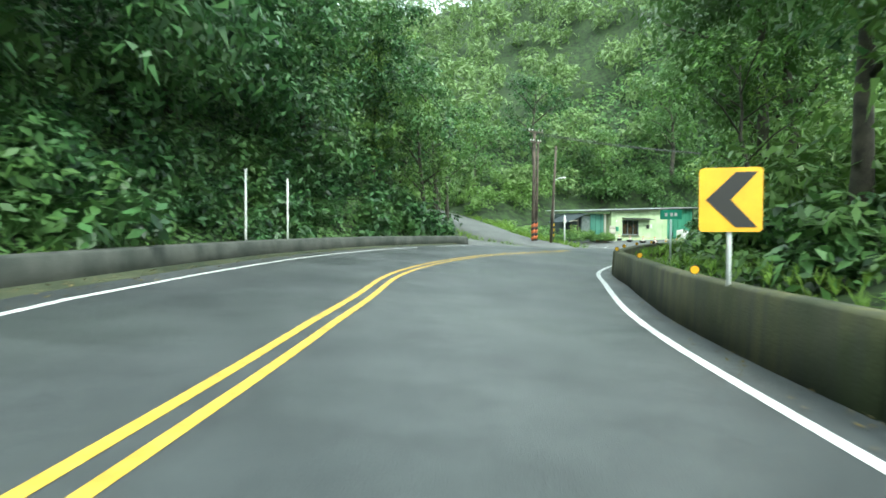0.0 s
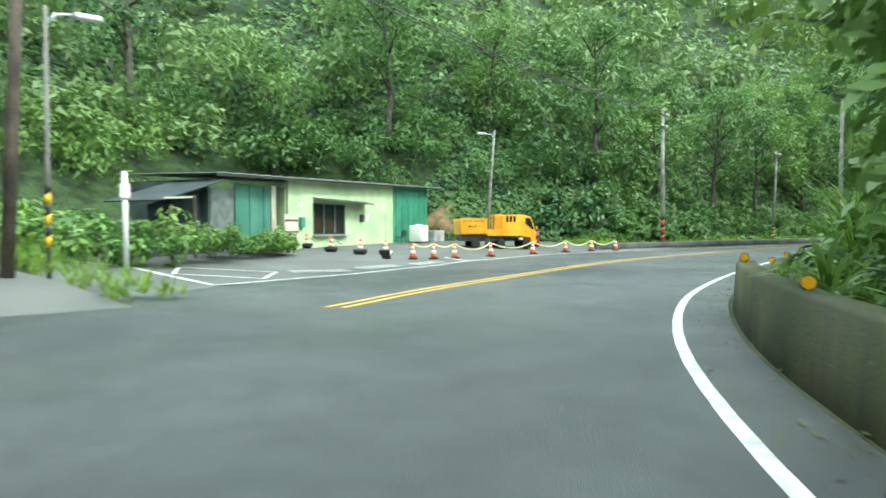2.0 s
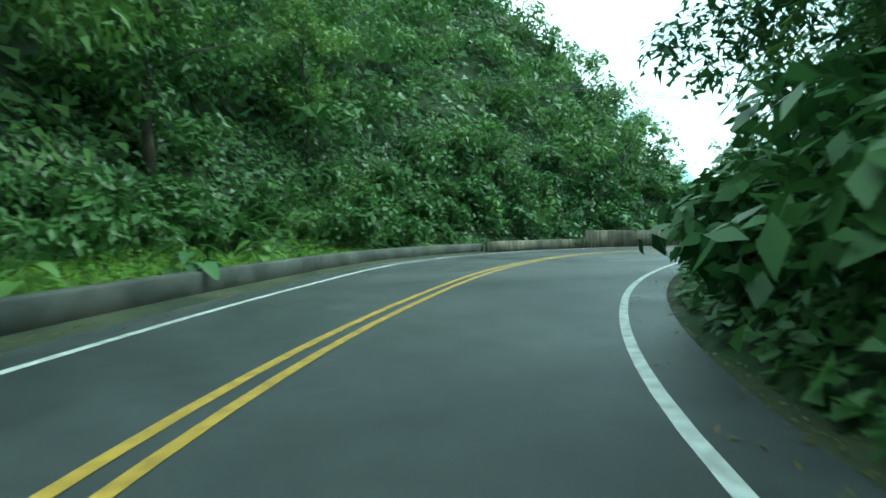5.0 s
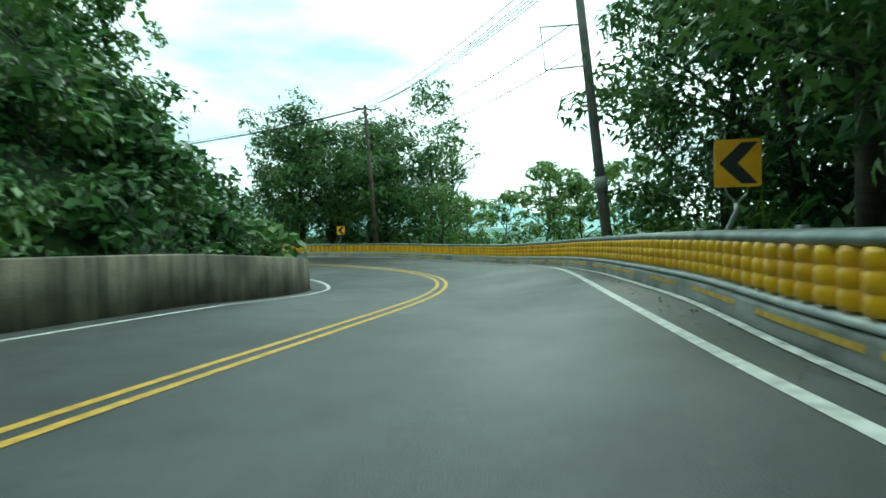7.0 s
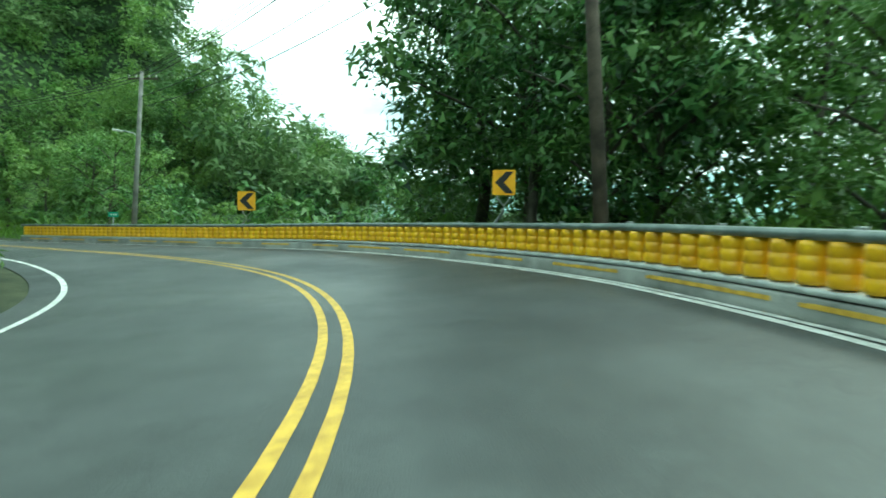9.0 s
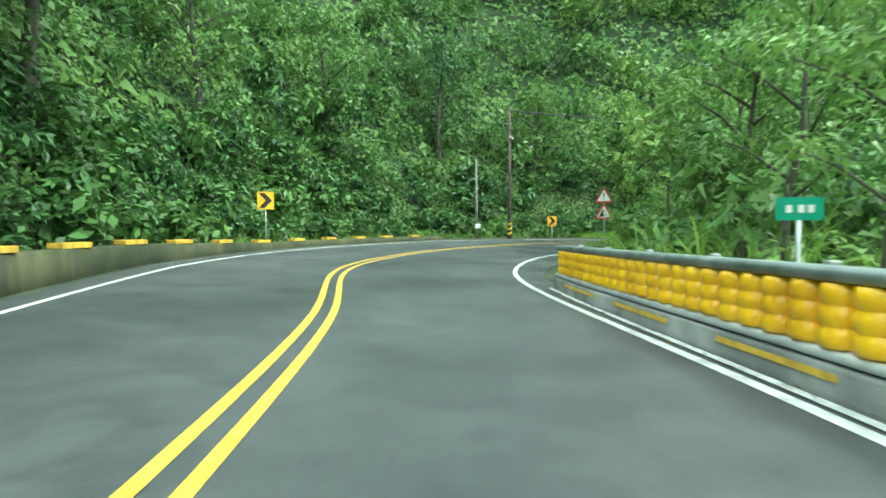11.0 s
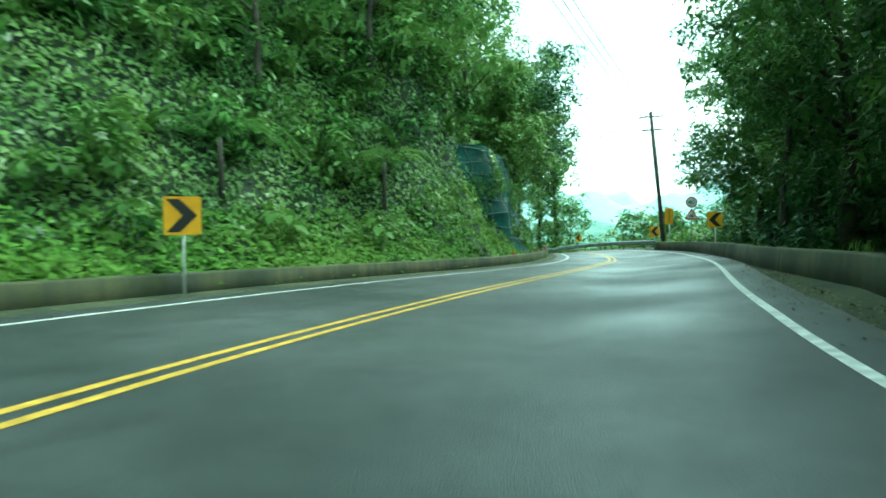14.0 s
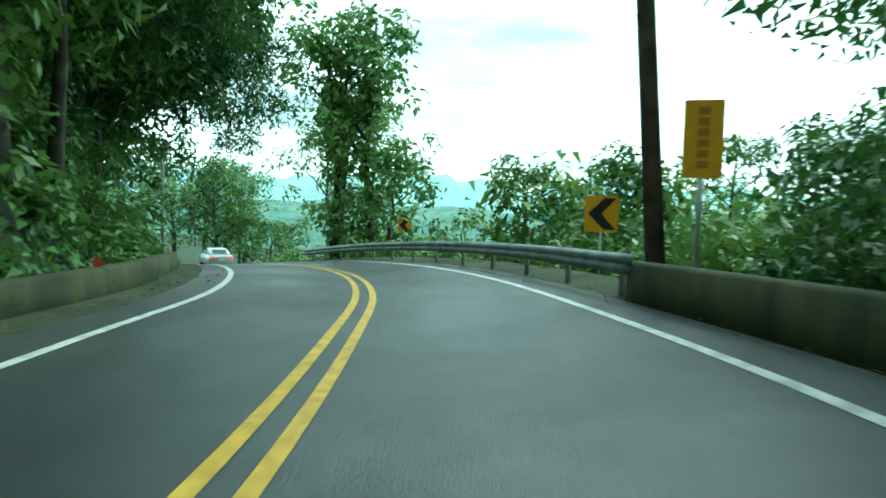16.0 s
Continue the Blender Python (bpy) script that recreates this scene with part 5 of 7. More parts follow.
# large-leaved plants and palm fronds on the banks
def big_leaf(count, size):
    """A plant of broad heart-shaped leaves on arching stalks."""
    vs, fs = [], []
    for j in range(count):
        t = j * 2.4 + rng.random()
        out, side = np.array([math.cos(t), math.sin(t), 0]), np.array([-math.sin(t), math.cos(t), 0])
        h, reach, l = size * (0.9 + 0.9 * rng.random()), size * (0.4 + 0.5 * rng.random()), size * (0.55 + 0.3 * rng.random())
        tip = out * reach + np.array([0, 0, h])
        b = len(vs)
        for q, w in ((-0.25, 0.28), (0.1, 0.42), (0.5, 0.30), (0.85, 0.10)):
            c = tip + out * l * q + np.array([0, 0, -l * (0.1 + 0.75 * max(q, 0) ** 1.3)])
            vs += [c - side * l * w + np.array([0, 0, 0.06 * l]), c, c + side * l * w + np.array([0, 0, 0.06 * l])]
        for r in range(3):
            for k in range(2):
                fs.append([b + r * 3 + k, b + r * 3 + k + 1, b + r * 3 + k + 4, b + r * 3 + k + 3])
        b = len(vs)
        for q in (0, 0.5, 1.0):
            c = out * reach * q * q + np.array([0, 0, h * q])
            vs += [c - side * 0.015, c + side * 0.015]
        fs += [[b, b + 1, b + 3, b + 2], [b + 2, b + 3, b + 5, b + 4]]
    return np.array(vs), np.array(fs)


TARO = [mesh_from("broad_leaf_plant", *big_leaf(9, 0.62), M_LEAF) for _ in range(3)]
for q, u in [(92, -7.4), (95, -8.0), (97.5, -7.3), (100, -8.2), (103, -7.6), (106, -8.6), (109, -8.0), (113, -9.6), (236, -12.2), (239, -12.6), (242, -13.2), (246, -13.4), (250, -13.2), 
             (263, -12.0), (268, -11.2), (273, -10.6), (278, -9.6), (29, 5.4), (36, 5.0), (120, 5.2), (105, 5.0)]:
    p = at(q, u)
    z = float(terrain_z([p[:2]])[0])
    ob = new("broad_leaf_plant", random.choice(TARO))
    ob.matrix_world = pose(p[0], p[1], z + 0.15, 0, 0, random.uniform(0, 360)) @ Matrix.Scale(random.uniform(0.8, 1.3), 4)
    tagged(ob, "broad-leaved green plant on the bank beside the road", "plant", "broad-leaved plants")
PALM = []
for _ in range(2):
    vs, fs, base = [], [], 0
    for j in range(13):
        t, l = j * 2.4 + rng.random(), 2.6 + 1.2 * rng.random()
        out, side = np.array([math.cos(t), math.sin(t), 0]), np.array([-math.sin(t), math.cos(t), 0])
        for k in range(22):
            q = 0.12 + 0.88 * k / 21
            c = out * l * q * (1.1 - 0.3 * q) + np.array([0, 0, l * (0.75 * q - 0.95 * q * q)])
            for w in (-1, 1):
                e = c + side * w * 0.62 * math.sin(0.3 + 2.6 * q) + out * 0.18 + np.array([0, 0, -0.22])
                vs += [c - out * 0.025, c + out * 0.025, e]
                fs.append([base, base + 1, base + 2])
                base += 3
    PALM.append(mesh_from("palm_fronds", np.array(vs), np.array(fs), M_LEAF_LIGHT))
for q, u, up in [(207, -9.6, 3.4), (210, -10.4, 4.2), (213, -10.8, 4.8), (272, -12.2, 3.0), (280, -10.5, 3.4), (101, 6.2, 2.4), (108, 6.0, 2.6), (113, 6.2, 2.2)]:
    p = at(q, u)
    z = float(terrain_z([p[:2]])[0])
    root = thing("tree_fern", "tree fern with arching feathery fronds on the bank", "tree fern", pose(p[0], p[1], z, 0, 0, random.uniform(0, 360)), "tree ferns")
    part("trunk", tube(bmesh.new(), [(0, 0, -0.6), (0.1, 0, up * 0.4), (0.05, 0.05, up * 0.75)], 0.1, 8, [0.13, 0.10, 0.08]), M_BARK, root, "", True)
    crown = part("fronds", random.choice(PALM), None, root)
    crown.location = (0.05, 0.05, up * 0.75)

# light bushes and a grassy bank beside the side road
near_side, bank_grass = [], []
for i in range(1, len(SIDE) - 1):
    d = SIDE[i + 1] - SIDE[i - 1]
    n = np.array([d[1], -d[0]]) / math.hypot(d[0], d[1])
    for k in range(13 if i > 2 else 0):
        w = random.uniform(3.2, 6.0) if i == 2 else random.choice((-1, 1, 1)) * random.uniform(3.5, 8.0)
        t = random.uniform(-0.5, 0.5)
        xy = SIDE[i, :2] + d[:2] * t * 0.5 + n * w
        near_side.append((xy[0], xy[1], float(terrain_z([xy])[0]) - 0.1, random.uniform(0.55, 1.05)))
    for k in range(120):
        w, t = random.choice((-1, 1, 1)) * random.uniform(2.5, 4.2), random.uniform(-0.5, 0.5)
        xy = SIDE[i, :2] + d[:2] * t * 0.5 + n * w
        z = SIDE[i, 2] + d[2] * t * 0.5
        bank_grass.append((xy[0], xy[1], max(z - 0.1, float(terrain_z([xy])[0])), random.uniform(0.6, 1.1)))
stuff("roadside_foliage", [many(BUSH + BUSH_FINE, np.array(near_side))], M_LEAF_LIGHT, "light green bushes beside the side road")
stuff("verge_grass", [many(GRASS, np.array(bank_grass))], M_GRASS, "bright grass along the side road", "grass")

# ---- signs ----
def toward(x, y, s):
    """Degrees by which a front at x, y turns to look at the road at s."""
    p = at(s, 0.0)
    return math.degrees(math.atan2(p[1] - y, p[0] - x)) + 90


def rounded(w, h, r, n=4):
    """Outline of a rounded rectangle in x and z."""
    pts = []
    for cx, cz, a0 in ((w / 2 - r, h / 2 - r, 0), (r - w / 2, h / 2 - r, 90), (r - w / 2, r - h / 2, 180), (w / 2 - r, r - h / 2, 270)):
        pts += [(cx + r * math.cos(math.radians(a0 + 90 * k / n)), cz + r * math.sin(math.radians(a0 + 90 * k / n))) for k in range(n + 1)]
    return pts[::-1]


def shift(dx, dy, dz):
    return Matrix.Translation((dx, dy, dz))


def turn(deg, axis="Z"):
    return Matrix.Rotation(math.radians(deg), 4, axis)


def chevron(x, y, z, s_from, points_left, post, foot, size=0.8, tilt=0.0):
    """A yellow board with a black arrow; z: its middle; foot: the height at which its post stands."""
    stand = {"straight": "on a thin white post", "bent": "on a bent galvanised pipe", "low": "behind the guard rail"}[post]
    root = thing("chevron_sign", f"yellow curve sign with black arrow {stand}", "road sign",
                 pose(x, y, foot, 0, 0, toward(x, y, s_from)), "curve signs")
    up = z - foot
    k = size / 0.8
    m = shift(0, 0, up) @ turn(tilt, "Y")
    board = part("board", plate(bmesh.new(), rounded(0.78 * k, 0.86 * k, 0.05), 0.018, m), M_SIGNY, root)
    q = -1 if points_left else 1
    arrow = [(q * 0.31, 0), (-q * 0.06, 0.37), (-q * 0.33, 0.37), (-q * 0.0, 0), (-q * 0.33, -0.37), (-q * 0.06, -0.37)]
    part("arrow", plate(bmesh.new(), [(a * k, b * k) for a, b in arrow], 0.004, m @ shift(0, -0.006, 0)), M_SIGNBLACK, board, "black arrow")
    for dz in (0.2, -0.2):
        part("bracket", box(bmesh.new(), (0.5 * k, 0.03, 0.05), m @ shift(0, 0.034, dz)), M_STEEL, root)
    bm = bmesh.new()
    if post == "bent":
        low = up - 0.45 * k
        for w in (-0.2, 0.2):
            tube(bm, [(w, 0.07, up + 0.3), (w, 0.07, low + 0.06), (w * 0.8, 0.08, low - 0.10), (0.0, 0.1, low - 0.28)], 0.022, 8)
        tube(bm, [(0, 0.1, low - 0.26), (0.0, 0.12, low - 0.42), (-0.30, 0.14, low * 0.42), (-0.42, 0.15, 0.28), (-0.42, 0.15, 0.0)], 0.045, 10)
        part("post", bm, M_STEEL, root, "bent galvanised pipe", True)
    else:
        tube(bm, [(0, 0.07, -0.4), (0, 0.07, up + 0.36)], 0.032, 10)
        part("post", bm, M_SIGNWHITE if post == "straight" else M_STEEL, root, "", True)
    return root


def ground_at(x, y):
    return float(terrain_z([(x, y)])[0])


chevron(3.86, 7.82, 1.89, -8, True, "straight", 0.75)
chevron(102.3, 38.6, 2.87, 128, True, "bent", 0.55)
chevron(142.04, 25.67, 2.62, 168, True, "bent", 0.75, 0.66)
chevron(155.65, 35.15, 2.41, 182, True, "bent", 0.55, 0.86)
chevron(260.5, 39.0, 1.25, 298, True, "low", -0.5, 0.75)
chevron(226.2, 45.4, 2.25, 276, True, "straight", 0.3, 0.80)
chevron(243.45, 39.22, 1.78, 288, True, "straight", 0.0)
chevron(165.79, 68.96, 2.79, 206, False, "straight", 1.3)
chevron(194.63, 76.19, 2.07, 238, False, "straight", 0.62)
chevron(210.83, 69.07, 2.05, 246, False, "straight", 0.6)


def triangle(w, r=0.06):
    """A triangle with rounded corners, standing on its side, centred."""
    h = w * 0.866
    pts = []
    for cx, cz, a0 in ((0, h * 2 / 3 - 2 * r, 150), (w / 2 - 1.73 * r, r - h / 3, 30), (1.73 * r - w / 2, r - h / 3, 270)):
        pts += [(cx + r * math.cos(math.radians(a0 - 30 * k)), cz + r * math.sin(math.radians(a0 - 30 * k))) for k in range(5)]
    return pts


def disc(r, n=28, cx=0.0, cz=0.0):
    return [(cx + r * math.sin(2 * math.pi * k / n), cz + r * math.cos(2 * math.pi * k / n)) for k in range(n)]


def lettering(text, size, m, mat, parent, name="number"):
    """Upright writing that looks to -y, as a mesh."""
    cu = bpy.data.curves.new("writing", "FONT")
    cu.body, cu.size, cu.extrude, cu.align_x, cu.align_y = text, size, 0.002, "CENTER", "CENTER"
    ob = bpy.data.objects.new("writing", cu)
    scene.collection.objects.link(ob)
    me = bpy.data.meshes.new_from_object(ob.evaluated_get(bpy.context.evaluated_depsgraph_get()))
    bpy.data.objects.remove(ob)
    me.transform(m @ turn(90, "X"))
    me.materials.clear()
    me.materials.append(mat)
    return part(name, me, mat, parent)


def warning(root, z, width, symbol):
    """A white triangle with a red border under root, its middle at z."""
    m = shift(0, 0, z)
    board = part("warning_board", plate(bmesh.new(), triangle(width), 0.015, m), M_SIGNRED, root, "red-bordered triangle")
    part("field", plate(bmesh.new(), triangle(width * 0.70, 0.04), 0.004, m @ shift(0, -0.006, 0.004)), M_SIGNWHITE, board, "white field")
    bm = bmesh.new()
    f = m @ shift(0, -0.011, 0)
    k = width
    if symbol == "mark":
        plate(bm, [(-0.035 * k, 0.24 * k), (0.035 * k, 0.24 * k), (0.018 * k, -0.02 * k), (-0.018 * k, -0.02 * k)], 0.004, f)
        plate(bm, disc(0.03 * k, 12, 0, -0.09 * k), 0.004, f)
    elif symbol == "rocks":
        plate(bm, [(-0.27 * k, -0.16 * k), (-0.02 * k, 0.27 * k), (0.0, 0.1 * k), (-0.03 * k, 0.02 * k), (0.03 * k, -0.06 * k), (0.04 * k, -0.16 * k)], 0.004, f)
        for cx, cz, r in ((0.06, 0.12, 0.03), (0.09, 0.02, 0.035), (0.12, -0.08, 0.04), (0.2, -0.13, 0.025)):
            plate(bm, disc(r * k, 7, cx * k, cz * k), 0.004, f)
    else:
        plate(bm, rounded(0.28 * k, 0.15 * k, 0.02), 0.004, f @ shift(0, 0, -0.04 * k))
        plate(bm, rounded(0.12 * k, 0.06 * k, 0.01), 0.004, f @ shift(-0.03 * k, 0, 0.06 * k))
    part("symbol", bm, M_SIGNBLACK, board, "black symbol")
    if symbol == "camera":
        part("lens", plate(bmesh.new(), disc(0.045 * k, 16), 0.003, m @ shift(0, -0.016, -0.04 * k)), M_SIGNWHITE, board)
    return board


# rock-fall sign on its pole by the forecourt's far end
x, y = 47.95, 54.55
root = thing("warning_sign", "red-bordered rock-fall triangle and white plate on tall pale pole", "road sign", pose(x, y, 0.2, 0, 0, toward(x, y, 52)))
warning(root, 2.68, 0.75, "rocks")
part("plate", plate(bmesh.new(), rounded(0.5, 0.3, 0.02), 0.012, shift(0, 0, 1.95)), M_SIGNWHITE, root, "white plate with plain bars")
bm = bmesh.new()
for dz in (0.05, -0.06):
    box(bm, (0.36, 0.004, 0.05), shift(0, -0.006, 1.95 + dz))
part("bars", bm, M_SIGNBLACK, root)
part("post", tube(bmesh.new(), [(0, 0.14, -0.5), (0, 0.14, 8.6)], 0.09, 12, [0.12, 0.085]), M_POLE, root, "", True)

# two warning triangles on the island inside the last bend
x, y = 182.8, 61.8
root = thing("warning_sign", "two stacked red-bordered warning triangles on a bent grey post", "road sign", pose(x, y, 0.5, 0, 0, toward(x, y, 222)))
warning(root, 2.70, 1.1, "mark")
warning(root, 1.77, 1.1, "rocks")
part("post", tube(bmesh.new(), [(-0.42, 0.1, -0.3), (-0.4, 0.1, 0.0), (-0.05, 0.1, 0.5), (0.0, 0.1, 0.68), (0, 0.1, 3.2)], 0.045, 12), M_STEEL, root, "bent grey post", True)
for z in (2.5, 2.9, 1.6, 2.0):
    part("bracket", box(bmesh.new(), (0.3, 0.05, 0.04), shift(0, 0.05, z)), M_STEEL, root)

# speed limit over the camera warning
x, y = 233.6, 42.05
root = thing("speed_limit_sign", "round white 40 sign with red ring above a camera warning triangle", "road sign", pose(x, y, 0.15, 0, 0, toward(x, y, 272)))
board = part("limit_board", plate(bmesh.new(), disc(0.38), 0.015, shift(0, 0, 3.52)), M_SIGNRED, root, "red ring")
part("field", plate(bmesh.new(), disc(0.295), 0.004, shift(0, -0.006, 3.52)), M_SIGNWHITE, board, "white field")
lettering("40", 0.44, shift(0, -0.012, 3.52), M_SIGNBLACK, board)
warning(root, 2.60, 0.92, "camera")
part("post", tube(bmesh.new(), [(0, 0.08, -0.8), (0, 0.08, 4.1)], 0.04, 12), M_STEEL, root, "", True)

# tall yellow panel by the pole near the end
x, y = 239.15, 40.42
root = thing("notice_sign", "tall yellow notice panel with a column of dark bars", "road sign", pose(x, y, 0.5, 0, 0, toward(x, y, 283)))
board = part("board", plate(bmesh.new(), rounded(0.60, 1.24, 0.03), 0.02, shift(0, 0, 2.42)), M_SIGNY, root)
for j in range(6):
    part("bar", box(bmesh.new(), (0.17, 0.004, 0.12), shift(0, -0.006, 2.86 - 0.17 * j)), M_FADED, board, "faded brown bar")
part("post", tube(bmesh.new(), [(0, 0.07, -0.8), (0, 0.07, 2.7)], 0.04, 10), M_STEEL, root, "", True)


def small_green(x, y, z, s_from, foot, wide=0.55, high=0.3):
    root = thing("guide_sign", "small green road marker on a thin post", "road sign", pose(x, y, foot, 0, 0, toward(x, y, s_from)), "green road markers")
    board = part("board", plate(bmesh.new(), rounded(wide, high, 0.03), 0.012, shift(0, 0, z - foot)), M_SIGNGREEN, root)
    for dx in (-0.12, 0.02, 0.13):
        part("bar", box(bmesh.new(), (0.07 * wide / 0.55, 0.004, 0.1), shift(dx * wide / 0.55, -0.006, z - foot)), M_SIGNWHITE, board, "white bar")
    part("post", tube(bmesh.new(), [(0, 0.05, -0.5), (0, 0.05, z - foot + 0.12)], 0.03, 10), M_STEEL, root, "", True)


small_green(7.0, 17.9, 2.0, 2, 0.3, 0.62, 0.29)
small_green(163.5, 44.3, 1.70, 190, 0.3)
small_green(250.37, 36.74, 1.74, 290, -0.2)


# ---- roller barrier ----
def barrier_u(s):
    return right_line(s) + barrier_off(s)


B0, B1 = 126.6, 219.0
s = np.r_[np.arange(B0 - 1.5, B1, 1.0), B1]
c = barrier_u(s)
v, f = closed_ribbon(s, [c - 0.20, c - 0.18, c - 0.16, c + 0.26, c + 0.28, c + 0.28], [0 * s - 0.7, 0 * s + 0.25, 0 * s + 0.28, 0 * s + 0.28, 0 * s + 0.25, 0 * s - 0.7])
structure("kerb", v, f, M_KERB, "stained concrete kerb below the roller barrier", "kerb")
for q in np.arange(B0 - 1.2, B1 - 2, 3.1):
    w = q + np.linspace(0, random.uniform(1.6, 2.9), 5)
    k = barrier_u(w)
    structure("kerb_stripe", *ribbon(w, [k - 0.192, k - 0.184], [0 * w + 0.16, 0 * w + 0.225]), M_YELLOW_LINE, "worn yellow stripe painted on the kerb", "road marking")
structure("gutter_line", *ribbon(s, [c - 0.34, c - 0.23], [0 * s + 0.012, 0 * s + 0.012]), M_WHITE_LINE, "thin white line at the foot of the kerb", "road marking")
barrier = thing("roller_barrier", "yellow roller safety barrier between galvanised rails on a kerb", "guard rail", pose(*at(B0, float(barrier_u(B0))).tolist()))
inv = barrier.matrix_world.inverted()


def rail(h, thick, name, wide=0.12):
    q = np.r_[np.arange(B0, B1, 1.0), B1]
    c = barrier_u(q)
    v, f = closed_ribbon(q, [c - wide, c - wide - 0.03, c - wide, c + wide, c + wide + 0.03, c + wide], [0 * q + h - thick / 2, 0 * q + h, 0 * q + h + thick / 2, 0 * q + h + thick / 2, 0 * q + h, 0 * q + h - thick / 2])
    me = mesh_from(name, v, f, M_BRIGHTRAIL if h < 0.5 else M_RAIL)
    me.transform(inv)
    return part(name, me, None, barrier)


rail(0.35, 0.09, "bottom_rail", 0.13)
rail(1.02, 0.12, "top_rail", 0.13)
roller_mesh = bm_mesh("roller", lathe(bmesh.new(), [(0.07, 0.0), (0.165, 0.01), (0.186, 0.05), (0.186, 0.155), (0.166, 0.18), (0.166, 0.195), (0.188, 0.22), (0.188, 0.335),
                                                    (0.166, 0.36), (0.166, 0.375), (0.186, 0.40), (0.186, 0.49), (0.165, 0.545), (0.07, 0.555)], 14), M_ROLLER, True)
post_mesh = bm_mesh("post", box(bmesh.new(), (0.10, 0.12, 0.86), shift(0, 0, 0.43), 0.01), M_STEEL)
for q in np.arange(B0 + 0.3, B1 - 0.2, 0.40):
    ob = part("roller", roller_mesh, None, barrier)
    ob.matrix_parent_inverse = inv
    ob.matrix_world = Matrix.Translation(at(q, float(barrier_u(q)), 0.40).tolist()) @ turn(random.uniform(0, 360)) @ turn(random.uniform(-1.5, 1.5), "X")
for q in np.arange(B0 + 0.1, B1, 2.025):
    ob = part("post", post_mesh, None, barrier)
    ob.matrix_parent_inverse = inv
    ob.matrix_world = Matrix.Translation(at(q, float(barrier_u(q)) + 0.2, 0.25).tolist()) @ turn(facing(q))
# striped end
end = thing("barrier_end", "yellow and black striped end plate of the roller barrier", "guard rail", pose(*at(B0 - 0.5, float(barrier_u(B0 - 0.5)), 0.28).tolist(), 0, 0, toward(87.6, 53.4, 108)))
part("plate", plate(bmesh.new(), rounded(0.5, 0.8, 0.04), 0.03, shift(0, 0, 0.42)), M_SIGNY, end)
bm = bmesh.new()
for j in range(4):
    z = 0.06 + 0.2 * j
    plate(bm, [(-0.24, z), (-0.24, z + 0.09), (0.24, z + 0.2), (0.24, z + 0.11)], 0.004, shift(0, -0.006, 0))
part("stripes", bm, M_SIGNBLACK, end, "black slanting stripes")
part("post", box(bmesh.new(), (0.12, 0.12, 0.75), shift(0, 0.1, 0.3), 0.01), M_STEEL, end)


# ---- guard rail at the end ----
rail_thing = thing("guard_rail", "weathered grey corrugated guard rail on pale posts", "guard rail", pose(*at(306, 3.6).tolist()))
inv = rail_thing.matrix_world.inverted()
q = np.arange(304.5, 331, 0.5)
c = right_line(q) + 0.95
prof = [(0.0, 0.74), (-0.035, 0.69), (-0.075, 0.65), (-0.035, 0.60), (0.0, 0.57), (-0.035, 0.54), (-0.075, 0.49), (-0.035, 0.45), (0.0, 0.40)]
v1, f1 = ribbon(q, [c + a for a, _ in prof], [0 * q + b for _, b in prof])
me = mesh_from("beam", v1, f1, M_RAIL, True)
me.transform(inv)
beam = part("beam", me, None, rail_thing)
mod = beam.modifiers.new("thickness", "SOLIDIFY")
mod.thickness = 0.008
gp_mesh = bm_mesh("post", tube(bmesh.new(), [(0, 0, -0.5), (0, 0, 0.78)], 0.055, 10), M_KERB, True)
for w in np.arange(305, 331, 2.0):
    ob = part("post", gp_mesh, None, rail_thing)
    ob.matrix_parent_inverse = inv
    ob.matrix_world = Matrix.Translation(at(w, float(right_line(w)) + 1.04).tolist())


# ---- reflectors and painted blocks ----
def reflector_model(label, mat):
    root = thing("reflector", label, "reflector", shift(0, 0, -100))
    part("stem", tube(bmesh.new(), [(0, 0.03, -0.05), (0, 0.03, 0.11)], 0.016, 8), M_STEEL, root)
    part("lens", plate(bmesh.new(), disc(0.066, 18), 0.03, shift(0, 0, 0.11)), mat, root)
    part("rim", plate(bmesh.new(), disc(0.078, 18), 0.02, shift(0, 0.016, 0.11)), M_DARKSTEEL, root)
    return root


amber, red = reflector_model("round amber reflector on the parapet", M_ORANGE), reflector_model("round red reflector on the bank", M_REDREFL)
for q in (4.5, 10.0, 16.5, 22.5, 27.5, 33.0, 38.0, 41.0, 45.5, 50.5, 57.0, 62.0, 67.0, 72.0, 77.5):
    low = q > 51.6
    u = float(right_line(q)) + (1.42 if low else float(parapet_off(q)) + 0.18)
    p = at(q, u, 0.53 if low else 0.84)
    tagged(copy_thing(amber, pose(*p.tolist(), 0, 0, toward(p[0], p[1], q - 14))), "", "", "amber reflectors")
for q, u, h in [(80, -6.3, 0.5), (85, -6.4, 0.5), (90, -6.4, 0.5), (95, -6.4, 0.5), (100, -6.5, 0.5), (286, -5.8, 0.47), (291, -5.5, 0.47), (296, -5.6, 0.47), (301, -6.0, 0.47), (306, -6.3, 0.47)]:
    p = at(q, float(left_line(q)) - (1.6 if q < 200 else 1.5), h)
    tagged(copy_thing(red, pose(*p.tolist(), 0, 0, toward(p[0], p[1], q - 14))), "", "", "red reflectors")
for root in (amber, red):
    for o in [*root.children_recursive, root]:
        bpy.data.objects.remove(o)

block = thing("painted_block", "yellow painted block on top of the low wall", "kerb block", shift(0, 0, -100))
bm = box(bmesh.new(), (0.36, 1.0, 0.13), shift(0, 0, 0.065), 0.02)
part("block", bm, M_YELLOW_LINE, block)
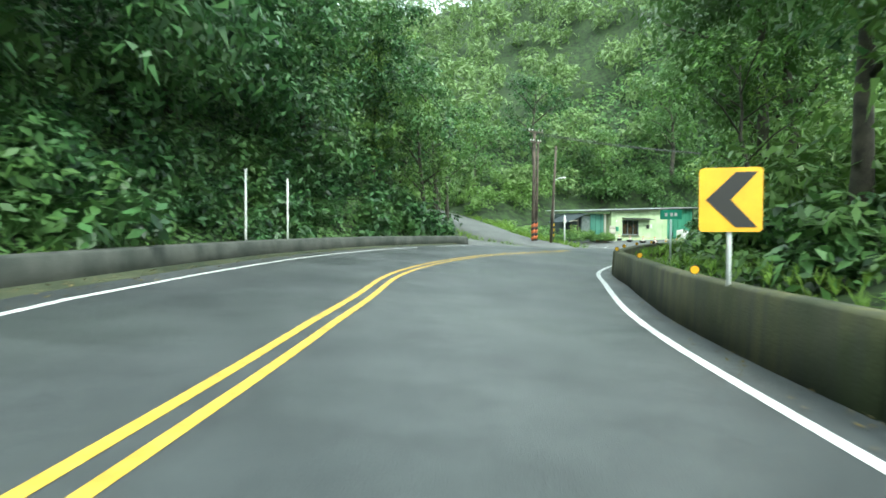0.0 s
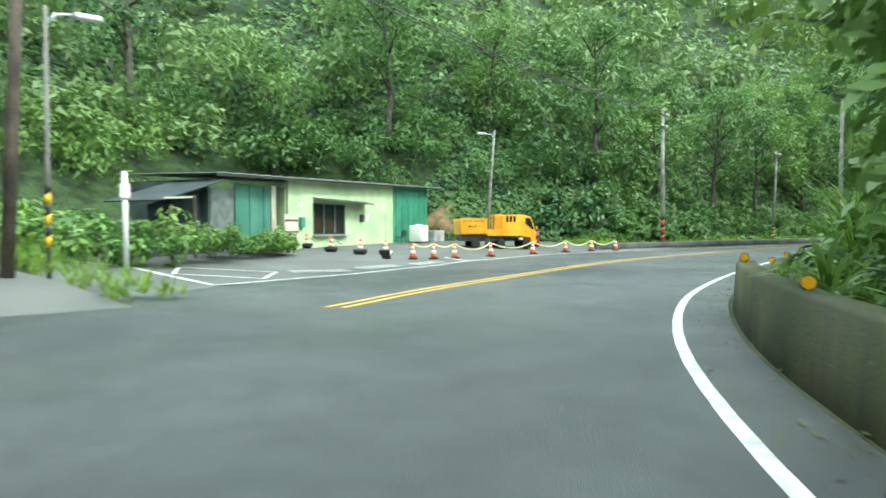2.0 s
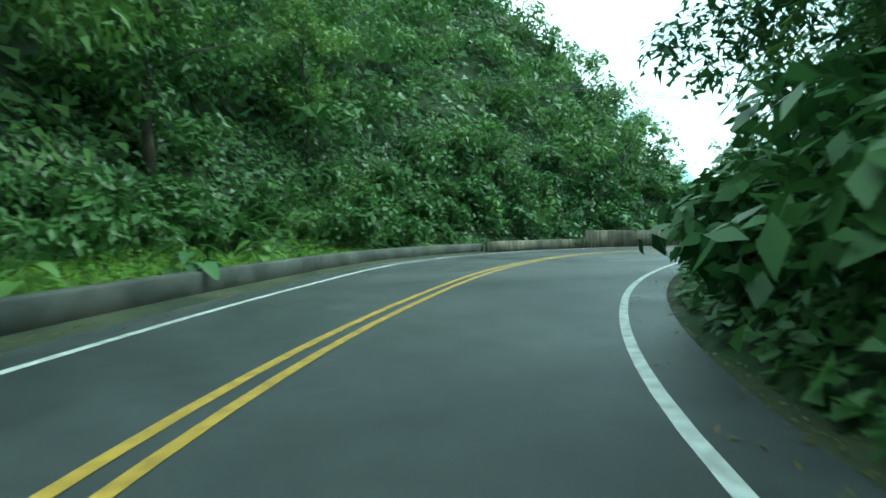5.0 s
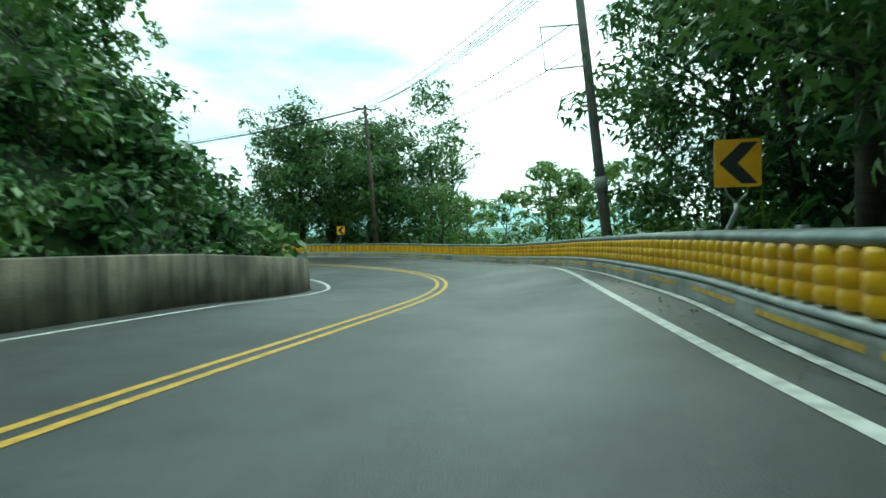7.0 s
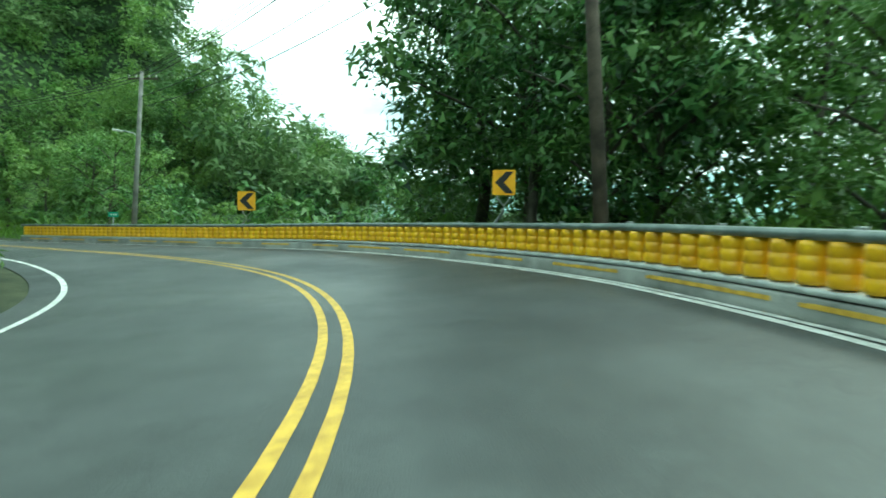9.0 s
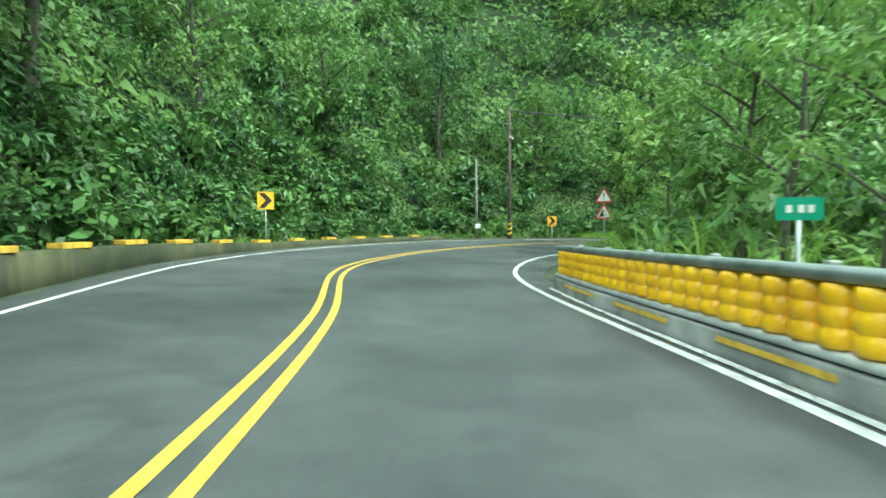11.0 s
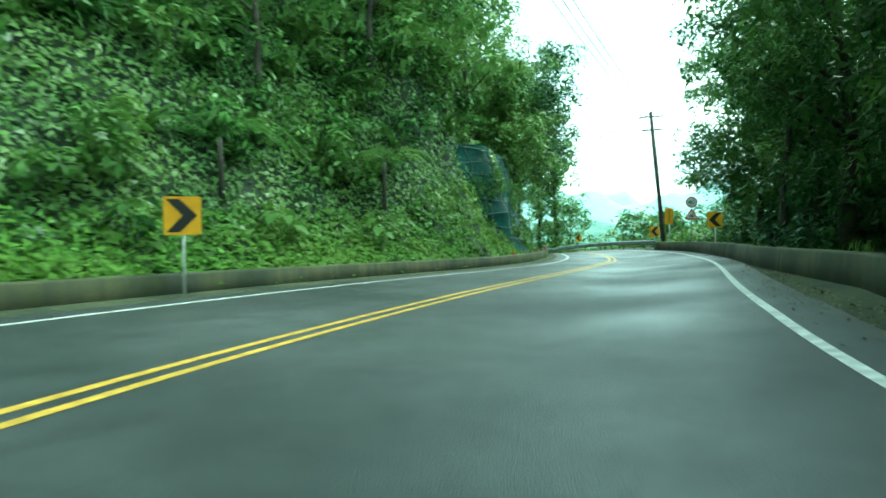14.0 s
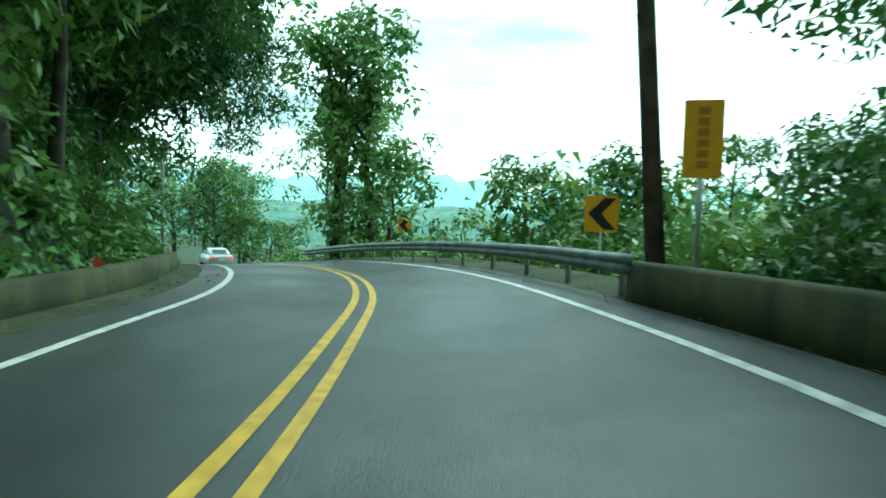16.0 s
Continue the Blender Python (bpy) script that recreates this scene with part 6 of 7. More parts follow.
for j, q in enumerate(np.arange(212, 242, 2.6)):
    p = at(q, float(left_line(q)) - 1.15, float(np.interp(q, [212, 228], [0.85, 0.26])))
    tagged(copy_thing(block, pose(*p.tolist(), 0, 0, facing(q) + random.uniform(-2, 2))), "", "", "yellow blocks on the wall")
for o in [*block.children_recursive, block]:
    bpy.data.objects.remove(o)


# ---- poles and wires ----
M_BAND_Y = plain("band_yellow", (0.72, 0.44, 0.02), 0.5)
M_BAND_R = plain("band_red", (0.55, 0.14, 0.04), 0.5)


def pole(base, top, radius, label, mat, arms=(), band=None, lamp=None, insulators=True, paint_mat=None):
    """A pole from base to top; arms: (height share, length, angle); band: low and high of a striped band; lamp: (height share, reach, angle)."""
    root = thing("utility_pole", label, "utility pole", Matrix.Translation(base))
    d = Vector(top) - Vector(base)
    bm = tube(bmesh.new(), [tuple(d * -0.04), tuple(d * 0.5), tuple(d)], radius, 14, [radius, radius * 0.86, radius * 0.7])
    part("shaft", bm, mat, root, "", True)
    for share, length, angle in arms:
        m = Matrix.Translation(d * share) @ turn(angle)
        arm = part("crossarm", box(bmesh.new(), (length, 0.09, 0.10), m @ shift(0, -radius, 0), 0.01), M_WOODPOLE, root)
        if insulators:
            for w in (-0.45, -0.22, 0.22, 0.45):
                bm = lathe(bmesh.new(), [(0.02, 0.0), (0.02, 0.06), (0.06, 0.07), (0.06, 0.10), (0.035, 0.11), (0.055, 0.13), (0.05, 0.17), (0.015, 0.19)], 8)
                bm.transform(m @ shift(w * length, -radius, 0.05))
                part("insulator", bm, M_CONEWHITE, arm, "white insulator")
    if band:
        n = 6
        for j in range(n):
            z0, z1 = band[0] + (band[1] - band[0]) * j / n, band[0] + (band[1] - band[0]) * (j + 1) / n
            k = d.z
            bm = bmesh.new()
            tube(bm, [tuple(d * (z0 / k)), tuple(d * (z1 / k))], radius * 1.03, 14)
            bmesh.ops.transform(bm, matrix=Matrix(((1, 0, 0, 0), (0, 1, 0, 0), (0.6, 0.25, 1, 0), (0, 0, 0, 1))), verts=bm.verts)
            part("band", bm, M_SIGNBLACK if j % 2 else (paint_mat or M_BAND_Y), root, "black band" if j % 2 else "bright band", True)
    if lamp:
        share, reach, angle = lamp
        p = d * share
        m = Matrix.Translation(p) @ turn(angle)
        bm = tube(bmesh.new(), [tuple(m @ Vector(q)) for q in ((0, 0, -0.2), (0.3 * reach, 0, 0.1), (reach, 0, 0.25))], 0.03, 8)
        part("lamp_arm", bm, M_STEEL, root, "", True)
        bm = box(bmesh.new(), (0.62, 0.26, 0.13), m @ shift(reach + 0.2, 0, 0.24) @ turn(-8, "Y"), 0.045)
        part("lamp_head", bm, M_SIGNWHITE, root, "white lamp head", True)
    return root


pole((7.98, 51.59, 0.6), (8.1, 51.7, 10.4), 0.17, "dark utility pole with lamp beside the side road", M_WOODPOLE, [(0.99, 1.6, 30), (0.90, 1.2, 30)], (0.3, 1.9), None, True, M_BAND_R)
pole((10.0, 52.6, 0.6), (10.05, 52.6, 6.4), 0.055, "thin grey lamp post with yellow and black band", M_POLE, (), (0.5, 1.9), (0.96, 0.7, 30))
pole((47.58, 66.61, 0.3), (47.6, 66.7, 10.5), 0.16, "tall utility pole with striped foot at the forecourt edge", M_POLE, [(0.95, 1.7, 20), (0.86, 1.4, 20)], (0.5, 2.2), None, True, M_BAND_R)
pole((71.2, 71.95, 0.2), (70.4, 71.2, 9.4), 0.12, "leaning utility pole with striped foot in the undergrowth", M_POLE, [(0.95, 1.6, 10)], (0.6, 1.8))
pole((33.27, 69.28, 0.4), (34.17, 69.58, 8.2), 0.10, "slender pole with a lamp in the yard", M_POLE, (), None, (0.95, 0.7, 120))
pole((8.28, 51.9, 0.6), (8.5, 52.2, 9.6), 0.14, "second dark utility pole standing close beside the first", M_WOODPOLE, (), (0.3, 1.9), None, True, M_BAND_R)
pole((9.43, 50.9, 0.3), (9.85, 50.9, 9.0), 0.13, "dark leaning pole at the mouth of the side road", M_WOODPOLE)
side_pole = pole((109.72, 32.1, 0.0), (110.35, 33.3, 11.3), 0.19, "leaning concrete utility pole with side frames behind the barrier", M_POLE)
# frames on the pole, reaching towards the road
way = Vector((0.63, 1.2, 11.3))
for name, pts in (("crossarm", [((0.1, 0), 0.965), ((-2.35, 0), 0.955)]), ("brace", [((-1.1, 0), 0.955), ((0, 0), 0.905)]), ("top_frame", [((0, 0), 1.0), ((0.05, 0), 1.10), ((-1.9, 0), 1.09)]),
                  ("side_frame", [((0, 0), 0.795), ((-1.45, 0), 0.79), ((-1.45, 0), 0.66), ((0, 0), 0.67)])):
    h = math.radians(facing(140))
    line = [way * k + Vector((math.cos(h) * u, math.sin(h) * u, 0)) for (u, _), k in pts]
    part(name, tube(bmesh.new(), [tuple(q) for q in line], 0.07 if name == "crossarm" else 0.03, 6), M_WOODPOLE, side_pole)
part("collar", tube(bmesh.new(), [tuple(way * 0.285), tuple(way * 0.33)], 0.225, 14), M_SHEDROOF, side_pole, "pale metal plate wrapped round the pole", True)
pole((138.5, 24.2, 0.2), (139.7, 24.6, 13.0), 0.18, "tall utility pole behind the barrier", M_WOODPOLE, [(0.98, 2.0, 75), (0.88, 1.3, 75)])
pole((162.95, 43.0, 0.1), (164.9, 43.1, 10.6), 0.16, "leaning utility pole with a lamp at the barrier's end", M_POLE, [(0.96, 1.9, 80)], None, (0.62, 1.1, 80))
pole((189.8, 76.6, 0.4), (189.9, 76.8, 11.6), 0.17, "brown utility pole with yellow and black band", M_WOODPOLE, [(0.76, 1.0, 30)], (0.55, 1.75))
pole((186.1, 76.6, 0.4), (186.2, 76.8, 7.0), 0.11, "thin weathered pole with white plate", M_POLE, (), None)
pole((240.40, 40.05, -0.4), (240.75, 41.0, 11.4), 0.19, "dark utility pole with crossarms beside the parapet", M_WOODPOLE, [(0.97, 1.9, 65), (0.88, 1.6, 65)], None)
pole((285.0, 52.6, -2.0), (285.1, 52.6, 7.6), 0.12, "distant utility pole beyond the bend", M_POLE, [(0.95, 1.4, 40)])

root = thing("plate_board", "small white plate on a weathered pole", "sign plate", pose(186.1, 76.45, 1.6, 0, 0, toward(186.1, 76.6, 232)))
part("plate", plate(bmesh.new(), rounded(0.42, 0.36, 0.02), 0.01), M_SIGNWHITE, root)
part("clip", box(bmesh.new(), (0.2, 0.06, 0.03), shift(0, 0.04, 0)), M_STEEL, root)

root = thing("utility_cabinet", "small white utility cabinet standing in the grass", "utility box", pose(203.12, 74.02, 0.6, 0, 0, toward(203.1, 74, 240)))
part("body", box(bmesh.new(), (0.42, 0.5, 0.95), shift(0, 0, 0.42), 0.02), M_SIGNWHITE, root)
part("cap", box(bmesh.new(), (0.48, 0.56, 0.06), shift(0, 0, 0.93), 0.015), M_CONEWHITE, root)
part("door", box(bmesh.new(), (0.36, 0.02, 0.8), shift(0, -0.256, 0.45), 0.006), M_CONEWHITE, root)

for (x, y, z0, z1, label, mat, r) in [(-6.8, 20.05, 0.6, 3.6, "thin white pole above the low wall", M_SIGNWHITE, 0.035), (-6.2, 23.2, 0.6, 3.57, "thin white pole above the low wall", M_SIGNWHITE, 0.035),
                                      (-0.3, 52.5, 1.6, 5.0, "thin rusty pole beside the side road", M_WOODPOLE, 0.05)]:
    root = thing("marker_pole", label, "pole", Matrix.Translation((x, y, z0)), "thin poles")
    part("shaft", tube(bmesh.new(), [(0, 0, -0.6), (0.02, 0, z1 - z0)], r, 10), mat, root, "", True)
    part("cap", tube(bmesh.new(), [(0.02, 0, z1 - z0 + 0.002), (0.02, 0, z1 - z0 + 0.04)], r * 1.25, 10), mat, root, "", True)
root = thing("marker_pole", "white post with a stained cap at the forecourt edge", "pole", Matrix.Translation((11.6, 55.5, 0.55)), "thin poles")
part("shaft", tube(bmesh.new(), [(0, 0, -0.3), (0, 0, 2.55)], 0.07, 12), M_SIGNWHITE, root, "", True)
part("cap", box(bmesh.new(), (0.26, 0.22, 0.4), shift(0, 0, 2.0), 0.03), M_CONEWHITE, root)


def wire(a, b, sag, label="black overhead wire between utility poles"):
    a, b = Vector(a), Vector(b)
    pts = [a.lerp(b, k / 12) - Vector((0, 0, sag * 4 * (k / 12) * (1 - k / 12))) for k in range(13)]
    me = bm_mesh("overhead_wire", tube(bmesh.new(), [p - a for p in pts], 0.02, 4), M_WIRE)
    ob = new("overhead_wire", me)
    ob.location = a
    tagged(ob, label, "wire", "overhead wires")


for dx in (-0.6, 0.0, 0.6):
    wire((8.1 + dx, 51.7, 10.2), (47.6 + dx, 66.7, 10.3), 0.9)
    wire((47.6 + dx, 66.7, 10.3), (70.4 + dx * 0.1, 71.2, 9.2), 0.8)
    wire((110.35 + dx, 33.3, 11.1), (139.7 + dx, 24.6, 12.8), 0.7)
    wire((139.7 + dx, 24.6, 12.8), (164.9 + dx, 43.1, 10.3), 0.7)
    wire((110.35 + dx, 33.3, 11.1), (100 + dx, 78, 13.5), 0.9)
    wire((164.9 + dx, 43.1, 10.3), (189.9 + dx, 76.8, 11.3), 0.9)
    wire((189.9 + dx, 76.8, 11.3), (240.8 + dx, 41.1, 11.2), 1.2)
    wire((240.8 + dx, 41.1, 11.2), (285.1 + dx, 52.6, 7.4), 0.6)
for dy, dz in ((-0.5, 0.1), (0.5, 0.1), (0.2, -2.2), (-0.3, -3.0)):
    wire((110.35, 33.3 + dy, 11.1 + dz), (139.7, 24.6 + dy, 12.8 + dz), 0.7)
    wire((139.7, 24.6 + dy, 12.8 + dz), (164.9, 43.1 + dy, 10.3 + dz * 0.6), 0.7)




# ---- shed beside the forecourt ----
def in_yard(s, u):
    """A place on the forecourt and its height."""
    d = float(left_line(s)) - u
    return at(s, u, float(np.interp(d, [0.38, 4, 8, 12, 17, 26], [0, 0.26, 0.52, 0.62, 0.72, 0.78])))


shed = thing("shed", "low pale green shed with dark green sheet end and grey roof", "shed", pose(12.4, 60.2, 0.45, 0, 0, 38.6))


def wall_piece(name, x0, x1, z0, z1, mat, y=0.0, thick=0.14, parent=shed, label=""):
    return part(name, box(bmesh.new(), (x1 - x0, thick, z1 - z0), shift((x0 + x1) / 2, y + thick / 2, (z0 + z1) / 2), 0.006), mat, parent, label)


def eaves(x):
    return 3.15 + 1.05 * x / 26


def front_piece(name, x0, x1, z0, mat, label=""):
    """A piece of the front wall whose top follows the roof."""
    return part(name, plate(bmesh.new(), [(x0, z0), (x0, eaves(x0)), (x1, eaves(x1)), (x1, z0)], 0.14), mat, shed, label)


# rendered front, with an opening for the window
front_piece("wall", 8.3, 10.4, 0, M_SHEDWALL)
front_piece("wall", 13.7, 19.9, 0, M_SHEDWALL)
wall_piece("wall", 10.4, 13.7, 0, 0.72, M_SHEDWALL)
front_piece("wall", 10.4, 13.7, 2.45, M_SHEDWALL)
for j in range(12):
    x = 19.9 + 0.5 * j
    part("sheet", plate(bmesh.new(), [(x + 0.004, 0), (x + 0.004, eaves(x)), (x + 0.496, eaves(x + 0.5)), (x + 0.496, 0)], 0.05, shift(0, 0.0 if j % 2 else 0.03, 0)), M_SHEDGREEN, shed)
# Rear and left end walls: the porch's shade is put into their colour.
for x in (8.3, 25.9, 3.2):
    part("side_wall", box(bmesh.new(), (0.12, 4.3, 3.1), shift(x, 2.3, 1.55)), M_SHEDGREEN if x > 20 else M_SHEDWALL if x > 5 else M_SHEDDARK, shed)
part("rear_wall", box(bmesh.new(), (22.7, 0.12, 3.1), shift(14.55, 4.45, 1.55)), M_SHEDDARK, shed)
part("floor", box(bmesh.new(), (23.0, 4.6, 0.3), shift(14.6, 2.3, -0.13)), M_KERB, shed)
# roof sheet, rising to the far end, with low ribs
bm = bmesh.new()
n = 54
low, high = [], []
for k in range(n + 1):
    x = 2.9 + 24.6 * k / n
    rib = 0.03 * (k % 2)
    for y in (-0.55, 4.9):
        z = eaves(x) + 0.02 + 0.13 * (y + 0.55) / 5.45
        low.append(bm.verts.new((x, y, z + rib)))
        high.append(bm.verts.new((x, y, z + rib + 0.035)))
for k in range(n):
    a, b, c, d = 2 * k, 2 * k + 1, 2 * k + 3, 2 * k + 2
    bm.faces.new((low[a], low[b], low[c], low[d]))
    bm.faces.new((high[d], high[c], high[b], high[a]))
    bm.faces.new((low[a], low[d], high[d], high[a]))
    bm.faces.new((low[b], high[b], high[c], low[c]))
for k in (0, 2 * n):
    bm.faces.new((low[k], high[k], high[k + 1], low[k + 1]))
part("roof", bm, M_SHEDROOF, shed, "thin grey corrugated roof")
part("fascia", box(bmesh.new(), (24.5, 0.05, 0.09), shift(15.2, -0.5, eaves(15.2) - 0.04) @ turn(-math.degrees(math.atan(1.05 / 26)), "Y")), M_DARKSTEEL, shed)
# window with frame, panes and awning
win = part("window", box(bmesh.new(), (3.2, 0.03, 1.65), shift(12.05, 0.09, 1.58)), M_GLASSDARK, shed, "dark window")
for x in (10.45, 11.5, 12.6, 13.65):
    part("frame", box(bmesh.new(), (0.07, 0.08, 1.7), shift(x, 0.04, 1.58)), M_RAIL, win)
for z in (0.76, 2.41):
    part("frame", box(bmesh.new(), (3.2, 0.08, 0.07), shift(12.05, 0.036, z)), M_RAIL, win)
part("sill", box(bmesh.new(), (3.5, 0.24, 0.06), shift(12.05, -0.1, 0.7), 0.01), M_KERB, win)
part("awning", box(bmesh.new(), (5.6, 0.75, 0.03), shift(13.2, -0.34, 2.62) @ turn(14, "X")), M_DARKSTEEL, shed)
# door, plates and pipes on the front
door = part("door", box(bmesh.new(), (0.95, 0.05, 2.05), shift(19.2, -0.03, 1.03), 0.01), M_SHEDWALL, shed, "pale green door")
part("door_handle", tube(bmesh.new(), [(18.85, -0.1, 1.05), (18.95, -0.1, 1.05)], 0.02, 8), M_STEEL, door)
part("notice", box(bmesh.new(), (0.3, 0.02, 0.42), shift(16.3, -0.012, 1.75)), M_SIGNWHITE, shed, "white notice")
part("meter_box", box(bmesh.new(), (0.32, 0.16, 0.45), shift(15.5, -0.08, 1.7), 0.02), M_DARKSTEEL, shed, "dark meter box")
part("phone_box", box(bmesh.new(), (0.35, 0.2, 0.5), shift(9.3, -0.1, 1.4), 0.03), M_SHEDGREEN, shed, "green box")
part("number_plate", box(bmesh.new(), (0.26, 0.02, 0.18), shift(9.3, -0.012, 2.3)), M_SIGNWHITE, shed, "white plate")
# open porch: sheet panels, dark doorway and a lean-to whose roof falls away
M_TARP = blotchy("dark_tarpaulin", (0.012, 0.020, 0.022), (0.030, 0.044, 0.046), 1.2, 0.95, 0, 0.3, 8.0, 0.3)
wall_piece("panel", 3.35, 4.7, 0, 2.75, M_RAIL, 0.2, 0.05, shed, "grey sheet panel")
for j in range(5):
    wall_piece("panel", 4.74 + 0.48 * j, 5.2 + 0.48 * j, 0, 3.05, M_SHEDDULL, 0.15 + 0.03 * (j % 2), 0.05, shed, "dull green sheet panel")
wall_piece("panel", 7.16, 7.5, 0, 3.1, M_PALE, 0.1, 0.06, shed, "pale board")
wall_piece("panel", 7.25, 8.35, 0.0, 1.75, M_PALE, -0.55, 0.06, shed, "pale board leaning in front of the doorway")
for z in (0.35, 0.9, 1.45):
    wall_piece("batten", 7.28, 8.32, z, z + 0.06, M_WOODPOLE, -0.58, 0.03)
part("lean_to_front", plate(bmesh.new(), [(0.5, 0), (0.5, 1.95), (3.15, 2.8), (3.15, 0)], 0.05, shift(0, 0.45, 0)), M_TARP, shed, "dark tarpaulin under the lean-to roof")
# Roof takes the tarpaulin's near-black to stand in for the dark interior.
part("lean_to_roof", box(bmesh.new(), (3.3, 2.9, 0.05), shift(1.65, 0.75, 2.55) @ turn(-17, "Y"), 0.01), M_TARP, shed, "low dark lean-to roof")
part("lean_to_edge", box(bmesh.new(), (1.3, 0.06, 0.07), shift(0.75, -0.74, 2.2) @ turn(-4, "Y")), M_PALE, shed, "pale tarpaulin edge")
for x in (0.4, 1.5):
    part("porch_post", box(bmesh.new(), (0.09, 0.09, 1.9 + 0.34 * x), shift(x, -0.75, 0.85 + 0.17 * x)), M_WOODPOLE, shed)
for x, z, w, h, mat in ((5.2, 0.2, 0.5, 0.4, M_CONE), (5.9, 0.16, 0.4, 0.32, M_PALE), (6.6, 0.25, 0.5, 0.5, M_CONE), (4.4, 0.35, 0.7, 0.7, M_SHEDDARK)):
    p = shed.matrix_world @ Vector((x, -0.5, 0.03))
    crate = thing("crate", "small weathered crate in front of the shed", "crate", Matrix.Translation(p) @ turn(38.6 + 20 * z), "crates at the shed")
    part("box", box(bmesh.new(), (w, 0.35, h), shift(0, 0, h / 2), 0.02), mat, crate)
    part("rim", box(bmesh.new(), (w + 0.05, 0.40, 0.05), shift(0, 0, h), 0.012), mat, crate)


def yard_matrix(x, y, turned=0.0):
    """Standing at x, y on the forecourt."""
    s_, u_ = across(np.array([[x, y]]))
    p = in_yard(float(s_[0]), float(u_[0]))
    return pose(x, y, float(p[2]), 0, 0, turned)


tank = thing("water_tank", "white plastic water tank in front of the shed", "water tank", yard_matrix(29.6, 72.0, 38))
part("body", box(bmesh.new(), (1.1, 1.0, 1.15), shift(0, 0, 0.62), 0.12), M_CONEWHITE, tank, "", True)
part("lid", lathe(bmesh.new(), [(0.22, 1.19), (0.22, 1.26), (0.05, 1.28)], 16), M_SIGNWHITE, tank)
part("pallet", box(bmesh.new(), (1.2, 1.1, 0.1), shift(0, 0, 0.05)), M_WOODPOLE, tank)
chair = thing("plastic_chair", "dark plastic chair in front of the shed", "chair", yard_matrix(27.6, 70.6, 200))
part("seat", box(bmesh.new(), (0.44, 0.42, 0.04), shift(0, 0, 0.43), 0.015), M_DARKSTEEL, chair)
part("backrest", box(bmesh.new(), (0.44, 0.04, 0.42), shift(0, 0.2, 0.68) @ turn(-10, "X"), 0.015), M_DARKSTEEL, chair)
for a in (-0.18, 0.18):
    for b in (-0.17, 0.17):
        part("leg", tube(bmesh.new(), [(a * 1.15, b * 1.15, 0), (a, b, 0.42)], 0.02, 8), M_DARKSTEEL, chair)

# ---- yellow tipper truck ----
truck = thing("truck", "small yellow tipper truck parked at the forecourt edge", "truck", yard_matrix(33.51, 67.38, -18.0) @ shift(0, 0, -0.05) @ Matrix.Diagonal((0.83, 1, 1.03, 1)))
T = lambda x, y, z: shift(x, y, z)
part("chassis", box(bmesh.new(), (5.5, 0.75, 0.18), T(-0.9, 0, 0.60), 0.02), M_DARKSTEEL, truck)
part("underbody", box(bmesh.new(), (3.4, 1.5, 0.42), T(-2.0, 0, 0.70), 0.03), M_DARKSTEEL, truck)
part("bed", box(bmesh.new(), (4.9, 1.7, 0.08), T(-1.45, 0, 0.94), 0.02), M_TRUCK, truck)
# tall box at the rear, with dark gaps under its top rail
for y in (-0.9, 0.9):
    side = part("box_side", box(bmesh.new(), (2.05, 0.06, 0.84), T(-2.88, y, 1.38), 0.012), M_TRUCK, truck)
    for x in (-3.82, -3.4, -2.97, -2.54, -2.11, -1.92):
        part("rib", box(bmesh.new(), (0.06, 0.04, 0.80), T(x, y * 1.04, 1.36), 0.008), M_TRUCK, side)
    part("rail", box(bmesh.new(), (2.1, 0.10, 0.07), T(-2.88, y, 1.84), 0.012), M_TRUCK, side)
    for x in (-3.6, -3.19, -2.75, -2.32):
        part("gap", box(bmesh.new(), (0.3, 0.006, 0.045), T(x, y * 1.036, 1.72)), M_SIGNBLACK, side, "dark gap under the rail")
    for x, w, z in ((-3.2, 0.24, 1.40), (-2.95, 0.18, 1.37), (-2.72, 0.14, 1.41), (-2.45, 0.10, 1.40)):
        part("bar", box(bmesh.new(), (w, 0.004, 0.08), T(x, y * 1.037, z)), M_SIGNBLACK, side, "faded dark lettering bar")
part("tailboard", box(bmesh.new(), (0.06, 1.74, 0.84), T(-3.9, 0, 1.38), 0.012), M_TRUCK, truck)
part("front_board", box(bmesh.new(), (0.06, 1.74, 0.84), T(-1.86, 0, 1.38), 0.012), M_TRUCK, truck)
# low side boards running under the cab
for y in (-0.92, 0.92):
    side = part("side_board", box(bmesh.new(), (3.0, 0.06, 0.36), T(-0.36, y, 1.0), 0.012), M_TRUCK, truck)
    for k in range(10):
        part("stud", box(bmesh.new(), (0.04, 0.025, 0.16), T(-1.7 + 0.29 * k, y * 1.035, 1.04), 0.006), M_TRUCK, side)
    part("rail", box(bmesh.new(), (3.0, 0.09, 0.05), T(-0.36, y, 1.19), 0.012), M_TRUCK, side)
    part("skirt", box(bmesh.new(), (2.4, 0.04, 0.05), T(-0.6, y * 0.98, 0.78), 0.008), M_DARKSTEEL, side, "dark lower edge")
guard = part("headboard", box(bmesh.new(), (0.05, 1.7, 0.06), T(-1.0, 0, 2.12), 0.012), M_TRUCK, truck)
for y in (-0.84, -0.3, 0.3, 0.84):
    part("guard_bar", box(bmesh.new(), (0.05, 0.05, 1.2), T(-1.0, y, 1.54)), M_TRUCK, guard)
for y in (-0.84, 0.84):
    part("guard_bar", box(bmesh.new(), (0.34, 0.05, 0.05), T(-0.82, y, 2.12)), M_TRUCK, guard)
    part("guard_bar", box(bmesh.new(), (0.05, 0.05, 0.95), T(-0.82, y, 1.66)), M_TRUCK, guard)
bm = bmesh.new()
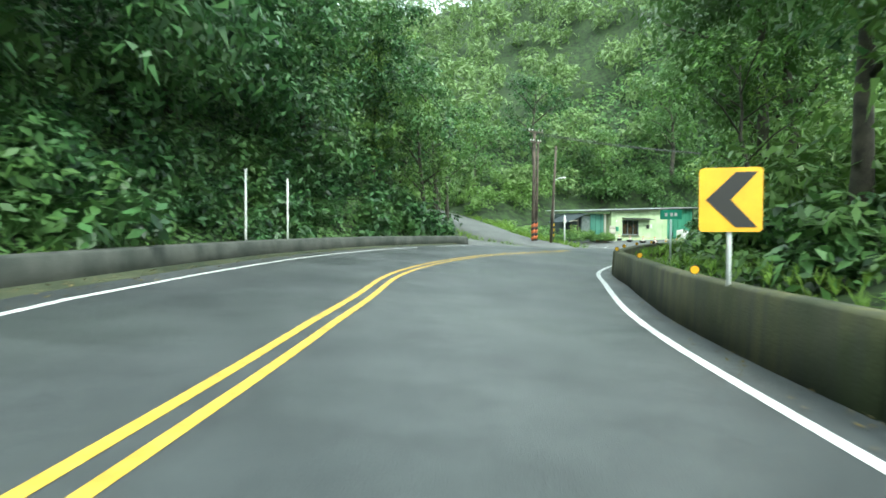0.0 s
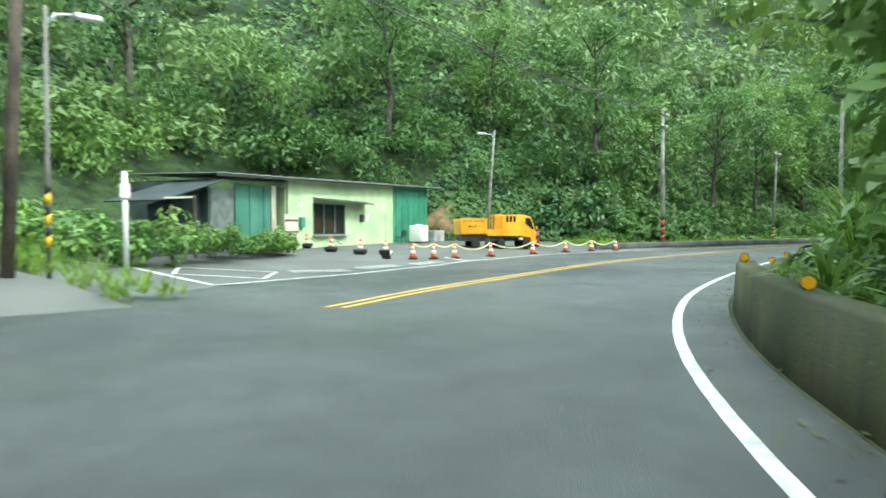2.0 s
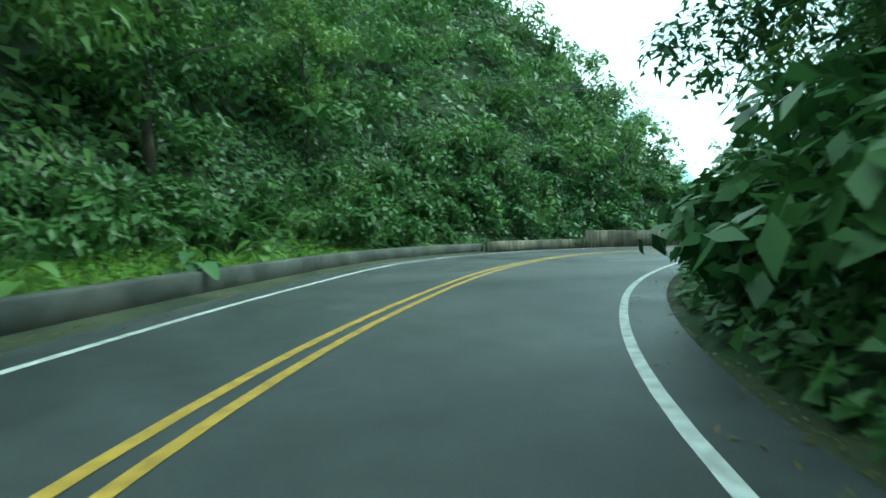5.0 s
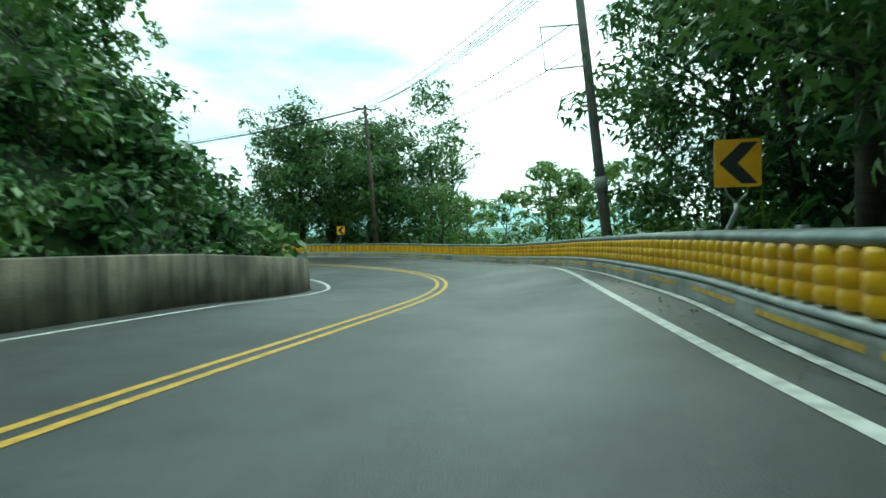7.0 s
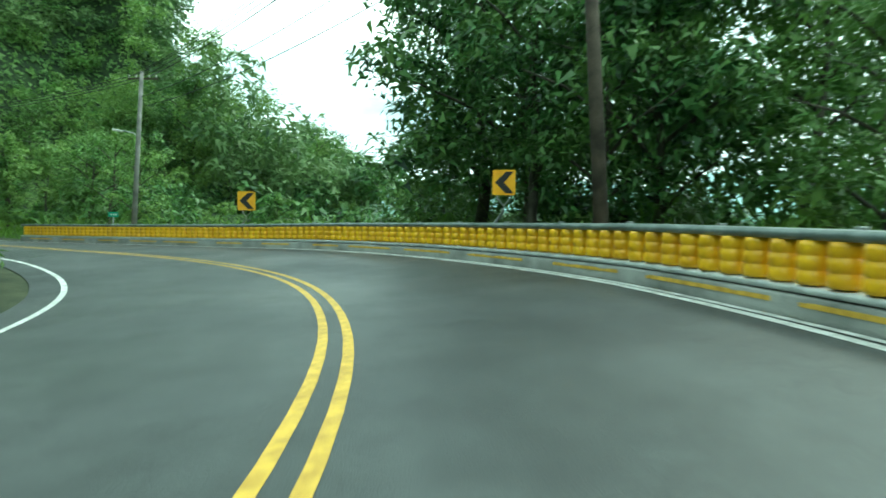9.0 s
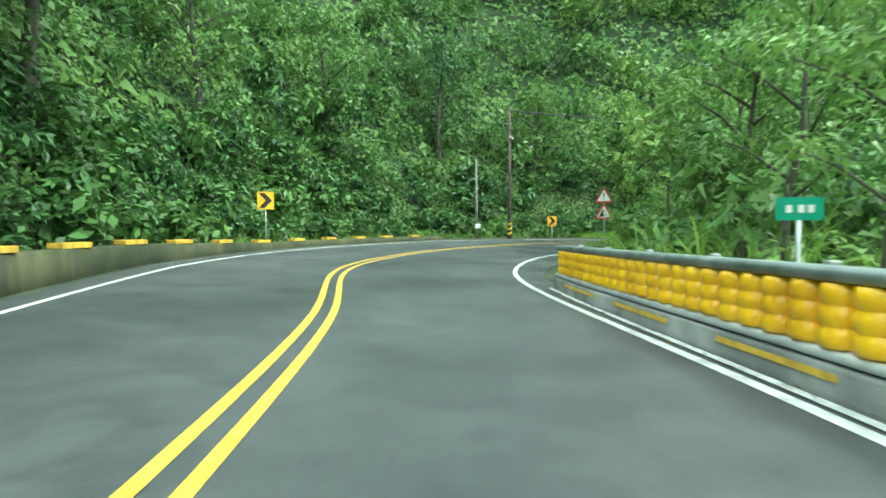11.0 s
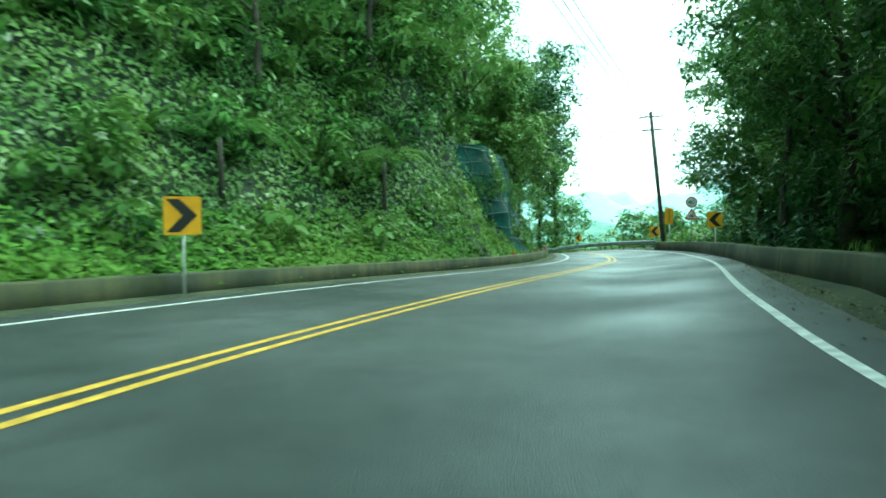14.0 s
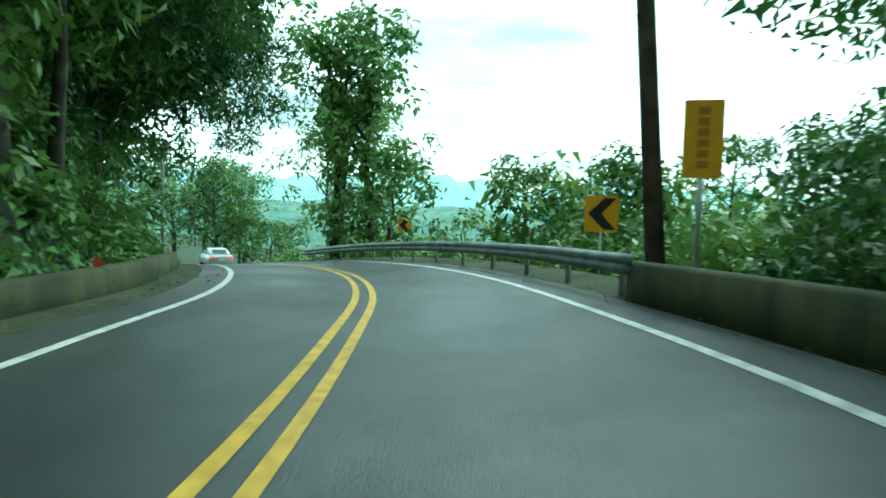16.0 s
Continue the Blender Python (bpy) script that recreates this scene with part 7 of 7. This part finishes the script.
outline = [(-0.66, 0.95), (1.0, 0.95), (1.05, 0.78), (1.14, 0.72), (1.58, 0.72), (1.72, 0.34), (2.04, 0.32), (2.06, 1.02), (1.96, 1.28), (1.66, 1.98), (1.10, 2.12), (-0.56, 2.10), (-0.66, 2.02)]
left = [bm.verts.new((x, -0.86, z)) for x, z in outline]
right = [bm.verts.new((x, 0.86, z)) for x, z in outline]
bm.faces.new(left)
bm.faces.new(right[::-1])
for k in range(len(outline)):
    bm.faces.new((left[k], right[k], right[(k + 1) % len(outline)], left[(k + 1) % len(outline)]))
bmesh.ops.recalc_face_normals(bm, faces=bm.faces)
bmesh.ops.bevel(bm, geom=list(bm.edges), offset=0.03, segments=2, affect="EDGES", profile=0.6)
cab = part("cab", bm, M_TRUCK, truck)
for y in (-0.872, 0.862):
    part("window", plate(bmesh.new(), [(1.22, 1.56), (1.20, 1.90), (1.60, 1.90), (1.88, 1.26), (1.80, 1.20)], 0.01, T(0, y, 0)), M_GLASSDARK, cab)
    for x in (-0.24, 0.04, 0.34):
        part("slot", box(bmesh.new(), (0.17, 0.012, 0.36), T(x, y + 0.005, 1.84)), M_GLASSDARK, cab, "dark slot")
    part("door_handle", box(bmesh.new(), (0.12, 0.04, 0.07), T(1.2, y, 1.06)), M_DARKSTEEL, cab)
    part("mirror", box(bmesh.new(), (0.07, 0.16, 0.2), T(2.04, y * 1.14, 1.30), 0.02), M_TRUCK, cab)
    part("mudguard", box(bmesh.new(), (0.34, 0.05, 0.2), T(0.86, y * 0.98, 0.66), 0.02), M_PALE, cab, "pale mudguard")
part("windscreen", box(bmesh.new(), (0.012, 1.5, 0.72), T(1.83, 0, 1.64) @ turn(-23.2, "Y")), M_GLASSDARK, cab)
part("bumper", box(bmesh.new(), (0.10, 1.7, 0.2), T(2.07, 0, 0.46), 0.03), M_TRUCK, truck)
for y in (-0.64, 0.64):
    part("headlight", box(bmesh.new(), (0.04, 0.28, 0.16), T(2.07, y, 0.74), 0.02), M_CONEWHITE, truck)


def wheel(parent, x, y, r, w, rim_mat):
    bm = lathe(bmesh.new(), [(r * 0.55, -w / 2), (r * 0.9, -w / 2), (r, -w * 0.36), (r, w * 0.36), (r * 0.9, w / 2), (r * 0.55, w / 2)], 22)
    m = shift(x, y, r) @ turn(90, "X")
    bm.transform(m)
    tyre = part("tyre", bm, M_TYRE, parent, "", True)
    bm = lathe(bmesh.new(), [(r * 0.2, -w * 0.40), (r * 0.56, -w * 0.44), (r * 0.56, w * 0.44), (r * 0.2, w * 0.40)], 18)
    bm.transform(m)
    part("rim", bm, rim_mat, tyre)


for x in (-2.7, -0.73, 1.36):
    for y in (-0.76, 0.76):
        wheel(truck, x, y, 0.33, 0.22, M_RAIL if x > -1 else M_DARKSTEEL)
part("toolbox", box(bmesh.new(), (0.6, 0.3, 0.32), T(-1.6, -0.7, 0.62), 0.02), M_DARKSTEEL, truck)

drum = thing("oil_drum", "maroon oil drum beside the truck", "drum", yard_matrix(36.5, 68.2) @ Matrix.Scale(1.2, 4))
M_MAROON = plain("maroon_paint", (0.16, 0.022, 0.022), 0.5)
part("drum", lathe(bmesh.new(), [(0.27, 0), (0.29, 0.02), (0.28, 0.28), (0.30, 0.30), (0.28, 0.32), (0.28, 0.6), (0.30, 0.62), (0.28, 0.64), (0.29, 0.88), (0.26, 0.88)], 20), M_MAROON, drum, "", True)
part("cap", lathe(bmesh.new(), [(0.04, 0.881), (0.04, 0.9), (0.01, 0.9)], 10), M_DARKSTEEL, drum)

# ---- cones and barrier tape ----
cone = thing("traffic_cone", "orange and white traffic cone on a rubber base", "traffic cone", shift(0, 0, -100))
part("base", box(bmesh.new(), (0.42, 0.42, 0.06), shift(0, 0, 0.03), 0.02), M_TYRE, cone)
part("body", lathe(bmesh.new(), [(0.165, 0.06), (0.125, 0.25), (0.12, 0.26), (0.045, 0.70), (0.03, 0.74)], 14), M_CONE, cone, "", True)
for z0, z1 in ((0.26, 0.40), (0.50, 0.60)):
    r = lambda z: 0.165 - (z - 0.06) * 0.184
    part("band", lathe(bmesh.new(), [(r(z0) + 0.004, z0), (r(z1) + 0.004, z1)], 14), M_CONEWHITE, cone, "white band", True)
weight = thing("cone_tyre", "old tyre round the foot of a traffic cone", "tyre", shift(0, 0, -100))
bm = lathe(bmesh.new(), [(0.19, 0.0), (0.30, 0.0), (0.33, 0.06), (0.33, 0.12), (0.30, 0.18), (0.19, 0.18)], 18)
part("tyre", bm, M_TYRE, weight, "", True)

LINE = [(62.0, -9.7), (63.0, -9.3), (64.1, -8.9), (67.0, -8.7), (70.9, -8.4), (74.2, -8.1), (76.6, -7.6), (78.8, -7.0)]
FRONT = [(62.4, -11.6), (61.6, -12.4), (61.4, -14.0), (61.9, -16.2), (63.2, -18.8), (65.0, -21.0)]
tops = []
for j, (q, u) in enumerate(LINE + FRONT):
    p = in_yard(q, u)
    m = pose(*p.tolist(), random.uniform(-3, 3), random.uniform(-3, 3), random.uniform(0, 90))
    tagged(copy_thing(cone, m), "", "", "traffic cones")
    tops.append(Vector(p.tolist()) + Vector((0, 0, 0.72)))
    if j >= len(LINE):
        tagged(copy_thing(weight, pose(*p.tolist()) @ shift(0, 0, 0.065)), "", "", "tyres round cones")
p = in_yard(61.0, -10.4)
tagged(copy_thing(cone, pose(p[0], p[1], p[2] + 0.17, 0, 78, 40)), "fallen orange traffic cone lying on the forecourt", "", "traffic cones")
for o in [*cone.children_recursive, cone, *weight.children_recursive, weight]:
    bpy.data.objects.remove(o)
for a, b in [*zip(tops[:len(LINE)], tops[1:len(LINE)]), *zip(tops[len(LINE):], tops[len(LINE) + 1:])]:
    bm = bmesh.new()
    rows = []
    for k in range(11):
        q = k / 10
        p = a.lerp(b, q) - Vector((0, 0, (0.32 if (b - a).length > 1.4 else 0.16) * 4 * q * (1 - q)))
        tw = 0.5 * math.sin(q * 5)
        off = Vector((0.03 * math.sin(tw), 0, 0.035 * math.cos(tw)))
        rows.append((bm.verts.new(p - a - off), bm.verts.new(p - a + off)))
    for (x0, x1), (x2, x3) in zip(rows, rows[1:]):
        bm.faces.new((x0, x2, x3, x1))
    ob = new("barrier_tape", bm_mesh("barrier_tape", bm, M_TAPE))
    ob.location = a
    mod = ob.modifiers.new("thickness", "SOLIDIFY")
    mod.thickness = 0.004
    tagged(ob, "sagging pale yellow tape strung between traffic cones", "tape", "tapes between cones")


# ---- white paint on the forecourt ----
def stripe(points, width):
    """A painted line through places (s, u) on the forecourt."""
    dense = []
    for (s0, u0), (s1, u1) in zip(points, points[1:]):
        n = max(2, int(math.hypot(s1 - s0, u1 - u0) / 0.6))
        dense += [(s0 + (s1 - s0) * k / n, u0 + (u1 - u0) * k / n) for k in range(n)]
    dense.append(points[-1])
    p = np.array([in_yard(a, b) for a, b in dense])
    t = np.gradient(p[:, :2], axis=0)
    t /= np.linalg.norm(t, axis=1)[:, None] + 1e-9
    n = np.c_[t[:, 1], -t[:, 0], 0 * t[:, 0]]
    v = np.stack([p - n * width / 2, p + n * width / 2], 1).reshape(-1, 3) + np.array([0, 0, 0.02])
    k = np.arange(len(p) - 1) * 2
    structure("forecourt_paint", v, np.stack([k, k + 2, k + 3, k + 1], 1), M_WHITE_LINE, "white line painted on the forecourt", "road marking")


stripe([(52.4, -17.2), (52.7, -13.5), (51.6, -8.9), (55.6, -7.5), (60.0, -7.2), (63.5, -7.6)], 0.15)
stripe([(63.5, -7.6), (64.0, -9.4)], 0.15)
for pts in ([(53.4, -12.3), (54.6, -9.7)], [(52.4, -11.2), (53.3, -8.9)], [(53.4, -12.3), (52.4, -11.2)], [(54.6, -9.7), (53.3, -8.9)]):
    stripe(pts, 0.13)
for (s0, u0), (s1, u1) in (((55.0, -9.5), (56.7, -8.6)), ((57.4, -8.7), (59.3, -8.5)), ((60.2, -8.3), (62.2, -8.4))):
    for side in (-0.24, 0.0, 0.24):
        k = math.hypot(s1 - s0, u1 - u0)
        ds, du = -(u1 - u0) / k * side, (s1 - s0) / k * side
        stripe([(s0 + ds, u0 + du), (s1 + ds, u1 + du)], 0.13)

# heap of cut branches at the forecourt's near end
heap = []
for _ in range(60):
    x = random.uniform(-2.6, 6.2)
    y = random.uniform(-3.1 + 0.16 * max(x, 0), -0.9)
    p = shed.matrix_world @ Vector((x, y, 0))
    high = 0.7 * min(1.0, max(0.12, (6.4 - x) / 6.5)) * (1 - abs((y + 2.0) / 1.9) ** 2)
    heap.append((p.x, p.y, 0.42 + max(0, high) * random.uniform(0.0, 0.85), random.uniform(0.30, 0.48)))
stuff("cut_branches", [many(BUSH_FINE, np.array(heap))], M_LEAF_LIGHT, "heap of cut green branches on the forecourt", "branches")

# bare earth cut behind the truck
bm = bmesh.new()
bmesh.ops.create_icosphere(bm, subdivisions=5, radius=1.0)
for v in bm.verts:
    n = 0.12 * noise.noise(v.co * 2.2) + 0.05 * noise.noise(v.co * 6) + 0.02 * noise.noise(v.co * 15)
    v.co = Vector((v.co.x * 6.0, v.co.y * 2.4, v.co.z * 3.4)) * (1 + n)
bank = new("earth_bank", bm_mesh("earth_bank", bm, M_EARTH, True))
bank.matrix_world = pose(37.0, 79.2, 0.3, 0, 0, 30)
tagged(bank, "bare brown earth bank behind the truck", "earth bank", "", "structure")

slab = thing("pale_block", "pale concrete block beside the water tank", "block", yard_matrix(32.2, 74.4, 30))
part("block", box(bmesh.new(), (1.5, 0.8, 0.75), shift(0, 0, 0.37), 0.05), M_KERB, slab)
part("cover", box(bmesh.new(), (1.54, 0.84, 0.06), shift(0, 0, 0.77), 0.02), M_PALE, slab)

# ---- net on the rocky cliff ----
net_s = np.linspace(289.0, 303.5, 36)
net_h = np.linspace(0, 1, 26)
NS, NH = np.meshgrid(net_s, net_h, indexing="ij")
off = 2.75 + 2.0 * NH + 2.6 * np.clip(1 - (NS - 289.0) / 2.5, 0, 1) + np.array([[noise.noise((a * 0.5, b * 4, 2.0)) * 0.45 + noise.noise((a * 1.4, b * 9, 7.0)) * 0.15 for b in net_h] for a in net_s])
P = at(NS.ravel(), (left_line(NS) - off).ravel(), (0.5 + 6.6 * NH).ravel())
k = (np.arange(35)[:, None] * 26 + np.arange(25)[None]).ravel()
rock = structure("rock_face", P, np.stack([k, k + 26, k + 27, k + 1], 1), M_NET, "dark rock face behind a green rock-fall net", "cliff", True)
# creepers growing through the net
pick = np.array([(a, b) for a, b in zip(rng.random(16000), rng.random(16000)) if noise.noise((a * 6.0, b * 4.0, 3.0)) + 0.3 * noise.noise((a * 22.0, b * 15.0, 8.0)) > 0.16])
i_, j_ = (pick[:, 0] * 34.99).astype(int), (pick[:, 1] * 24.99).astype(int)
grid = P.reshape(36, 26, 3)
out_ = np.array([at(a, -9.0) - at(a, -10.0) for a in net_s])[i_]
c = grid[i_, j_] + (grid[i_ + 1, j_ + 1] - grid[i_, j_]) * rng.random((len(pick), 1)) + rng.normal(size=(len(pick), 3)) * 0.12 + out_ * (0.08 + 0.22 * rng.random((len(pick), 1)))
a_ = rng.normal(size=c.shape) * 0.5 + np.array([0, 0, -0.7])
a_ /= np.linalg.norm(a_, axis=1)[:, None]
b_ = np.cross(a_, out_ + rng.normal(size=c.shape) * 0.5)
b_ /= np.linalg.norm(b_, axis=1)[:, None]
k_ = 0.10 + 0.12 * rng.random((len(c), 1))
v = np.stack([c - a_ * k_ * 0.5 + b_ * k_ * 0.5, c + a_ * k_, c - a_ * k_ * 0.5 - b_ * k_ * 0.5], 1).reshape(-1, 3)
stuff("vine_cover", [(v, np.arange(len(v)).reshape(-1, 3))], M_LEAF, "creepers growing through the rock-fall net")
net = thing("rockfall_net", "green rock-fall net with pale ropes over the cliff", "net", Matrix.Translation(P[0].tolist()))
inv = net.matrix_world.inverted()
G = P.reshape(36, 26, 3)
out = np.array([at(a, -10.0) - at(a, -9.0) for a in net_s])
for i in range(0, 36, 4):
    pts = [tuple(G[i, j] - out[i] * 0.10) for j in range(26)]
    bm = tube(bmesh.new(), pts, 0.035, 5)
    bm.transform(inv)
    part("rope", bm, M_ROPE, net)
for j in range(0, 26, 3):
    pts = [tuple(G[i, j] - out[i] * 0.12 + np.array([0, 0, 0.10 * math.sin(i * 0.8 + j)])) for i in range(36)]
    bm = tube(bmesh.new(), pts, 0.03, 5)
    bm.transform(inv)
    part("rope", bm, M_ROPE, net)

# ---- silver car on the road beyond the bend ----
p = at(345.0, 0.4)
car = thing("car", "silver saloon car on the road beyond the bend", "car", pose(*p.tolist(), 0, 0, facing(345.0)))


def loft(sections):
    """A closed body from cross-sections (y, half width low, half width high, z low, z high), along y."""
    bm = bmesh.new()
    rings = []
    for y, w0, w1, z0, z1 in sections:
        zm = z0 + (z1 - z0) * 0.55
        rings.append([bm.verts.new(q) for q in ((-w0 * 0.9, y, z0), (-w0, y, z0 + 0.12), (-w0, y, zm), (-w1, y, z1 - 0.03), (-w1 * 0.8, y, z1), (w1 * 0.8, y, z1), (w1, y, z1 - 0.03), (w0, y, zm), (w0, y, z0 + 0.12), (w0 * 0.9, y, z0))])
    n = len(rings[0])
    for a, b in zip(rings, rings[1:]):
        for k in range(n):
            bm.faces.new((a[k], a[(k + 1) % n], b[(k + 1) % n], b[k]))
    bm.faces.new(rings[0][::-1])
    bm.faces.new(rings[-1])
    bmesh.ops.recalc_face_normals(bm, faces=bm.faces)
    return bm


part("body", loft([(-2.28, 0.78, 0.7, 0.42, 0.86), (-2.2, 0.86, 0.78, 0.3, 0.98), (-1.5, 0.89, 0.80, 0.22, 1.0), (0.9, 0.89, 0.80, 0.22, 0.97), (1.7, 0.88, 0.76, 0.24, 0.86), (2.2, 0.80, 0.66, 0.3, 0.72), (2.3, 0.7, 0.55, 0.36, 0.6)]), M_SILVER, car, "", True)
cabin = part("cabin", loft([(-1.75, 0.76, 0.70, 0.92, 1.02), (-0.95, 0.77, 0.60, 0.92, 1.40), (-0.2, 0.78, 0.60, 0.92, 1.45), (0.35, 0.78, 0.60, 0.92, 1.42), (1.15, 0.76, 0.66, 0.90, 0.98)]), M_SILVER, car, "", True)
part("rear_window", plate(bmesh.new(), [(-0.55, 0.0), (-0.5, 0.62), (0.5, 0.62), (0.55, 0.0)], 0.01, shift(0, -1.66, 1.07) @ turn(-63, "X")), M_GLASSDARK, cabin)
for q in (-1, 1):
    part("window", plate(bmesh.new(), [(-1.3, 1.05), (-0.85, 1.34), (0.3, 1.36), (0.85, 1.05)], 0.01, shift(q * 0.745, 0, 0) @ turn(90)), M_GLASSDARK, cabin)
    part("tail_lamp", box(bmesh.new(), (0.34, 0.08, 0.16), shift(q * 0.62, -2.24, 0.82), 0.02), M_TAIL, car)
    part("mirror", box(bmesh.new(), (0.2, 0.1, 0.13), shift(q * 0.96, 0.75, 1.0), 0.03), M_SILVER, car)
part("plate", box(bmesh.new(), (0.4, 0.02, 0.16), shift(0, -2.29, 0.66)), M_SIGNWHITE, car)
part("bumper", box(bmesh.new(), (1.5, 0.12, 0.2), shift(0, -2.25, 0.42), 0.04), M_SILVER, car)
for x in (-0.78, 0.78):
    for y in (-1.35, 1.35):
        holder = part("wheel", lathe(bmesh.new(), [(0.05, -0.1), (0.21, -0.1), (0.21, 0.1), (0.05, 0.1)], 18), M_STEEL, car)
        holder.matrix_basis = shift(x, y, 0.315) @ turn(90, "Y")
        part("tyre", lathe(bmesh.new(), [(0.21, -0.1), (0.29, -0.11), (0.315, -0.07), (0.315, 0.07), (0.29, 0.11), (0.21, 0.1)], 22), M_TYRE, holder, "", True)

# spiky rosettes behind the parapet
for q, u in ((46.5, 3.4), (48.2, 3.9)):
    p = at(q, u, 0.55)
    root = thing("agave", "spiky rosette plant behind the mossy parapet", "plant", Matrix.Translation(p.tolist()), "rosette plants")
    for _ in range(18):
        v, f = fronds(1, 1.15, 0.05, 5, 1.25)
        part("leaf", mesh_from("leaf", v, f, M_LEAF_LIGHT), None, root)
